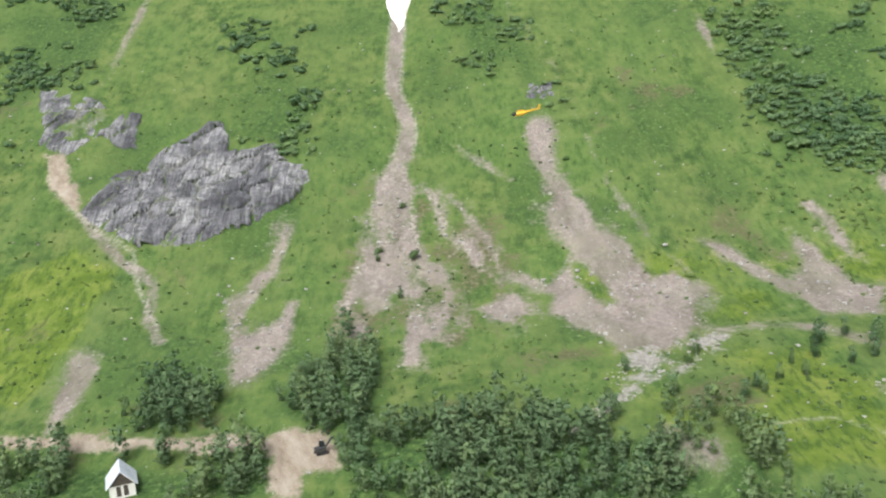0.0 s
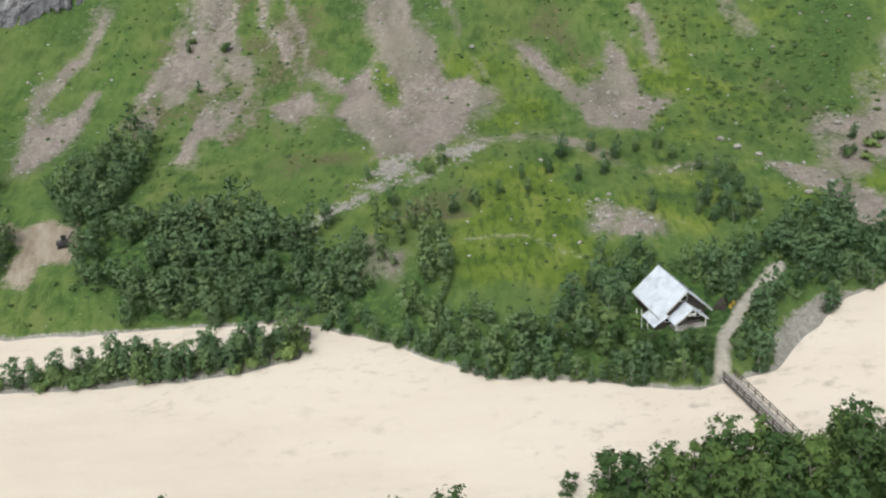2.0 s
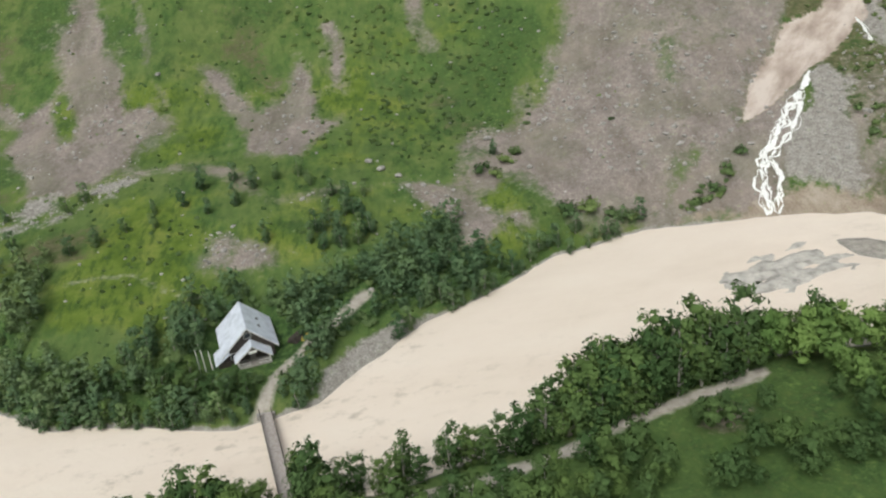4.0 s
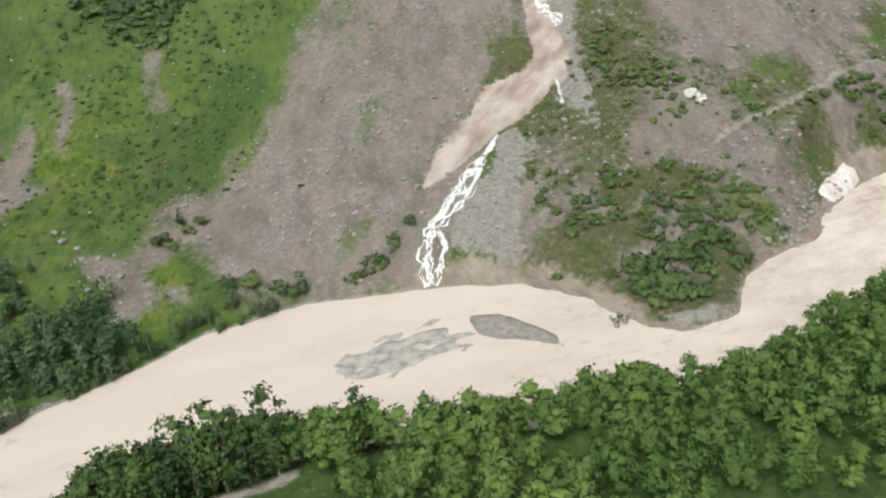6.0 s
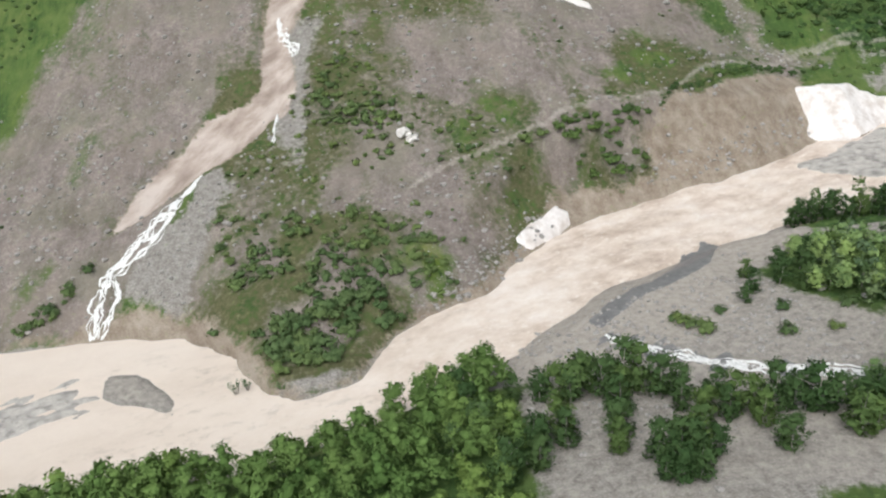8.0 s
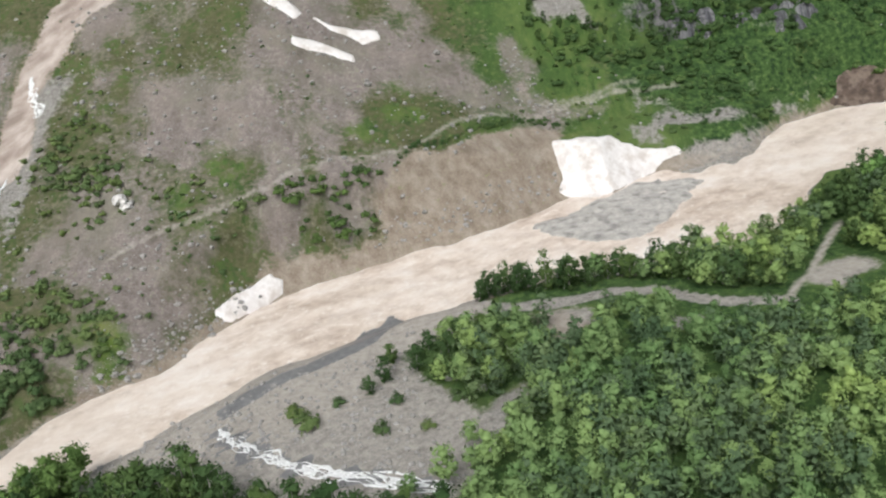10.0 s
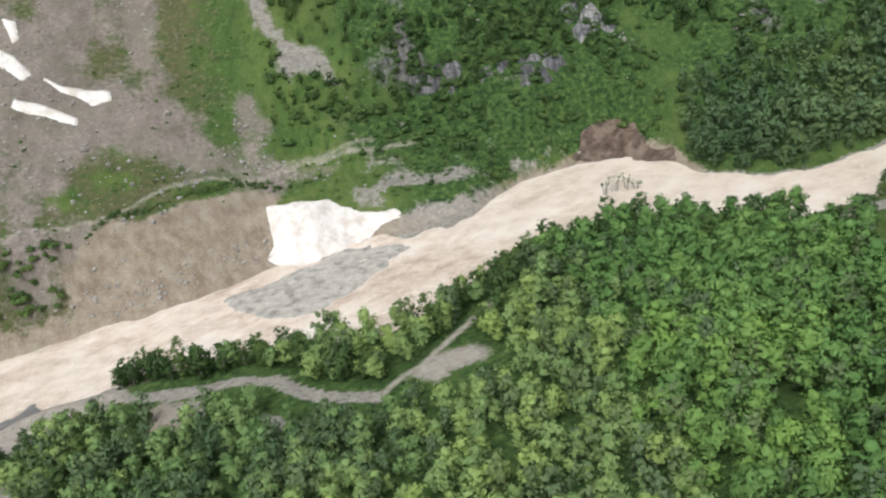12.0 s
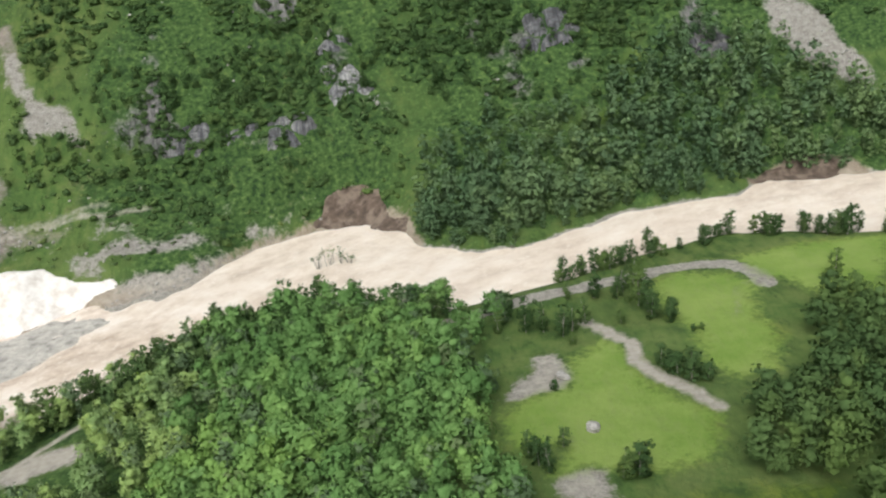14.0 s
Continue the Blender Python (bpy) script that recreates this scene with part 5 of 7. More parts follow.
def tree_proto(rng, kind, height, leaves, size, mat, limbs=5):
    """The meshes of one tree: trunk and crown."""
    v, n, c = leafy(rng, kind, height, leaves, size, True)
    bm = trunk_shape(rng, height, c, limbs)
    trunk = bpy.data.meshes.new("trunk")
    bm.to_mesh(trunk)
    bm.free()
    trunk.materials.append(BARK)
    crown = bpy.data.meshes.new("crown")
    fill(crown, v, np.arange(len(v)).reshape(-1, 3))
    crown.attributes.new("custom_normal", "FLOAT_VECTOR", "POINT").data.foreach_set("vector", n.astype(np.float32).ravel())
    crown.materials.append(mat)
    return trunk, crown


def scatter(rng, poly, spacing, jitter=0.48, soft=0.5):
    """Uneven points within an outline in plan."""
    px, py = [p[0] for p in poly], [p[1] for p in poly]
    gx, gy = np.meshgrid(np.arange(min(px), max(px), spacing), np.arange(min(py), max(py), spacing))
    x, y = gx.ravel() + rng.uniform(-jitter, jitter, gx.size) * spacing, gy.ravel() + rng.uniform(-jitter, jitter, gx.size) * spacing
    keep = inside(poly, x, y, soft, max(1.0, 0.8 * soft)) > (0.5 if soft < 1 else rng.uniform(0.15, 0.85, len(x)))
    return x[keep], y[keep]


def open_ground(x, y, edge=1.0):
    """True where something may grow: off the water, the roads and the yard."""
    d, far = river_edge(x, y)
    ok = d > edge
    for line, width in ((ROAD_LOW, 6.0), (LOT_TRACK, 4.0), (ROAD_HIGH, 6.0), (ROAD_BRIDGE, 5.0), (ROAD_HOUSE, 5.0), (FIELD_PATH, 4.5)):
        ok &= beside(line, x, y, width, 0.3) < 0.5
    for line in (ROAD_LOW,):
        ok &= beside([(px, py - 4.5) for px, py in line], x, y, 9.0, 0.3) < 0.5
    for poly in (HOUSE_PAD, LOT, LOT_FRONT, BARE, BARE_TWO, WOOD_PATH, BAR_HOUSE, MOUND_A, MOUND_B, MOUND_C, MEADOW_A, MEADOW_B, MEADOW_C, MEADOW_D, BRIDGE_VIEW, SHED_YARD):
        ok &= inside(poly, x, y, 0.5, 0.5) < 0.5
    for poly in (BARE, BARE_TWO, WOOD_PATH, LOT, MOUND_A):
        ok &= inside([(px, py - 4) for px, py in poly], x, y, 0.5, 0.5) < 0.5
    return ok


def joined(name, protos, x, y, z, size, rng, mat, label, category, trunks=None):
    """Many plants as one object of their kind: the leaves joined, each plant turned, scaled and tinted."""
    vs, ns, tints = [], [], []
    which = rng.integers(0, len(protos), len(x))
    for k, (v, n) in enumerate(protos):
        sel = np.nonzero(which == k)[0]
        if not len(sel):
            continue
        ang = rng.uniform(0, 6.28, len(sel))
        s, c = np.sin(ang)[:, None], np.cos(ang)[:, None]
        sc = size[sel][:, None]
        px, py, pz = v[:, 0][None], v[:, 1][None], v[:, 2][None]
        vs.append(np.stack(((px * c - py * s) * sc + x[sel][:, None], (px * s + py * c) * sc + y[sel][:, None], pz * sc * rng.uniform(0.85, 1.2, (len(sel), 1)) + z[sel][:, None]), 2).reshape(-1, 3))
        ns.append(np.stack((n[:, 0][None] * c - n[:, 1][None] * s, n[:, 0][None] * s + n[:, 1][None] * c, np.repeat(n[:, 2][None], len(sel), 0)), 2).reshape(-1, 3))
        tints.append(np.repeat(np.clip(0.5 + 0.55 * rough(x[sel], y[sel], 26, 250, 3) + rng.uniform(-0.28, 0.28, len(sel)), 0.02, 0.98), len(v)))
    v, n, t = np.concatenate(vs), np.concatenate(ns), np.concatenate(tints)
    ob = mesh_part(name, v, np.arange(len(v)).reshape(-1, 3), mat, None, True, n, t)
    return tagged(ob, label, category, kind="stuff")


def cloud_protos(rng, kind, count, height, leaves, size, low=0.2):
    """Leaf shapes for joined plants of one kind; low: where the crown begins."""
    out = []
    for _ in range(count):
        v, n, c = leafy(rng, kind, height, leaves, size, False, low)
        out.append((v, n))
    return out


def stone_shape(rng, sharp=0.3, cuts=1):
    bm = bmesh.new()
    bmesh.ops.create_icosphere(bm, subdivisions=cuts, radius=1.0)
    stretch = rng.uniform(0.65, 1.2, 3)
    for v in bm.verts:
        k = 1 + sharp * rng.normal() * 0.6
        v.co = Vector((v.co.x * stretch[0] * k, v.co.y * stretch[1] * k, v.co.z * stretch[2] * k * 0.75))
    return bm


BRIDGE_VIEW = [(98, 122), (104, 122), (111, 99), (105, 97)]
LOT_FRONT = [(400, 146), (418, 150), (420, 138), (404, 134)]
SHED_YARD = [(-84, 174), (-66, 174), (-62, 160), (-88, 160)]
NEAR_WOOD = [(186, 82), (186, 110), (215, 110), (240, 114), (258, 119), (276, 132.9), (279.1, 119.6), (280.4, 106.5), (276.5, 94.4), (278.5, 82)]
NEAR_WOOD_EAST = [(326, 82), (345, 122), (334, 138), (342, 154), (352, 163), (372, 163), (395, 165), (412, 172), (428, 184), (452, 187), (468, 181), (480, 174), (492, 165),
                  (480, 160), (486, 140), (482, 124), (486, 108), (480, 82)]
NEAR_WOOD_END = [(541, 153), (537, 138), (531, 129), (522, 128), (517, 113), (506, 102), (500, 95), (524, 91), (596, 108), (606, 160), (600, 164), (566, 149), (556, 149), (549, 155)]
EAST_TOP = [(372, 240), (372, 300), (470, 310), (640, 310), (640, 255), (540, 262), (474, 268)]
BEND_WOOD = [(400, 158), (414, 176), (428, 188), (452, 191), (468, 185), (480, 176), (478, 162), (440, 168), (418, 156)]
SLOPE_BIRCH = [(338, 100), (345, 136), (370, 146), (396, 138), (400, 112), (380, 90), (345, 84)]
LOBE_UP = [(226, 172), (232, 200), (248, 228), (262, 225), (290, 200), (296, 186), (280, 172), (262, 165)]
GRASS_EAST = [(95, 200), (95, 300), (172, 300), (166, 235), (142, 205), (110, 196)]
LOBE_FOOT = [(238, 142), (240, 152), (252, 158), (266, 158), (263, 150), (254, 140), (246, 137)]
NEAR_LOW = [(70, 82), (88, 92), (112, 88), (140, 86), (165, 97), (186, 101), (186, 82)]
GROVE = [(144, 103), (149, 109), (158, 112), (170, 119), (180, 120), (176, 110), (160, 104), (150, 105)]
ROW_EAST = [(504, 180), (526, 187), (546, 191), (573, 182), (640, 182), (640, 187), (573, 190), (546, 196), (526, 192), (504, 187)]

rng = np.random.default_rng(11)

# ---- single trees ----
BIRCHES = [tree_proto(rng, "birch", 7.6, 600, 0.37, LEAF_BIRCH) for _ in range(5)]
ALDERS = [tree_proto(rng, "alder", 6.5, 850, 0.34, LEAF_DEEP) for _ in range(4)]
RIVER_BIRCHES = [tree_proto(rng, "birch", 7.8, 680, 0.36, LEAF_DEEP) for _ in range(4)]
BUSHES = [tree_proto(rng, "bush", 1.7, 220, 0.28, LEAF_SHRUB, 3) for _ in range(4)]


def plant(kind, x, y, size, label, group, z=None):
    """One tree or bush as a thing with trunk and crown."""
    name, protos, category = {"birch": ("birch_tree", BIRCHES, "tree"), "river_birch": ("birch_tree", RIVER_BIRCHES, "tree"), "alder": ("alder_tree", ALDERS, "tree"), "bush": ("willow_bush", BUSHES, "bush")}[kind]
    trunk, crown = protos[int(rng.integers(0, len(protos)))]
    ob = tagged(new(name), label, category, group)
    ob.location = (x, y, (at_ground(x, y) if z is None else z) - 0.05)
    ob.rotation_euler = (rng.normal() * 0.04, rng.normal() * 0.04, rng.uniform(0, 6.28))
    ob.scale = (size * rng.uniform(0.88, 1.15), size * rng.uniform(0.88, 1.15), size * rng.uniform(0.85, 1.15))
    for key, data in (("trunk", trunk), ("crown", crown)):
        new(key, data).parent = ob
    return ob


def plant_area(kind, poly, spacing, sizes, label, group, edge=1.0):
    x, y = scatter(rng, poly, spacing)
    ok = open_ground(x, y, edge)
    for px, py in zip(x[ok], y[ok]):
        plant(kind, float(px), float(py), rng.uniform(*sizes), label, group)


for px in np.arange(108, 192, 2.3):
    if rng.uniform() < 0.8:
        py = along(BANK_NEAR, px) - rng.uniform(0.4, 2.4)
        plant("river_birch", float(px), float(py), rng.uniform(0.75, 1.35), "slim green birch standing on the river's near bank", "birches on the near bank")
for px, py, size in ((16, 80, .9), (19, 82, 1.0), (23, 81, 1.05), (28, 80, .9), (33, 79, .9), (38, 80, .85), (42, 79, .85), (51, 78, .8), (59, 80, .9), (63, 90, .35), (80, 93, .6), (86, 94, 1.0), (90, 95, 1.0), (94, 96, 1.1), (98, 95, 1.15), (102, 93, 1.0), (110, 97, 1.0), (112, 95, 1.1)):
    plant("river_birch", px, py, size * (1.4 if px < 62 else 1.1), "slim green birch standing on the river's near bank", "birches on the near bank")
for px in np.arange(6, 178, 2.1):
    if 100 < px < 106 or 109 < px < 123:
        continue
    py = along(BANK_FAR, px) + rng.uniform(-0.8, 3.5)
    plant("birch", float(px), float(py), rng.uniform(0.42, 0.8), "low green birch at the flooded edge of the far bank", "birches on the flooded bank", max(at_ground(px, py), float(level(px)) - 0.2))
for px, py, size in ((90, 128, 1.2), (93, 127, 1.0), (96, 126.5, 1.2), (99, 127.5, 0.9), (87, 130, 1.3), (84, 135, 1.6), (104.5, 126, 1.3), (106, 129, 1.2), (108.5, 133, 1.3), (86, 143, 1.5), (89, 147, 1.4), (104, 146, 1.3), (101, 149, 1.5)):
    plant("bush", px, py, size, "green bush crowding the cabin's yard", "bushes round the cabin")
for px, py, size in ((92.7, 93.6, 1.15), (95.9, 93.1, 1.2), (99.1, 92.8, 1.15), (102.3, 92.4, 1.1), (105.5, 93, 1.0), (97, 90, 1.1), (101, 89.5, 1.2), (93, 90, 1.0), (110.3, 98.5, 0.9), (112.5, 96, 1.1), (114.5, 93, 1.0), (111, 93.1, 1.15), (108, 91, 0.8), (114.5, 90, 0.9), (118, 89, .8),
                     (130.9, 87.2, 1.1), (133.4, 84.4, 1.2), (135.9, 82, 1.1), (139.2, 83.2, 1.2), (142.6, 87.4, 1.0), (127.1, 84, 1.0), (123.4, 83, .9), (137, 86, 1.2), (149.6, 94, .9), (151, 94.2, .8), (144.7, 103.5, .95), (145.8, 102.4, .8)):
    plant("alder", px, py, size, "rounded deep green alder on the near bank", "alders on the near bank")
for px, py, size in ((73.4, 95, .75), (79.3, 95.5, .85), (82, 95.2, .8), (86.3, 95.5, .8), (88.5, 94.5, .7), (117.5, 98, .6), (120.5, 98.2, .8), (122.2, 97.7, .95), (124.2, 98.2, .8), (126.3, 98.4, .85), (130, 99.5, .8), (134, 100.2, .85), (136, 99.6, .9), (137, 98, .4), (141, 101, .5)):
    plant("river_birch", px, py, size, "slim green birch standing on the river's near bank", "birches on the near bank")
for px, py, size in ((149, 103, 1.3), (151.5, 104, 1.6), (154, 105.2, 1.75), (156.5, 106.3, 1.8), (159, 107.5, 1.75), (162, 109, 1.6), (152.8, 102.8, 1.3), (157.8, 105, 1.5), (165, 110.5, 1.5), (168, 112, 1.4)):
    plant("alder", px, py, size, "tall deep green alder of a riverside grove", "alders of the grove")
for px, py in [(90.9, 89.6), (93.6, 87.2), (96.3, 86.4), (100, 86.7), (103.2, 88.2), (93.2, 96), (99.7, 93.4), (80.4, 89.9), (84.8, 86.3), (78.9, 93.3)]:
    plant("alder", px, py, rng.uniform(1.0, 1.35), "rounded bright green alder on the near bank", "alders on the near bank")
for px, py in [(146.5, 106.9), (149.5, 106.9), (152.2, 104.8), (154.8, 103.2), (158, 103), (161.4, 103.5), (165.1, 104.7), (168.9, 105.9), (172.3, 106.3), (176.2, 107.5), (151.9, 109.2), (158.6, 109), (164.9, 108.1), (170.8, 108.4)]:
    plant("alder" if rng.uniform() < 0.5 else "river_birch", px, py + 1.5, float(rng.uniform(1.15, 1.6)), "tall deep green alder of a riverside grove", "alders of the grove")
ROAD_ROW = [(345.2, 162.5), (351.8, 162.2), (359.4, 159.8), (367, 159.8), (373.5, 159.1), (381.1, 154.3), (386.1, 149.1), (391.3, 145.9), (396.5, 144.9)]
for k in np.arange(0, len(ROAD_ROW) - 1, 0.16):
    px, py = (float(np.interp(k, range(len(ROAD_ROW)), [p[i] for p in ROAD_ROW])) + float(rng.uniform(-0.8, 0.8)) for i in (0, 1))
    plant("alder" if rng.uniform() < 0.6 else "river_birch", px, py + float(rng.uniform(1.2, 4.0)), float(rng.uniform(0.55, 1.0)), "bushy green alder between the track and the rapids", "alders between track and river")
plant_area("alder", [(62, 126), (79, 122.5), (96, 120), (100, 121), (98, 128), (86, 130.5), (70, 132)], 2.5, (0.45, 0.75), "bushy green alder between cabin and flood", "alders below the cabin", 0.2)
plant_area("river_birch", GROVE, 2.9, (1.4, 1.9), "dense green birch of a riverside grove", "birches of the grove", 0.3)
plant_area("alder", ROW_EAST, 3.6, (0.4, 0.85), "bushy green alder between river and track", "alders along the track", 0.2)
plant_area("river_birch", ROW_EAST, 4.4, (0.5, 0.9), "slim green birch between river and track", "birches along the track", 0.2)
plant_area("birch", CLUMP_C, 3.4, (0.5, 0.8), "green birch on the grassy slope", "birches on the slope")
plant_area("birch", CLUMP_D, 3.4, (0.6, 0.9), "green birch on the grassy slope", "birches on the slope")
x, y = scatter(rng, ISLAND, 2.2)
for px, py in zip(x, y):
    if rng.uniform() < 0.4:
        plant("bush", float(px), float(py), rng.uniform(1.1, 2.0), "broad green willow bush on a flooded gravel island", "bushes on the island", float(level(px)) + 0.1)
        continue
    plant("birch", float(px), float(py), rng.uniform(0.65, 1.0), "low green birch on a flooded gravel island", "birches on the island", float(level(px)) + 0.1)
for px, py, size in ((52.7, 190, .62), (50, 186, .5), (80, 189, .75), (77, 183, .55), (87, 191, .6), (92, 187, .6), (89, 181, .62), (97, 190, .5), (147.5, 195, .5), (61, 170, .5),
                     (66, 175, .45), (72, 176, .45), (43, 172, .6), (56, 168, .55), (48, 163, .7), (53, 160, .7), (97, 167, .6), (78, 143, .45), (-16, 233, .45), (-23, 250, .45), (71, 181, .4), (83, 179, .5), (102, 191, .55), (105, 187, .5), (60, 172, .5), (36, 186, .45), (110, 183, .5), (113, 180, .6), (117, 182, .5)):
    plant("birch", px, py, size * 1.15, "small lone birch on the grassy slope", "lone birches")
for px, py, size in ((501, 111, .8), (499, 111, .6), (502, 113, .5), (489, 116, .6), (488, 118, .55), (493, 120, .5), (490, 114, .6), (554, 166, .75), (505, 160, .7), (509, 171, .75), (515, 172, .8), (516, 165, .9), (517, 159, .8), (518, 175, .8), (517, 162, .9), (513, 169, .7),
                     (491, 166, .8), (494, 160, .9), (497, 159, .8), (500, 156, .8), (502, 158, .7), (485, 161, .7), (483, 163, .7), (489, 161, .6), (519, 179, .6), (478, 158, .7), (481, 170, .8), (504, 172, .5), (488, 170, .5)):
    plant("river_birch", px, py, size * 1.05, "dark green birch at the edge of the hay meadow", "trees round the meadow")
for px, py, size in ((513, 141, .6), (514.5, 137.5, .75), (516, 135, .6), (517, 138, .7), (514.5, 140.5, .6), (518.5, 135, .6), (519.5, 156.5, .6), (520.5, 158.5, .6), (522, 152, .25), (523.5, 152, .25), (511, 158.5, .45), (495, 137.5, .35), (501, 153, .4)):
    plant("alder", px, py, size, "round dark green alder beside the meadow track", "trees round the meadow")
for px, py, size in ((272.9, 117.1, 1.0), (274.5, 112, .9), (276.4, 108, .8), (280.5, 119, .6), (270, 109, .8), (273, 122, .9), (276, 124, .7), (284, 117.5, .85), (287.1, 117.5, .95), (290, 117, 1.0), (288.5, 115.5, .8), (292, 118, .8), (293.6, 116.2, .9), (299.2, 115.3, 1.0), (301.6, 113.3, .95), (297, 117, 1.0),
                     (303.7, 112, .8), (295.5, 114, .8), (293.9, 109.3, .8), (294.5, 112, .6), (291.9, 101.5, .65), (281.2, 103.6, .8), (282.5, 107, .75), (302.9, 108, .8), (305.1, 106, .8), (308.8, 111, .7), (309.4, 106.5, .85), (311.5, 105, .85), (314.4, 105, .95), (317, 104.5, .9), (319.9, 103.5, .95), (322.3, 102.5, .9),
                     (324.7, 101, 1.0), (326.6, 100.5, 1.0), (312.8, 97.2, .6), (296.7, 97.5, .8), (298.3, 96, .95), (301, 97.5, .9), (300, 100, .7), (303, 101, .7), (322.4, 96.5, .8), (323.8, 95.4, .8), (329, 99, 1.0), (331.5, 98, 1.0), (329, 103, .9), (334, 100, .9), (306.5, 109, .6), (278, 113, .6)):
    plant("alder", px, py, size * rng.uniform(0.95, 1.35), "bushy deep green alder on the gravel plain", "alders on the gravel plain")
for px, py in [(292.4, 101.9), (293, 105.6), (296, 94.1), (297.8, 92.9), (299.9, 92.8), (303.8, 97.3), (312.6, 95.4), (285.4, 105.3), (281.4, 101.2), (285.2, 108.2), (276.9, 99.1), (308.1, 104.2), (312, 102.3), (297.4, 96.1), (300, 95.2)]:
    plant("alder", px, py, float(rng.uniform(0.65, 1.1)), "bushy deep green alder on the gravel plain", "alders on the gravel plain")
for px, py, size in ((326, 139.3, .7), (323.5, 136, .6), (327.2, 145, .6), (334.4, 136.8, .8), (338, 135.4, .9), (342.4, 133.3, .8), (344.5, 131, .8), (331.6, 140.6, .9), (342.2, 138, .9), (347, 137.5, .9), (337.5, 145.2, .8), (334, 147, .7), (340, 149, .8), (344, 146, .9), (336, 140, .8)):
    plant("alder", px, py, size, "bushy deep green alder on the gravel plain", "alders on the gravel plain")
for px, py in ((310.6, 134.7), (312.4, 131.8), (314.1, 129), (318.1, 134), (325.5, 124.2), (328.3, 131.8), (332.8, 122.9), (338, 129.6), (311.5, 133)):
    plant("bush", px, py, rng.uniform(0.7, 1.3), "low green willow bush on gravel", "bushes on the gravel plain")


def drowned_willow(x, y, height):
    """A thin willow in the flood: bare leaning stems with a few leaf sprays near their ends."""
    ob = tagged(new("willow_bush"), "sparse half-drowned willow standing in flood water", "bush", "drowned willows")
    ob.location = (x, y, float(level(x)) - 0.2)
    bm = bmesh.new()
    tips = []
    for _ in range(9):
        turn, reach = rng.uniform(0, 6.28), height * rng.uniform(0.1, 0.42)
        foot = Vector((math.cos(turn), math.sin(turn), 0)) * 0.25 * height * rng.uniform(0.2, 1)
        knee = foot + Vector((math.cos(turn) * reach * 0.4, math.sin(turn) * reach * 0.4, height * 0.55))
        tip = foot + Vector((math.cos(turn) * reach, math.sin(turn) * reach, height * rng.uniform(0.75, 1.0)))
        rod(bm, foot, knee, 0.06, 0.045, 5)
        rod(bm, knee, tip, 0.045, 0.02, 5)
        tips += [tip, (knee + tip) / 2]
    part("stems", bm, BARK, ob)
    v, f, n = leaf_cloud(rng, np.array([t[:] for t in tips]), np.full(len(tips), 0.1 * height), 90, 0.26)
    mesh_part("leaves", v, f, LEAF_HAZY, ob)


for px, py, size in ((234.6, 138.5, 2.6), (242.6, 137.2, 1.8), (236.2, 139.4, 1.9), (498, 205.5, 2.0), (454.6, 213.5, 4.4), (457.4, 213.2, 3.6), (452.0, 212.5, 3.8), (459.6, 212.4, 2.4)):
    drowned_willow(px, py, size)
for px, py, size in ((-12, 251, 1.5), (-22, 253, 1.1), (-15, 272, 1.0), (39, 283, 0.8), (63, 230, 0.7), (144, 188, 1.6), (150, 190, 1.5), (153, 193, 1.3), (147, 185, 1.2), (160, 171, 1.7), (165, 172, 1.8), (170, 170.5, 1.4), (174, 170, 1.2),
                     (188, 170, 1.1), (192, 172, 1.2), (196, 175, 1.2), (200, 178, 1.0), (296, 194, 1.3), (300, 196, 1.2), (176, 197, 0.6), (157, 206, .6)):
    plant("bush", px, py, size, "dark green bush on the mountainside", "bushes on the slope")

# ---- woods and scrub past counting ----
WOOD_ALDER = cloud_protos(rng, "alder", 7, 6.4, 400, 0.38, 0.36)
WOOD_BIRCH = cloud_protos(rng, "birch", 7, 7.4, 280, 0.43)
FINE_ALDER = cloud_protos(rng, "alder", 7, 6.4, 520, 0.36, 0.34)
LOW_SCRUB = cloud_protos(rng, "bush", 6, 1.0, 90, 0.23)
TUFTS = [(v[:54], n[:54]) for v, n in cloud_protos(rng, "bush", 5, 0.5, 18, 0.42)]


def grow_wood(name, polys, spacing, sizes, protos, mat, label, category, edge=1.0, gaps=-9.0, seed=0, soft=0.5, cell=14):
    xs, ys = [], []
    for poly in polys:
        px, py = scatter(rng, poly, spacing, 0.48, soft)
        xs.append(px), ys.append(py)
    px, py = np.concatenate(xs), np.concatenate(ys)
    ok = open_ground(px, py, edge) & (rough(px, py, cell, 200 + seed, 3) > gaps)
    if seed:
        bare = covers(px, py)[0]
        ok &= rng.uniform(0, 1, len(px)) > np.clip(bare[:, 0] * 0.9 + bare[:, 1] + bare[:, 2] + bare[:, 3] * 0.4, 0, 0.97)
    px, py = px[ok], py[ok]
    return joined(name, protos, px, py, land(px, py) - 0.1, rng.uniform(*sizes, len(px)) * (1 + 0.18 * rough(px, py, 20, 230, 2)), rng, mat, label, category)


grow_wood("alder_wood", [NEAR_WOOD], 3.2, (0.55, 1.1), FINE_ALDER, LEAF_ALDER, "dense bright green alder wood above the river", "woods", 1.0, -0.42, 0, 0.5, 9)
WOOD_WEST = [(326, 82), (345, 122), (334, 138), (342, 154), (352, 163), (372, 163), (395, 165), (412, 172), (428, 180), (440, 152), (432, 120), (438, 82)]
WOOD_CENTRE = [(428, 180), (428, 184), (452, 187), (468, 181), (480, 174), (492, 165), (480, 160), (486, 140), (482, 124), (486, 108), (480, 82), (438, 82), (432, 120), (440, 152)]
BANK_STRIP = [(x, along(BANK_NEAR, x) - 0.8) for x in range(176, 242, 6)]
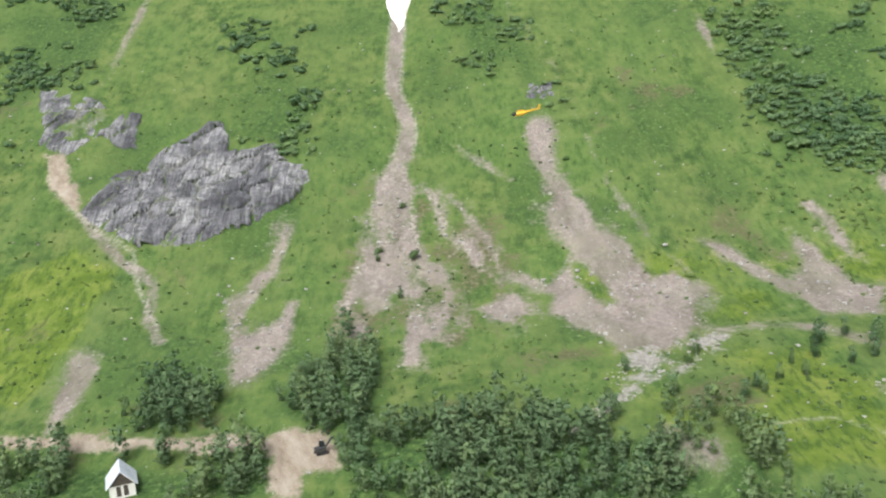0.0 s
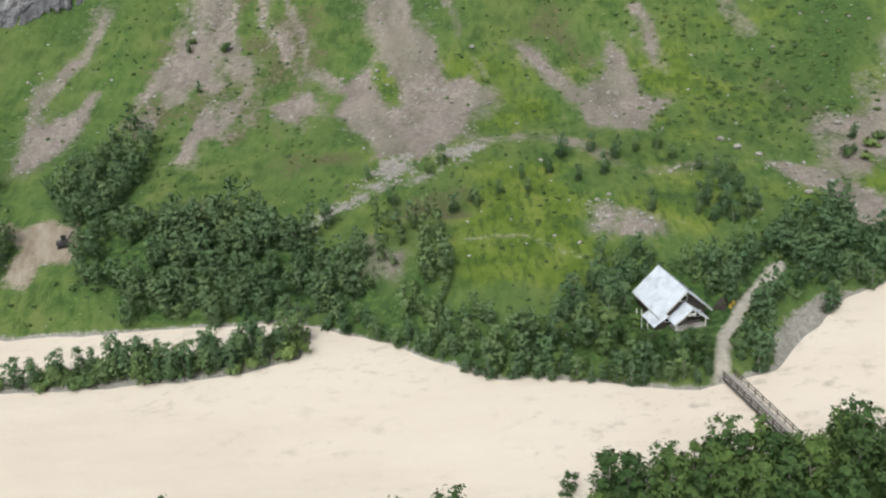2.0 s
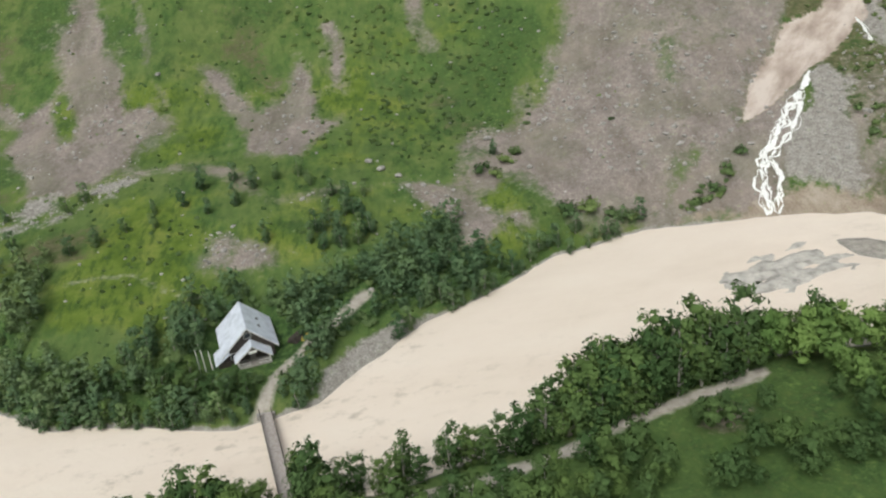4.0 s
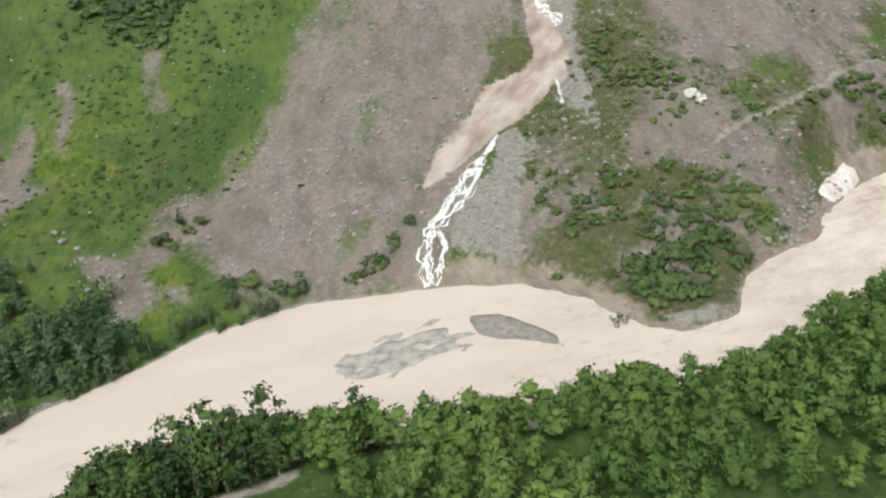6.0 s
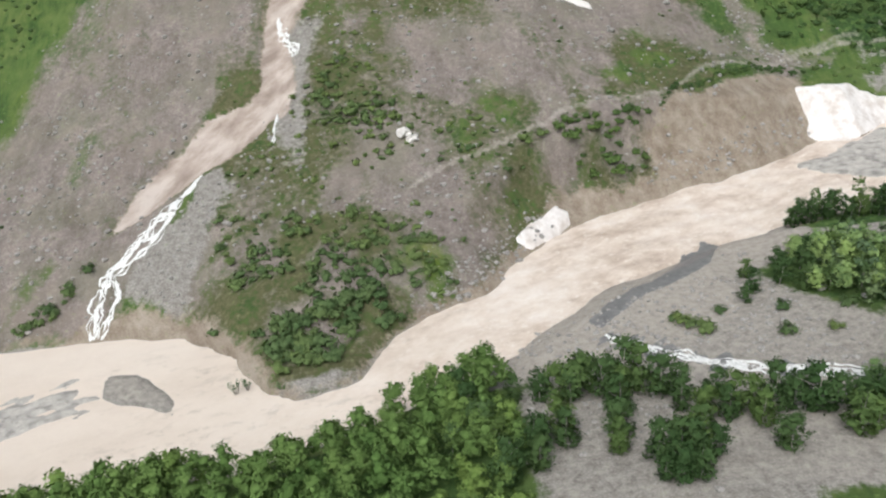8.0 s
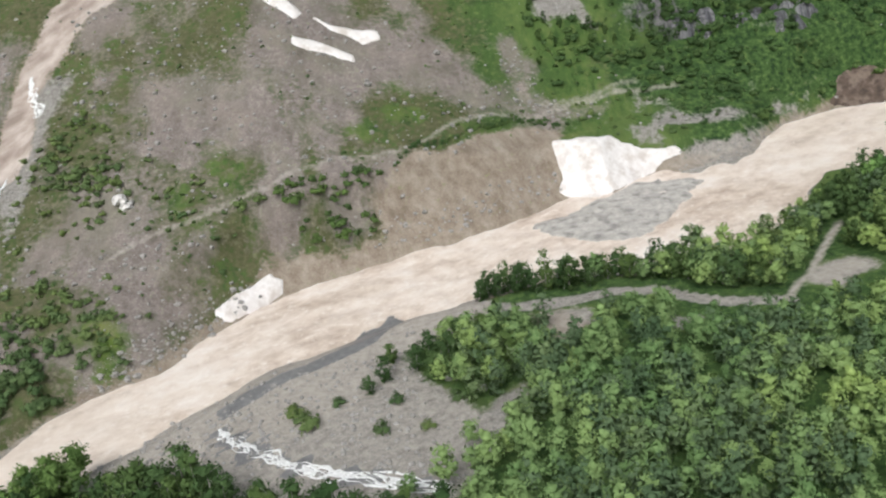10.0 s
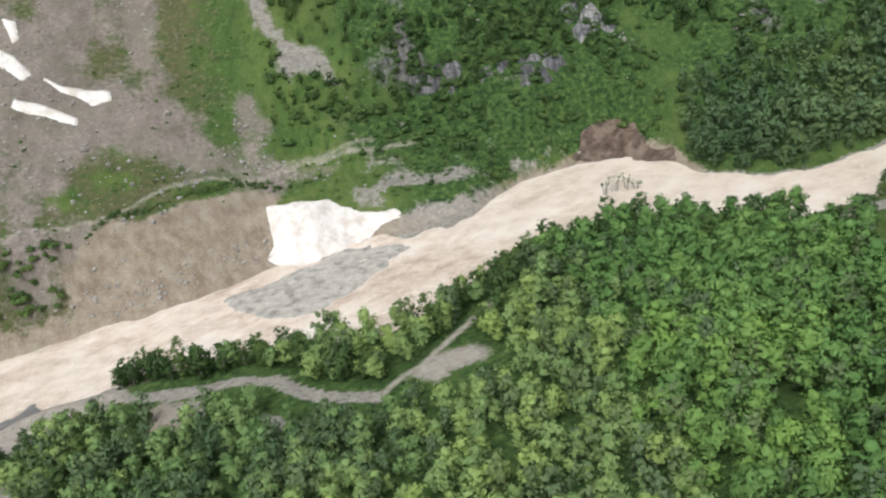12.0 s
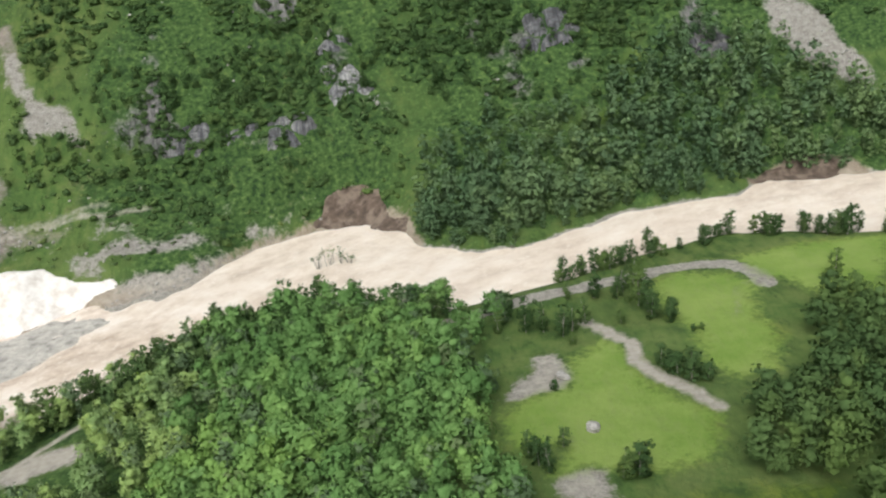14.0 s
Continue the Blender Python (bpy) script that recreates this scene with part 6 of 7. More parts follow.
grow_wood("bank_alders", [BANK_STRIP + [(x, y - 8) for x, y in BANK_STRIP[::-1]]], 3.0, (0.95, 1.4), FINE_ALDER, LEAF_ALDER, "tall bright green alders lining the near bank", "woods", 0.3, -0.6, 0, 0.5, 9)
grow_wood("mixed_wood", [WOOD_WEST], 3.3, (0.5, 1.05), WOOD_ALDER, LEAF_MIXED, "grey-green mixed wood on the near slope", "woods", 1.0, -0.34, 0, 7.0, 9)
grow_wood("alder_wood", [WOOD_CENTRE], 3.2, (0.7, 1.25), WOOD_ALDER, LEAF_LIME, "dense lime green alder wood above the river bend", "woods", 1.0, -0.5, 0, 6.0, 9)
grow_wood("birch_wood_mixed", [NEAR_WOOD_EAST], 6.5, (0.75, 1.1), WOOD_BIRCH, LEAF_HAZY, "greyish birches scattered through the alder wood", "woods", 1.0, -0.2)
grow_wood("birch_wood_end", [NEAR_WOOD_END], 3.9, (0.7, 1.3), WOOD_ALDER, LEAF_DEEP, "dark green birch wood beside the meadow", "woods")
grow_wood("alder_wood_low", [NEAR_LOW], 3.1, (0.5, 1.1), FINE_ALDER, LEAF_DEEP, "green alder thicket below the track", "woods", 0.5, -0.27, 0, 1.5, 9)
grow_wood("birch_wood_left", [FOREST_LEFT, BELT_LEFT, CLUMP_A, CLUMP_B], 3.0, (0.55, 1.15), WOOD_BIRCH, LEAF_HAZY, "grey-green birch wood along the far bank", "woods", 0.5, -0.38, 0, 3.0)
grow_wood("birch_wood_belt", [BELT], 3.0, (0.5, 1.05), WOOD_BIRCH, LEAF_HAZY, "scattered green birches at the foot of the slope", "woods", 0.5, -0.22, 0, 3.0)
grow_wood("birch_wood_foot", [[(22, 165), (38, 170), (52, 170), (56, 160), (54, 147), (29, 152)]], 3.6, (0.45, 0.95), WOOD_BIRCH, LEAF_HAZY, "loose grey-green birches below the rubble", "woods", 0.5, -0.25, 0, 3.0, 8)
grow_wood("birch_wood_cabin", [FOREST_HOUSE, SPIT], 2.6, (0.5, 1.0), WOOD_BIRCH, LEAF_BIRCH, "green birch wood round the cabin", "woods", 0.3, -0.5, 0, 2.0)
grow_wood("birch_wood_bend", [BEND_WOOD], 2.9, (0.55, 1.0), WOOD_BIRCH, LEAF_DEEP, "dark green birches along the river bend", "woods", 0.8, -0.6, 0, 2.0)
grow_wood("birch_wood_slope", [SLOPE_BIRCH], 3.4, (0.6, 1.0), WOOD_BIRCH, LEAF_HAZY, "greyish green birches among the alders", "woods", 0.8, -0.2, 0, 4.0)
grow_wood("birch_wood_east", [FOREST_EAST], 3.7, (0.75, 1.4), WOOD_BIRCH, LEAF_BIRCH, "dark green birch wood at the foot of the cliffs", "woods", 0.5, -0.6)
EAST_EDGE = [(x, along(BANK_FAR, x) + 0.8) for x in range(476, 572, 6)]
grow_wood("birch_wood_edge", [EAST_EDGE + [(x, y + 8) for x, y in EAST_EDGE[::-1]]], 3.0, (0.5, 1.0), WOOD_BIRCH, LEAF_BIRCH, "green birches leaning over the flooded bank", "woods", 0.3, -0.5, 0, 1.5, 9)
grow_wood("upper_scrub", [SCRUB_UPPER, SCRUB_MID, SCRUB_CRAG, SCRUB_LEFT], 2.7, (0.7, 2.9), LOW_SCRUB, LEAF_BIRCH, "grey-green willow scrub on the high slope", "scrub", 1, -0.06, 1, 9.0, 16)
grow_wood("east_scrub", [SCRUB_EAST, GREEN_EAST, EAST_TOP], 2.9, (0.7, 2.5), LOW_SCRUB, LEAF_DEEP, "dark green scrub on the rocky slope", "scrub", 1, -0.1, 2, 5.0, 12)
grow_wood("birch_scrub", [SCRUB_EAST, EAST_TOP], 5.0, (0.35, 0.75), WOOD_BIRCH, LEAF_DEEP, "low dark birches among rocks and scrub", "woods", 1, -0.1, 5, 5.0, 20)
grow_wood("lobe_scrub", [LOBE, SCRUB_CHUTE], 2.1, (0.6, 2.1), LOW_SCRUB, LEAF_SHRUB, "green scrub in clumps on stony ground", "scrub", 1.5, 0.0, 0, 6.0, 6)
grow_wood("dark_scrub", [DARK_SCRUB], 2.0, (1.0, 2.6), LOW_SCRUB, LEAF_DEEP, "dense dark green bushes beside the cut bank", "scrub", 1.0, -0.4, 0, 2.0, 6)
grow_wood("sparse_scrub", [LOBE_UP], 3.6, (0.5, 1.5), LOW_SCRUB, LEAF_SHRUB, "sparse green bushes on the stony slope", "scrub", 1.5, 0.0, 0, 6.0)
grow_wood("tussocks", [GRASS_EAST, RUBBLE_EAST], 3.2, (0.4, 1.2), LOW_SCRUB, LEAF_SHRUB, "dark green tussocks on the steep grass", "scrub", 1.5, -0.15, 6, 6.0)
grow_wood("chute_scrub", [CHUTE_SCRUB], 1.8, (0.8, 1.7), LOW_SCRUB, LEAF_SHRUB, "green bushes along the foot of the scree", "scrub", 0.6, -0.4, 0, 1.0, 5)
grow_wood("turf_edge", [TURF_EDGE + [(px + 1.0, py + 2.4) for px, py in TURF_EDGE[::-1]]], 1.1, (0.5, 1.0), LOW_SCRUB, LEAF_DEEP, "dark ragged turf hanging over the cut bank", "scrub", 0.6, -0.7, 0, 0.5, 5)
grow_wood("bank_scrub", [LOBE_FOOT], 2.2, (1.2, 2.8), LOW_SCRUB, LEAF_SHRUB, "dense dark green bushes on the bank's foot", "scrub", 0.8, -0.2, 0, 3.0, 6)
grow_wood("yard_scrub", [FOREST_HOUSE], 2.6, (0.7, 1.6), LOW_SCRUB, LEAF_SHRUB, "green undergrowth beneath the birches", "scrub", 0.8, -0.4, 0, 3.0)
OPEN_SLOPE = [(-170, 165), (-170, 360), (160, 360), (180, 250), (190, 168), (140, 152), (60, 135)]
EAST_SLOPE = [(225, 165), (235, 300), (470, 300), (470, 240), (400, 222), (340, 205), (290, 180)]
grow_wood("tufts", [OPEN_SLOPE, EAST_SLOPE], 3.4, (0.4, 1.3), TUFTS, LEAF_SHRUB, "dark tufts of heath on the slope", "tufts", 1.5, -0.02, 4)


# ---- stones ----
def stone_field(name, polys, spacing, sizes, mat, label, seed):
    shapes = []
    for _ in range(5):
        bm = stone_shape(rng, 0.25)
        bm.verts.ensure_lookup_table()
        shapes.append((np.array([v.co[:] for v in bm.verts]), np.array([[v.index for v in f.verts] for f in bm.faces])))
        bm.free()
    xs, ys = [], []
    for poly in polys:
        px, py = scatter(rng, poly, spacing)
        xs.append(px), ys.append(py)
    px, py = np.concatenate(xs), np.concatenate(ys)
    ok = rough(px, py, 12, 300 + seed, 3) > -0.2
    px, py = px[ok], py[ok]
    pz = land(px, py)
    vs, fs, base = [], [], 0
    size = sizes[0] + (sizes[1] - sizes[0]) * rng.uniform(0, 1, len(px)) ** 4
    for i in range(len(px)):
        v, f = shapes[i % 5]
        ang = rng.uniform(0, 6.28)
        s, c = math.sin(ang), math.cos(ang)
        w = v * size[i]
        vs.append(np.stack((w[:, 0] * c - w[:, 1] * s + px[i], w[:, 0] * s + w[:, 1] * c + py[i], w[:, 2] + pz[i] + 0.1 * size[i]), 1))
        fs.append(f + base)
        base += len(v)
    ob = mesh_part(name, np.concatenate(vs), np.concatenate(fs), mat, None, False)
    return tagged(ob, label, "stones", kind="stuff")


stone_field("scree_stones", BROWN_SCREE, 2.3, (0.10, 0.8), STONE, "loose grey stones strewn over the scree", 1)
stone_field("gravel_stones", [GRAVEL_FAN, GRAVEL_WEST, GRAVEL_PLAIN, GRAVEL_PLAIN_UP, MORAINE, MORAINE_A, MORAINE_B, SCREE_K, SCREE_J_LOW, BAR_MID, BAR_FAR], 1.5, (0.10, 0.7), STONE, "pale grey river stones on gravel", 2)
stone_field("moraine_rubble", [MORAINE, MORAINE_B, [(123, 187), (133, 184), (139, 174), (136, 170), (128, 177)], [(98, 180), (112, 188), (123, 187), (121, 182), (108, 180)]], 1.7, (0.15, 0.8), RUBBLE, "pale blocks of rubble in the grass", 5)
stone_field("bank_stones", [[(266, 153), (281, 160), (292, 174), (300, 182), (296, 184), (284, 172), (270, 160)]], 1.0, (0.2, 0.9), STONE, "jumbled grey blocks along the river's edge", 3)
stone_field("scarp_stones", [[(323, 193), (345, 198), (364, 205), (372, 210), (372, 214), (362, 210), (343, 203), (322, 198)]], 1.0, (0.12, 0.7), STONE, "grey stones fallen to the foot of the cut bank", 6)
stone_field("slope_stones", [OPEN_SLOPE, EAST_SLOPE], 6.5, (0.1, 0.6), STONE, "pale stones scattered in the grass", 4)


def boulder(x, y, size, mat, label, sink=0.25, sharp=0.16):
    bm = stone_shape(rng, sharp, 2)
    for v in bm.verts:
        v.co = v.co * size + Vector((0, 0, size * (0.7 - sink)))
    ob = part("boulder", bm, mat)
    ob.location, ob.rotation_euler = (x, y, at_ground(x, y)), (0, 0, rng.uniform(0, 6.28))
    return tagged(ob, label, "boulder", "boulders")


boulder(269.3, 198.9, 1.9, PALE_STONE, "big pale boulder on the scrubby slope", 0.3, 0.42)
boulder(270.9, 197.2, 1.2, PALE_STONE, "pale broken block against a larger boulder", 0.3, 0.45)
boulder(271.8, 198.4, 0.8, STONE, "grey boulder beside a pale one")
for px, py, size in ((147, 203, 1.0), (155, 187, 0.7), (118, 197, 0.9), (121, 193, 1.1), (125, 190, 0.8), (60, 243, 0.8), (137, 178, 0.9), (131, 174, 0.8), (-99, 268, 0.7), (296, 178, 0.9), (290, 171, 0.8),
                     (326, 233, 0.8), (345, 246, 0.9), (470, 258, 0.9), (500, 254, 1.0), (503, 257, 0.8), (337, 136, 0.8), (342, 131, 0.7), (498, 124, 1.0), (497, 141, 1.1), (519, 112, 1.2)):
    boulder(px, py, size, STONE, "grey boulder lying on the slope")

# ---- snow, falls and the side stream ----
def draped(name, poly, thick, mat, step=0.6, soft=1.2, warp=1.2, broken=0.0, sunk=0.35, cell=6, stretch=1.0):
    """A thick sheet that lies over the ground within an outline, thinning to its edge."""
    px, py = [p[0] for p in poly], [p[1] for p in poly]
    gx, gy = np.arange(min(px) - 4, max(px) + 4, step), np.arange(min(py) - 4, max(py) + 4, step)
    x, y = [g.ravel() for g in np.meshgrid(gx, gy)]
    k = inside(poly, x, y, soft, warp)
    z = np.maximum(land(x, y), level(x)) + np.where(k > 0, thick * (np.sqrt(k) - sunk + broken * rough((x * 0.8 + y * 0.3) * stretch, y - x * 0.3, cell, 402, 4)) * (1 + 0.35 * rough(x, y, 4, 400, 3)), -0.6)
    i = (np.arange(len(gy) - 1)[:, None] * len(gx) + np.arange(len(gx) - 1)[None, :]).ravel()
    f = np.stack((i, i + 1, i + len(gx) + 1, i + len(gx)), 1)
    f = f[(k[f] > 0).any(1)]
    used = np.unique(f)
    back = np.zeros(len(x), int)
    back[used] = np.arange(len(used))
    return mesh_part(name, np.stack((x, y, z), 1)[used], back[f], mat)


def rock_mass(poly, size, thick, label, keep=1.0, lean=0.45, step=0.6):
    """A rock face of separate slabs with open cracks between, each slab at a depth and tilt of its own."""
    ob = tagged(new("rock_face"), label, "rock", "rock faces")
    px, py = [p[0] for p in poly], [p[1] for p in poly]
    gx, gy = np.arange(min(px) - 3, max(px) + 3, step), np.arange(min(py) - 3, max(py) + 3, step)
    x, y = [g.ravel() for g in np.meshgrid(gx, gy)]
    k = inside(poly, x, y, 1.2, 2.5)
    base = land(x, y) + 0.35 * rough(x * 1.6, y * 0.5, 3, 460, 3)
    cx, cy = scatter(rng, poly, size, 0.48, 1.0)
    wx, wy = x + 0.22 * size * rough(x, y, size * 0.5, 450, 3), y + 0.22 * size * rough(x, y, size * 0.5, 452, 3)
    c, s = math.cos(lean), math.sin(lean)
    du, dv = wx[None] - cx[:, None], wy[None] - cy[:, None]
    d = np.hypot(du * c + dv * s, 1.7 * (dv * c - du * s))
    best = np.sort(d, 0)
    i = (np.arange(len(gy) - 1)[:, None] * len(gx) + np.arange(len(gx) - 1)[None, :]).ravel()
    quads = np.stack((i, i + 1, i + len(gx) + 1, i + len(gx)), 1)
    for n in range(len(cx)):
        if rng.uniform() > keep:
            continue
        rim = np.where(d[n] <= best[0], best[1] - d[n], best[0] - d[n]) / 2
        tilt = rng.normal(size=2) * 0.10
        top = thick * rng.uniform(0.15, 1.0) + (x - cx[n]) * tilt[0] + (y - cy[n]) * tilt[1]
        z = base + (np.maximum(top, 0.1) + 0.4) * np.clip(rim / 0.8, -1, 1) * np.sqrt(np.clip(k * 1.4, 0, 1)) - 0.4
        f = quads[(rim[quads] > -0.2).all(1) & (k[quads] > 0.02).all(1)]
        if len(f) < 6:
            continue
        used = np.unique(f)
        back = np.zeros(len(x), int)
        back[used] = np.arange(len(used))
        mesh_part("slab", np.stack((x, y, z), 1)[used], back[f], CRAG, ob)
    return ob


rock_mass(CRAG_OUTLINE, 8.0, 1.7, "streaked bluish grey crag standing out of the grass", 1.0, 0.8)
rock_mass(OUTCROP, 5.0, 1.2, "broken grey rocks scattered on the slope", 0.7)
rock_mass(NOTCH, 3.0, 1.0, "small dark rock at the head of the scree")
for poly, size, thick, keep, label in ((BAND_A, 3.0, 1.1, 0.6, "low dark cliff band overgrown with scrub"), (BAND_B, 4.0, 1.2, 0.7, "broken pale cliff on the wooded slope"), (BAND_C, 5.0, 1.5, 0.9, "pale grey cliff above the wood"),
                                       (BAND_D, 3.0, 0.9, 1.0, "pale rock slab above the wood")):
    rock_mass(poly, size, thick, label, keep, 0.1)
for poly, label in ((SCARP_EAST, "dark raw earth bank cut by the river"), (SCARP_END, "reddish raw earth bank above the flood")):
    tagged(draped("earth_bank", poly, 0.45, EARTH, 0.5, 1.2, 3.0, 0.9), label, "bank", "earth banks")
for poly, sunk, broken, cell, stretch, label in ((BAR_BRAID, 0.66, 1.5, 2.2, 0.4, "braided bank of pale rubble half under water"), (BAR_MID, 0.22, 0.7, 1.6, 0.6, "broken grey gravel bank washed by the rapids")):
    tagged(draped("gravel_bar", poly, 0.6, PALE_GRAVEL, 0.4, 1.6, 1.6, broken, sunk, cell, stretch), label, "gravel bar", "gravel bars")
for poly, thick, label in ((SNOW_BIG, 1.1, "thick old snow bank melting beside the river"), (SNOW_BANK, 0.55, "dirty slab of old snow at the water's edge"),
                           (SNOW_HIGH_A, 0.8, "thin old snow patch on scree"), (SNOW_HIGH_B, 0.8, "thin old snow patch on scree"), (SNOW_HIGH_C, 0.8, "thin old snow patch on scree"),
                           (SNOW_TOP, 1.2, "tongue of old snow in a steep gully"), (SNOW_WEST, 0.9, "old snow patch on scree")):
    high = poly[0][1] > 240
    tagged(draped("snow_patch", poly, thick, SNOW, 0.5, 0.6 if high else 0.9, 1.2 if high else 0.3 if poly is SNOW_BANK else 1.4, 0.0, -0.1 if poly is SNOW_BANK else 0.3), label, "snow", "snow patches")


def ribbon(line, width, lift, wiggle, phase, steps=130):
    """A winding strip of white water over the ground."""
    pts = np.array(line, float)
    t = np.linspace(0, len(pts) - 1, steps)
    x, y = np.interp(t, range(len(pts)), pts[:, 0]), np.interp(t, range(len(pts)), pts[:, 1])
    dx, dy = np.gradient(x), np.gradient(y)
    n = np.hypot(dx, dy) + 1e-9
    off = wiggle * (0.4 * np.sin(t * 2.3 + phase) + 1.3 * rough(t * 1.0, t * 0 + phase * 7, 0.55, 420, 4)) * np.clip(t, 0.2, 1)
    x, y = x - dy / n * off, y + dx / n * off
    w = width * np.clip(0.75 + 2.0 * rough(t, t * 0 + phase * 3, 0.3, 430, 3), 0.1, 2.6) * 0.5
    rows = []
    for k in (-1, -0.4, 0.4, 1):
        rx, ry = x - dy / n * w * k, y + dx / n * w * k
        rows.append(np.stack((rx, ry, np.maximum(land(rx, ry), level(rx)) + lift * (1 if abs(k) < 0.5 else -0.6) + 0.1 * rough(rx, ry, 1.2, 410, 2)), 1))
    v = np.concatenate(rows)
    i = (np.arange(3)[:, None] * steps + np.arange(steps - 1)[None, :]).ravel()
    return v, np.stack((i, i + 1, i + steps + 1, i + steps), 1)


def torrent(name, line, strands, width, lift, wiggle, label, category):
    ob = tagged(new(name), label, category)
    for k in range(strands):
        v, f = ribbon(line, width * (1.2 if k == 0 else 0.7), lift, wiggle * (0.3 if k == 0 else 1.0), k * 2.1)
        mesh_part("strand", v, f, FOAM, ob)
    if name == "side_stream":
        v, f = ribbon(line, 4.2, 0.05, 0.2, 0.5)
        mesh_part("water", v, f, STREAM, ob)
    return ob


torrent("waterfall", FALL, 5, 0.8, 0.16, 1.5, "white stream tumbling in braids down gravel", "waterfall")
torrent("waterfall", FALL_SIDE, 3, 0.6, 0.16, 1.2, "thin white side arm of the falling stream", "waterfall")
torrent("waterfall", FALL_LOW, 3, 0.4, 0.16, 0.6, "thin white trickle on the mud chute", "waterfall")
torrent("waterfall", FALL_TOP, 5, 0.7, 0.16, 1.6, "short white fall at the head of a chute", "waterfall")
tagged(draped("side_channel", CHANNEL, 0.22, STREAM, 0.6, 1.2, 1.2), "shallow dark grey water channel between gravel banks", "stream")
torrent("side_stream", SIDE_STREAM, 9, 0.75, 0.12, 1.6, "shallow white side stream over gravel", "stream")


# ---- cabin ----
def cabin():
    """A gabled cabin with a pale sheet roof: u runs along the ridge to the front gable, v across, z up."""
    home = tagged(new("cabin"), "dark timber cabin with a pale blue sheet-metal gable roof", "house")
    home.matrix_world = Matrix.Translation((95.9, 139.6, -10.5)) @ Matrix.Rotation(math.atan2(-10.6, 3.1), 4, "Z")
    ridge, eave, half, back, front = 6.9, 2.3, 5.0, -5.6, 5.4
    wall_v = half - 0.7

    def roof_z(v):
        return ridge - (ridge - eave) * abs(v) / half

    bm = bmesh.new()
    profile = [(-wall_v, 0), (wall_v, 0), (wall_v, roof_z(wall_v) - 0.2), (0, ridge - 0.25), (-wall_v, roof_z(wall_v) - 0.2)]
    ends = [[bm.verts.new((u, v, z)) for v, z in profile] for u in (back + 0.5, front - 1.1)]
    bm.faces.new(ends[0]), bm.faces.new(ends[1][::-1])
    for i in range(5):
        bm.faces.new((ends[0][i - 1], ends[1][i - 1], ends[1][i], ends[0][i]))
    bmesh.ops.recalc_face_normals(bm, faces=bm.faces)
    body = part("wall", bm, DARK_WOOD, home)
    for side in (-1, 1):
        bm = bmesh.new()
        corners = [(back, 0, ridge), (front, 0, ridge), (front, side * half, eave), (back, side * half, eave)]
        slab(bm, corners if side < 0 else corners[::-1], 0.14)
        roof = part("roof", bm, TIN, home, "pale blue sheet-metal roof slope")
        for k in range(18):
            u = back + 0.3 + k * (front - back - 0.5) / 17
            bm = bmesh.new()
            beam(bm, (u, side * 0.05, ridge + 0.02), (u, side * half * 0.995, eave + 0.04), 0.05, 0.06)
            part("seam", bm, TIN, roof)
        bm = bmesh.new()
        beam(bm, (front + 0.02, 0, ridge - 0.1), (front + 0.02, side * half, eave - 0.1), 0.07, 0.24)
        part("bargeboard", bm, WHITE_WOOD, home, "white painted bargeboard")
        bm = bmesh.new()
        beam(bm, (back, side * half, eave - 0.12), (front, side * half, eave - 0.12), 0.14, 0.14)
        part("gutter", bm, GREY_WOOD, home)
    bm = bmesh.new()
    beam(bm, (back, 0, ridge + 0.05), (front, 0, ridge + 0.05), 0.3, 0.1)
    part("ridge_cap", bm, TIN, home)
    # lower front gable over the porch
    p_ridge, p_eave, p_half, p_in, p_out = 4.1, 1.5, 3.3, front - 1.3, front + 1.6
    for side in (-1, 1):
        bm = bmesh.new()
        corners = [(p_in, 0.3, p_ridge), (p_out, 0.3, p_ridge), (p_out, 0.3 + side * p_half, p_eave), (p_in, 0.3 + side * p_half, p_eave)]
        slab(bm, corners if side < 0 else corners[::-1], 0.12)
        part("porch_roof", bm, TIN, home, "pale sheet-metal porch roof slope")
        bm = bmesh.new()
        beam(bm, (p_out + 0.03, 0.3, p_ridge - 0.1), (p_out + 0.03, 0.3 + side * p_half, p_eave - 0.1), 0.06, 0.2)
        part("bargeboard", bm, WHITE_WOOD, home, "white painted bargeboard")
        for u in (p_out - 0.25,):
            bm = bmesh.new()
            beam(bm, (u, 0.3 + side * (p_half - 0.5), 0), (u, 0.3 + side * (p_half - 0.5), p_eave + 0.3), 0.16)
            part("porch_post", bm, WHITE_WOOD, home)
        bm = bmesh.new()
        for z in (0.45, 0.95):
            beam(bm, (p_out - 0.25, 0.3 + side * (p_half - 0.5), z), (p_out - 0.25, 0.3 + side * 0.7, z), 0.07)
        part("railing", bm, WHITE_WOOD, home)
    bm = box(bmesh.new(), ((p_in + p_out) / 2, 0.3, 0.12), (p_out - p_in, p_half * 2 - 0.6, 0.24))
    part("porch_floor", bm, GREY_WOOD, home)
    # windows and door in the front gable, side windows
    for u, v, z, w, h in ((front - 1.08, -2.9, 1.5, 1.0, 1.1), (front - 1.08, 2.9, 1.5, 1.0, 1.1), (front - 1.08, 0.0, 5.0, 1.1, 0.9)):
        win = new("window")
        win.parent = home
        win.location = (u, v, z)
        part("pane", box(bmesh.new(), (0.02, 0, 0), (0.04, w, h)), GLASS, win)
        bm = bmesh.new()
        for s in (-1, 1):
            box(bm, (0.05, s * (w / 2 + 0.05), 0), (0.08, 0.1, h + 0.2))
            box(bm, (0.05, 0, s * (h / 2 + 0.05)), (0.08, w, 0.1))
        part("window_frame", bm, WHITE_WOOD, win)
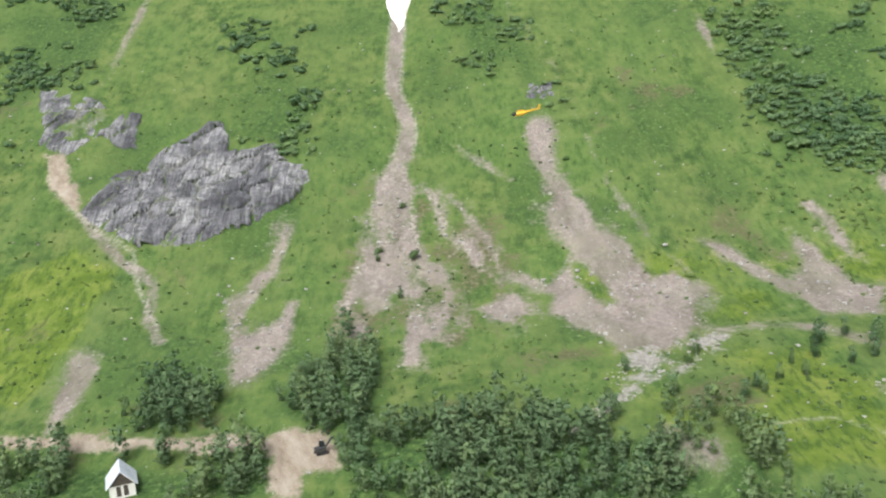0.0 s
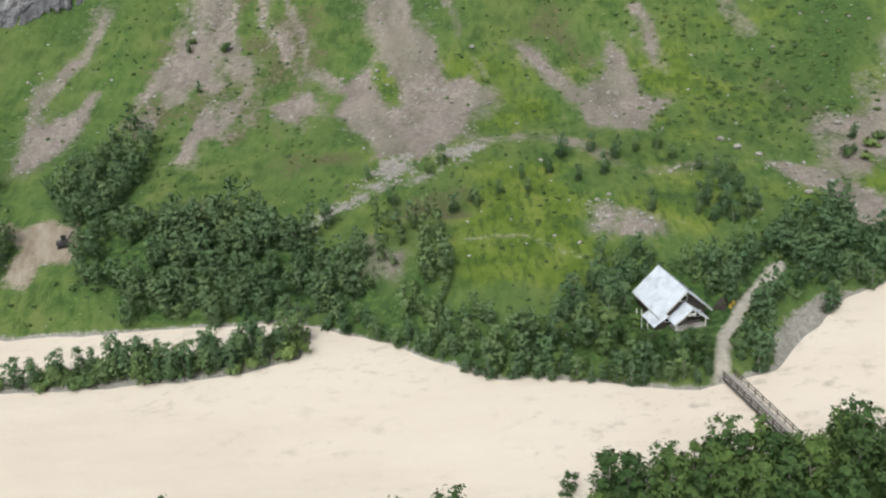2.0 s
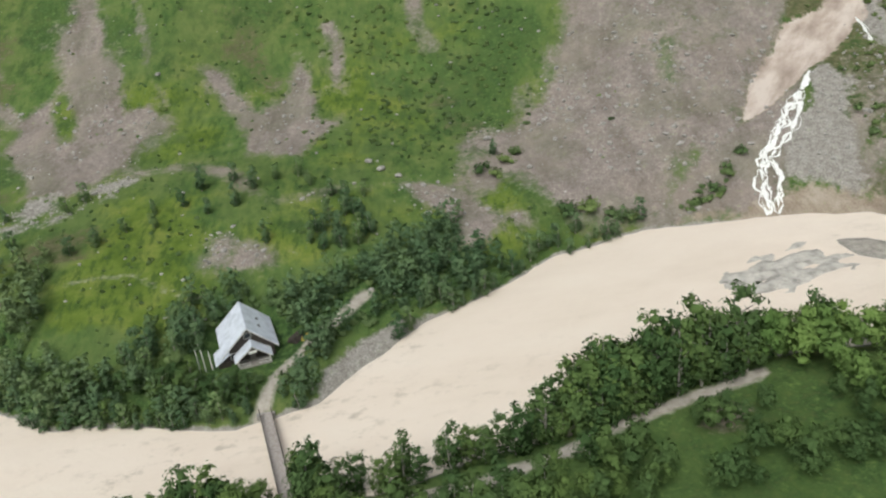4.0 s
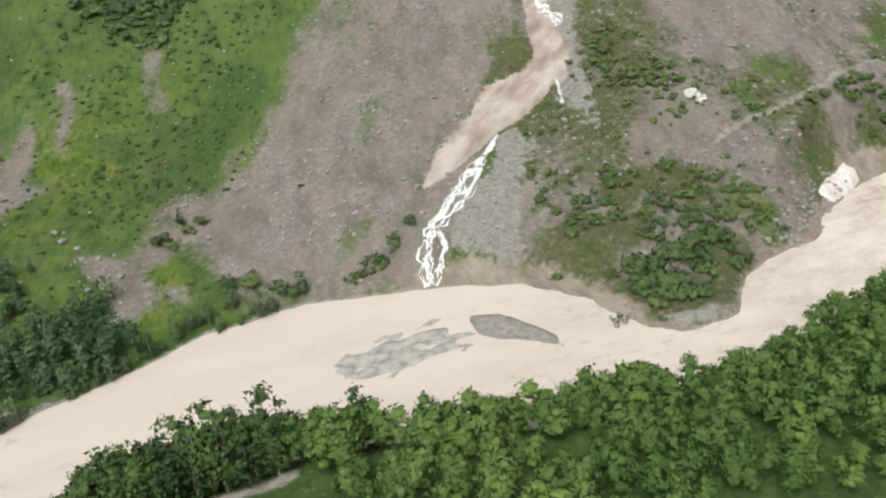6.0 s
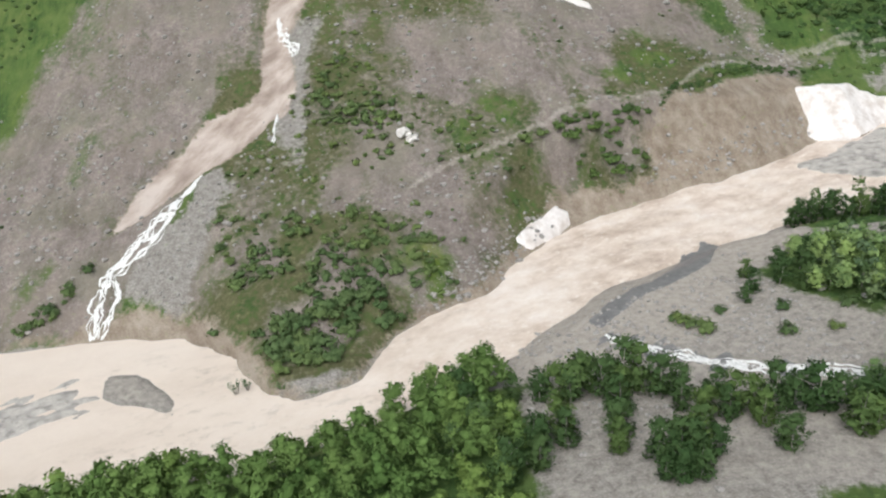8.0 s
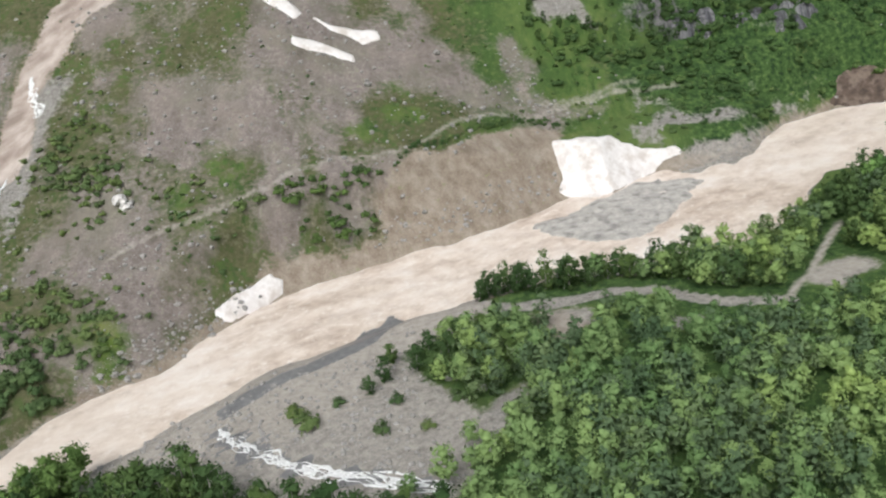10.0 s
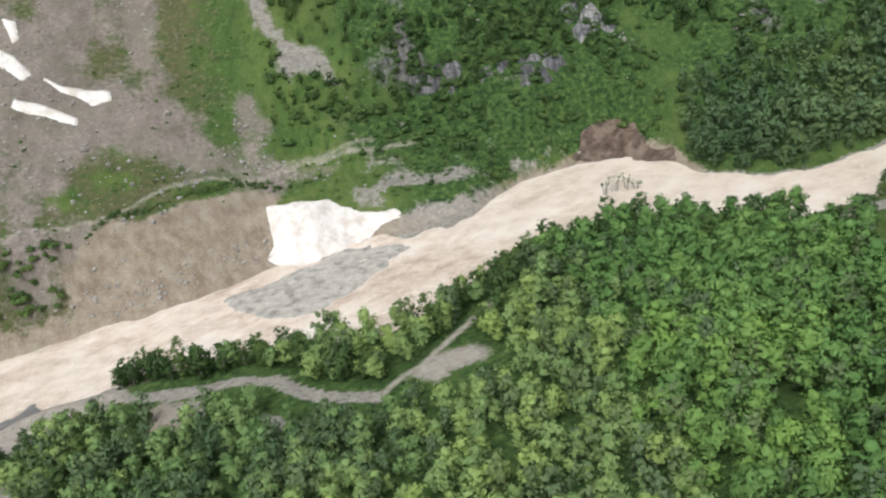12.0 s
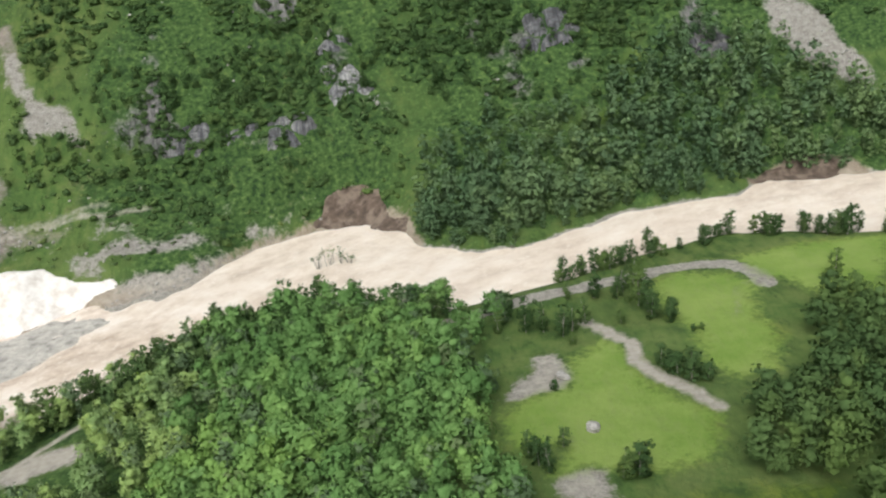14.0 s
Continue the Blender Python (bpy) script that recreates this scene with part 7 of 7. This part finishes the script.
    part("door", box(bmesh.new(), (front - 1.06, 0.3, 1.1), (0.08, 1.0, 2.1)), GREY_WOOD, home)
    sign = part("sign", box(bmesh.new(), (p_out - 0.05, 0.3, 3.0), (0.06, 1.5, 0.5)), WHITE_WOOD, home, "white board under the porch gable")
    # the lower step of the roof over the annex on the uphill front corner
    bm = bmesh.new()
    slab(bm, [(1.2, -3.6, roof_z(3.6) - 0.75), (front + 0.5, -3.6, roof_z(3.6) - 0.75), (front + 0.5, -6.3, 1.1), (1.2, -6.3, 1.1)], 0.12)
    part("annex_roof", bm, TIN, home, "pale sheet roof of the low annex")
    part("annex_wall", box(bmesh.new(), (3.2, -4.8, 0.6), (3.8, 2.2, 1.2)), DARK_WOOD, home)
    for u in (-1.2, 1.6):
        part("roof_vent", box(bmesh.new(), (u, 2.4, roof_z(2.4) + 0.2), (0.5, 0.4, 0.45)), STEEL, home)
    return home


cabin()


def post(x, y, h, lean):
    bm = bmesh.new()
    rod(bm, (0, 0, -0.3), (lean, 0, h), 0.11, 0.08, 7)
    ob = part("post", bm, WHITE_WOOD)
    ob.location = (x, y, at_ground(x, y))
    return tagged(ob, "pale bare wooden post beside the cabin", "post", "posts beside the cabin")


for px, py, h in ((88.6, 132.4, 4.6), (89.5, 132.6, 4.4), (90.6, 133.0, 3.9)):
    post(px, py, h, -0.15)


def drum(x, y):
    ob = tagged(new("drum"), "yellow metal drum standing by the yard track", "drum", "drums in the yard")
    ob.location = (x, y, at_ground(x, y))
    bm = bmesh.new()
    rod(bm, (0, 0, 0), (0, 0, 0.9), 0.3, 0.3, 14)
    part("body", bm, DRUM, ob)
    for z in (0.3, 0.6, 0.88):
        bm = bmesh.new()
        rod(bm, (0, 0, z - 0.02), (0, 0, z + 0.02), 0.325, 0.325, 14)
        part("hoop", bm, STEEL, ob)
    return ob


drum(106.2, 138.6), drum(106.9, 139.4)


def log_pile(x, y, turn):
    ob = tagged(new("log_pile"), "dark pile of stacked logs by the track", "log pile")
    ob.matrix_world = pose(x, y, at_ground(x, y) + 0.05, 0, 0, turn)
    for row, n in enumerate((5, 4, 3)):
        for k in range(n):
            bm = bmesh.new()
            v = (k - (n - 1) / 2) * 0.42
            rod(bm, (-1.5 + rng.uniform(-0.1, 0.1), v, 0.2 + row * 0.36), (1.5, v, 0.2 + row * 0.36), 0.2, 0.18, 8)
            part("log", bm, DARK_WOOD, ob)
    return ob


log_pile(104.8, 139.6, 60)


# ---- footbridge ----
def bridge():
    """A plank bridge on two steel girders, with timber railings."""
    ob = tagged(new("footbridge"), "narrow bleached plank bridge with dark railings over the flood", "bridge")
    a, b = Vector((101.3, 120.6, -12.0)), Vector((107.4, 98.6, -11.6))
    way = (b - a).normalized()
    side = Vector((0, 0, 1)).cross(way).normalized()
    for s in (-0.8, 0.8):
        part("girder", beam(bmesh.new(), a + side * s - Vector((0, 0, 0.3)), b + side * s - Vector((0, 0, 0.3)), 0.2, 0.4), STEEL, ob)
    n = 62
    turn = way.to_track_quat("X", "Z").to_matrix().to_4x4()
    plank = None
    for k in range(n):
        m = Matrix.Translation(a + (b - a) * ((k + 0.5) / n) + Vector((0, 0, rng.uniform(-0.01, 0.01)))) @ turn
        if plank is None:
            plank = part("plank", box(bmesh.new(), (0, 0, 0), (0.31, 1.9, 0.07)), PLANK, ob)
            plank.matrix_local = m
        else:
            o = new("plank", plank.data)
            o.parent, o.matrix_local = ob, m
    for s in (-0.97, 0.97):
        for k in range(12):
            p = a + (b - a) * ((k + 0.3) / 11.6) + side * s
            part("railing_post", beam(bmesh.new(), p - Vector((0, 0, 0.25)), p + Vector((0, 0, 1.1)), 0.12), DARK_WOOD, ob)
        for z in (0.55, 1.08):
            part("rail", beam(bmesh.new(), a + side * s + Vector((0, 0, z)), b + side * s + Vector((0, 0, z)), 0.09, 0.13), DARK_WOOD, ob)
    for p in (a, b):
        part("abutment", box(bmesh.new(), p + Vector((0, 0, -1.3)) - way * (0.6 if p is a else -0.6), (1.8, 3.0, 2.2), turn), STONE, ob)
    return ob


bridge()


# ---- small barn at the foot of the slope ----
def shed():
    ob = tagged(new("shed"), "small white-walled shed with a pale blue metal roof", "shed")
    ob.matrix_world = pose(-72.5, 167.5, at_ground(-72.5, 167.5), 0, 0, -68)
    w, l, eave, ridge = 2.5, 3.4, 2.3, 5.2
    bm = bmesh.new()
    ends = [[bm.verts.new((u, v, z)) for v, z in ((-w, -0.8), (w, -0.8), (w, eave), (0, ridge - 0.2), (-w, eave))] for u in (-l, l)]
    bm.faces.new(ends[0]), bm.faces.new(ends[1][::-1])
    for i in range(5):
        bm.faces.new((ends[0][i - 1], ends[1][i - 1], ends[1][i], ends[0][i]))
    bmesh.ops.recalc_face_normals(bm, faces=bm.faces)
    part("wall", bm, WHITE_WOOD, ob)
    for s in (-1, 1):
        bm = bmesh.new()
        c = [(-l - 0.5, 0, ridge), (l + 0.5, 0, ridge), (l + 0.5, s * (w + 0.5), eave - 0.5), (-l - 0.5, s * (w + 0.5), eave - 0.5)]
        slab(bm, c if s < 0 else c[::-1], 0.12)
        part("roof", bm, TIN, ob)
    bm = bmesh.new()
    g = [bm.verts.new(p) for p in ((l + 0.03, -w * 0.95, eave - 0.1), (l + 0.03, w * 0.95, eave - 0.1), (l + 0.03, 0, ridge - 0.35))]
    g2 = [bm.verts.new(v.co + Vector((0.06, 0, 0))) for v in g]
    bm.faces.new(g[::-1]), bm.faces.new(g2)
    for i in range(3):
        bm.faces.new((g[i - 1], g[i], g2[i], g2[i - 1]))
    part("gable_panel", bm, DARK_WOOD, ob, "dark boarded gable")
    for v in (-0.7, 0.7):
        part("door", box(bmesh.new(), (l + 0.04, v, 0.95), (0.08, 0.9, 2.1)), DARK_WOOD, ob)
    return ob


shed()


def excavator():
    """A small dark digger, added where a thin log-like thing lies on the raw slide ground."""
    ob = tagged(new("excavator"), "added dark digger standing in for a log-like thing on bare soil", "excavator")
    ob.matrix_world = pose(-31.5, 171.5, at_ground(-31.5, 171.5), 0, 0, 25)
    for s in (-0.8, 0.8):
        bm = box(bmesh.new(), (0, s, 0.35), (2.8, 0.45, 0.7))
        bmesh.ops.bevel(bm, geom=bm.edges[:], offset=0.2, segments=2, affect="EDGES")
        part("track", bm, BLACK, ob)
    bm = box(bmesh.new(), (-0.3, 0, 1.1), (2.2, 1.7, 0.8))
    bmesh.ops.bevel(bm, geom=bm.edges[:], offset=0.1, segments=2, affect="EDGES")
    part("body", bm, STEEL, ob)
    bm = box(bmesh.new(), (0.3, 0.4, 1.95), (1.1, 0.9, 1.1))
    bmesh.ops.bevel(bm, geom=bm.edges[:], offset=0.08, segments=2, affect="EDGES")
    part("cab", bm, GLASS, ob)
    part("boom", beam(bmesh.new(), (0.7, -0.2, 1.2), (2.6, -0.2, 3.2), 0.3, 0.4), STEEL, ob)
    part("arm", beam(bmesh.new(), (2.6, -0.2, 3.2), (3.9, -0.2, 1.4), 0.22, 0.3), STEEL, ob)
    part("bucket", box(bmesh.new(), (3.9, -0.2, 1.0), (0.7, 0.8, 0.7)), STEEL, ob)
    return ob


excavator()


# ---- helicopter ----
def helicopter():
    """A yellow helicopter in flight: nose along +x."""
    ob = tagged(new("helicopter"), "yellow helicopter flying in front of the green slope", "helicopter")
    ob.matrix_world = Matrix.Translation((14.0, 158.0, 60.6)) @ pose(0, 0, 0, 0, 4, 188) @ Matrix.Diagonal((0.56, 0.56, 0.56, 1))
    bm = bmesh.new()
    bmesh.ops.create_uvsphere(bm, u_segments=18, v_segments=12, radius=1)
    for v in bm.verts:
        v.co = Vector((v.co.x * 2.5 + 0.4, v.co.y * 0.85, v.co.z * 0.95 * (0.8 if v.co.z > 0 else 0.75)))
    part("fuselage", bm, YELLOW, ob)
    bm = bmesh.new()
    bmesh.ops.create_uvsphere(bm, u_segments=16, v_segments=10, radius=1)
    for v in bm.verts:
        v.co = Vector((v.co.x * 1.1 + 1.95, v.co.y * 0.78, v.co.z * 0.66 + 0.12))
    part("windscreen", bm, GLASS, ob, "dark curved windscreen")
    bm = bmesh.new()
    rod(bm, (-1.4, 0, 0.3), (-6.0, 0, 0.7), 0.5, 0.17, 10)
    part("tail_boom", bm, YELLOW, ob)
    bm = bmesh.new()
    slab(bm, [(-5.7, 0.06, 0.4), (-6.5, 0.06, 0.5), (-6.9, 0.06, 2.0), (-6.3, 0.06, 2.0)], 0.12)
    part("tail_fin", bm, YELLOW, ob)
    part("tailplane", box(bmesh.new(), (-5.2, 0, 0.65), (0.6, 2.4, 0.08)), RED, ob)
    bm = bmesh.new()
    box(bm, (-0.3, 0, 0.95), (2.2, 0.9, 0.5))
    bmesh.ops.bevel(bm, geom=bm.edges[:], offset=0.15, segments=2, affect="EDGES")
    part("engine_cowl", bm, YELLOW, ob)
    bm = bmesh.new()
    rod(bm, (0, 0, 1.0), (0, 0, 1.75), 0.12, 0.1, 8)
    part("mast", bm, STEEL, ob)
    for k in range(3):
        ang = radians(20 + 120 * k)
        bm = bmesh.new()
        d = Vector((math.cos(ang), math.sin(ang), 0.03))
        beam(bm, Vector((0, 0, 1.72)) + d * 0.2, Vector((0, 0, 1.72)) + d * 5.2, 0.05, 0.32)
        part("rotor_blade", bm, STEEL, ob)
    for k in range(2):
        ang = radians(40 + 180 * k)
        bm = bmesh.new()
        beam(bm, (-6.5, 0.2, 1.3), (-6.5 + math.cos(ang) * 0.95, 0.2, 1.3 + math.sin(ang) * 0.95), 0.04, 0.16)
        part("tail_rotor_blade", bm, STEEL, ob)
    for s in (-1, 1):
        bm = bmesh.new()
        rod(bm, (-1.5, s * 0.95, -1.25), (2.0, s * 0.95, -1.25), 0.07, 0.07, 8)
        rod(bm, (2.0, s * 0.95, -1.25), (2.5, s * 0.95, -1.0), 0.07, 0.05, 8)
        skid = part("skid", bm, STEEL, ob)
        for u in (-0.8, 1.2):
            bm = bmesh.new()
            rod(bm, (u, s * 0.95, -1.25), (u, s * 0.5, -0.5), 0.05, 0.05, 6)
            part("strut", bm, STEEL, skid)
    return ob


helicopter()
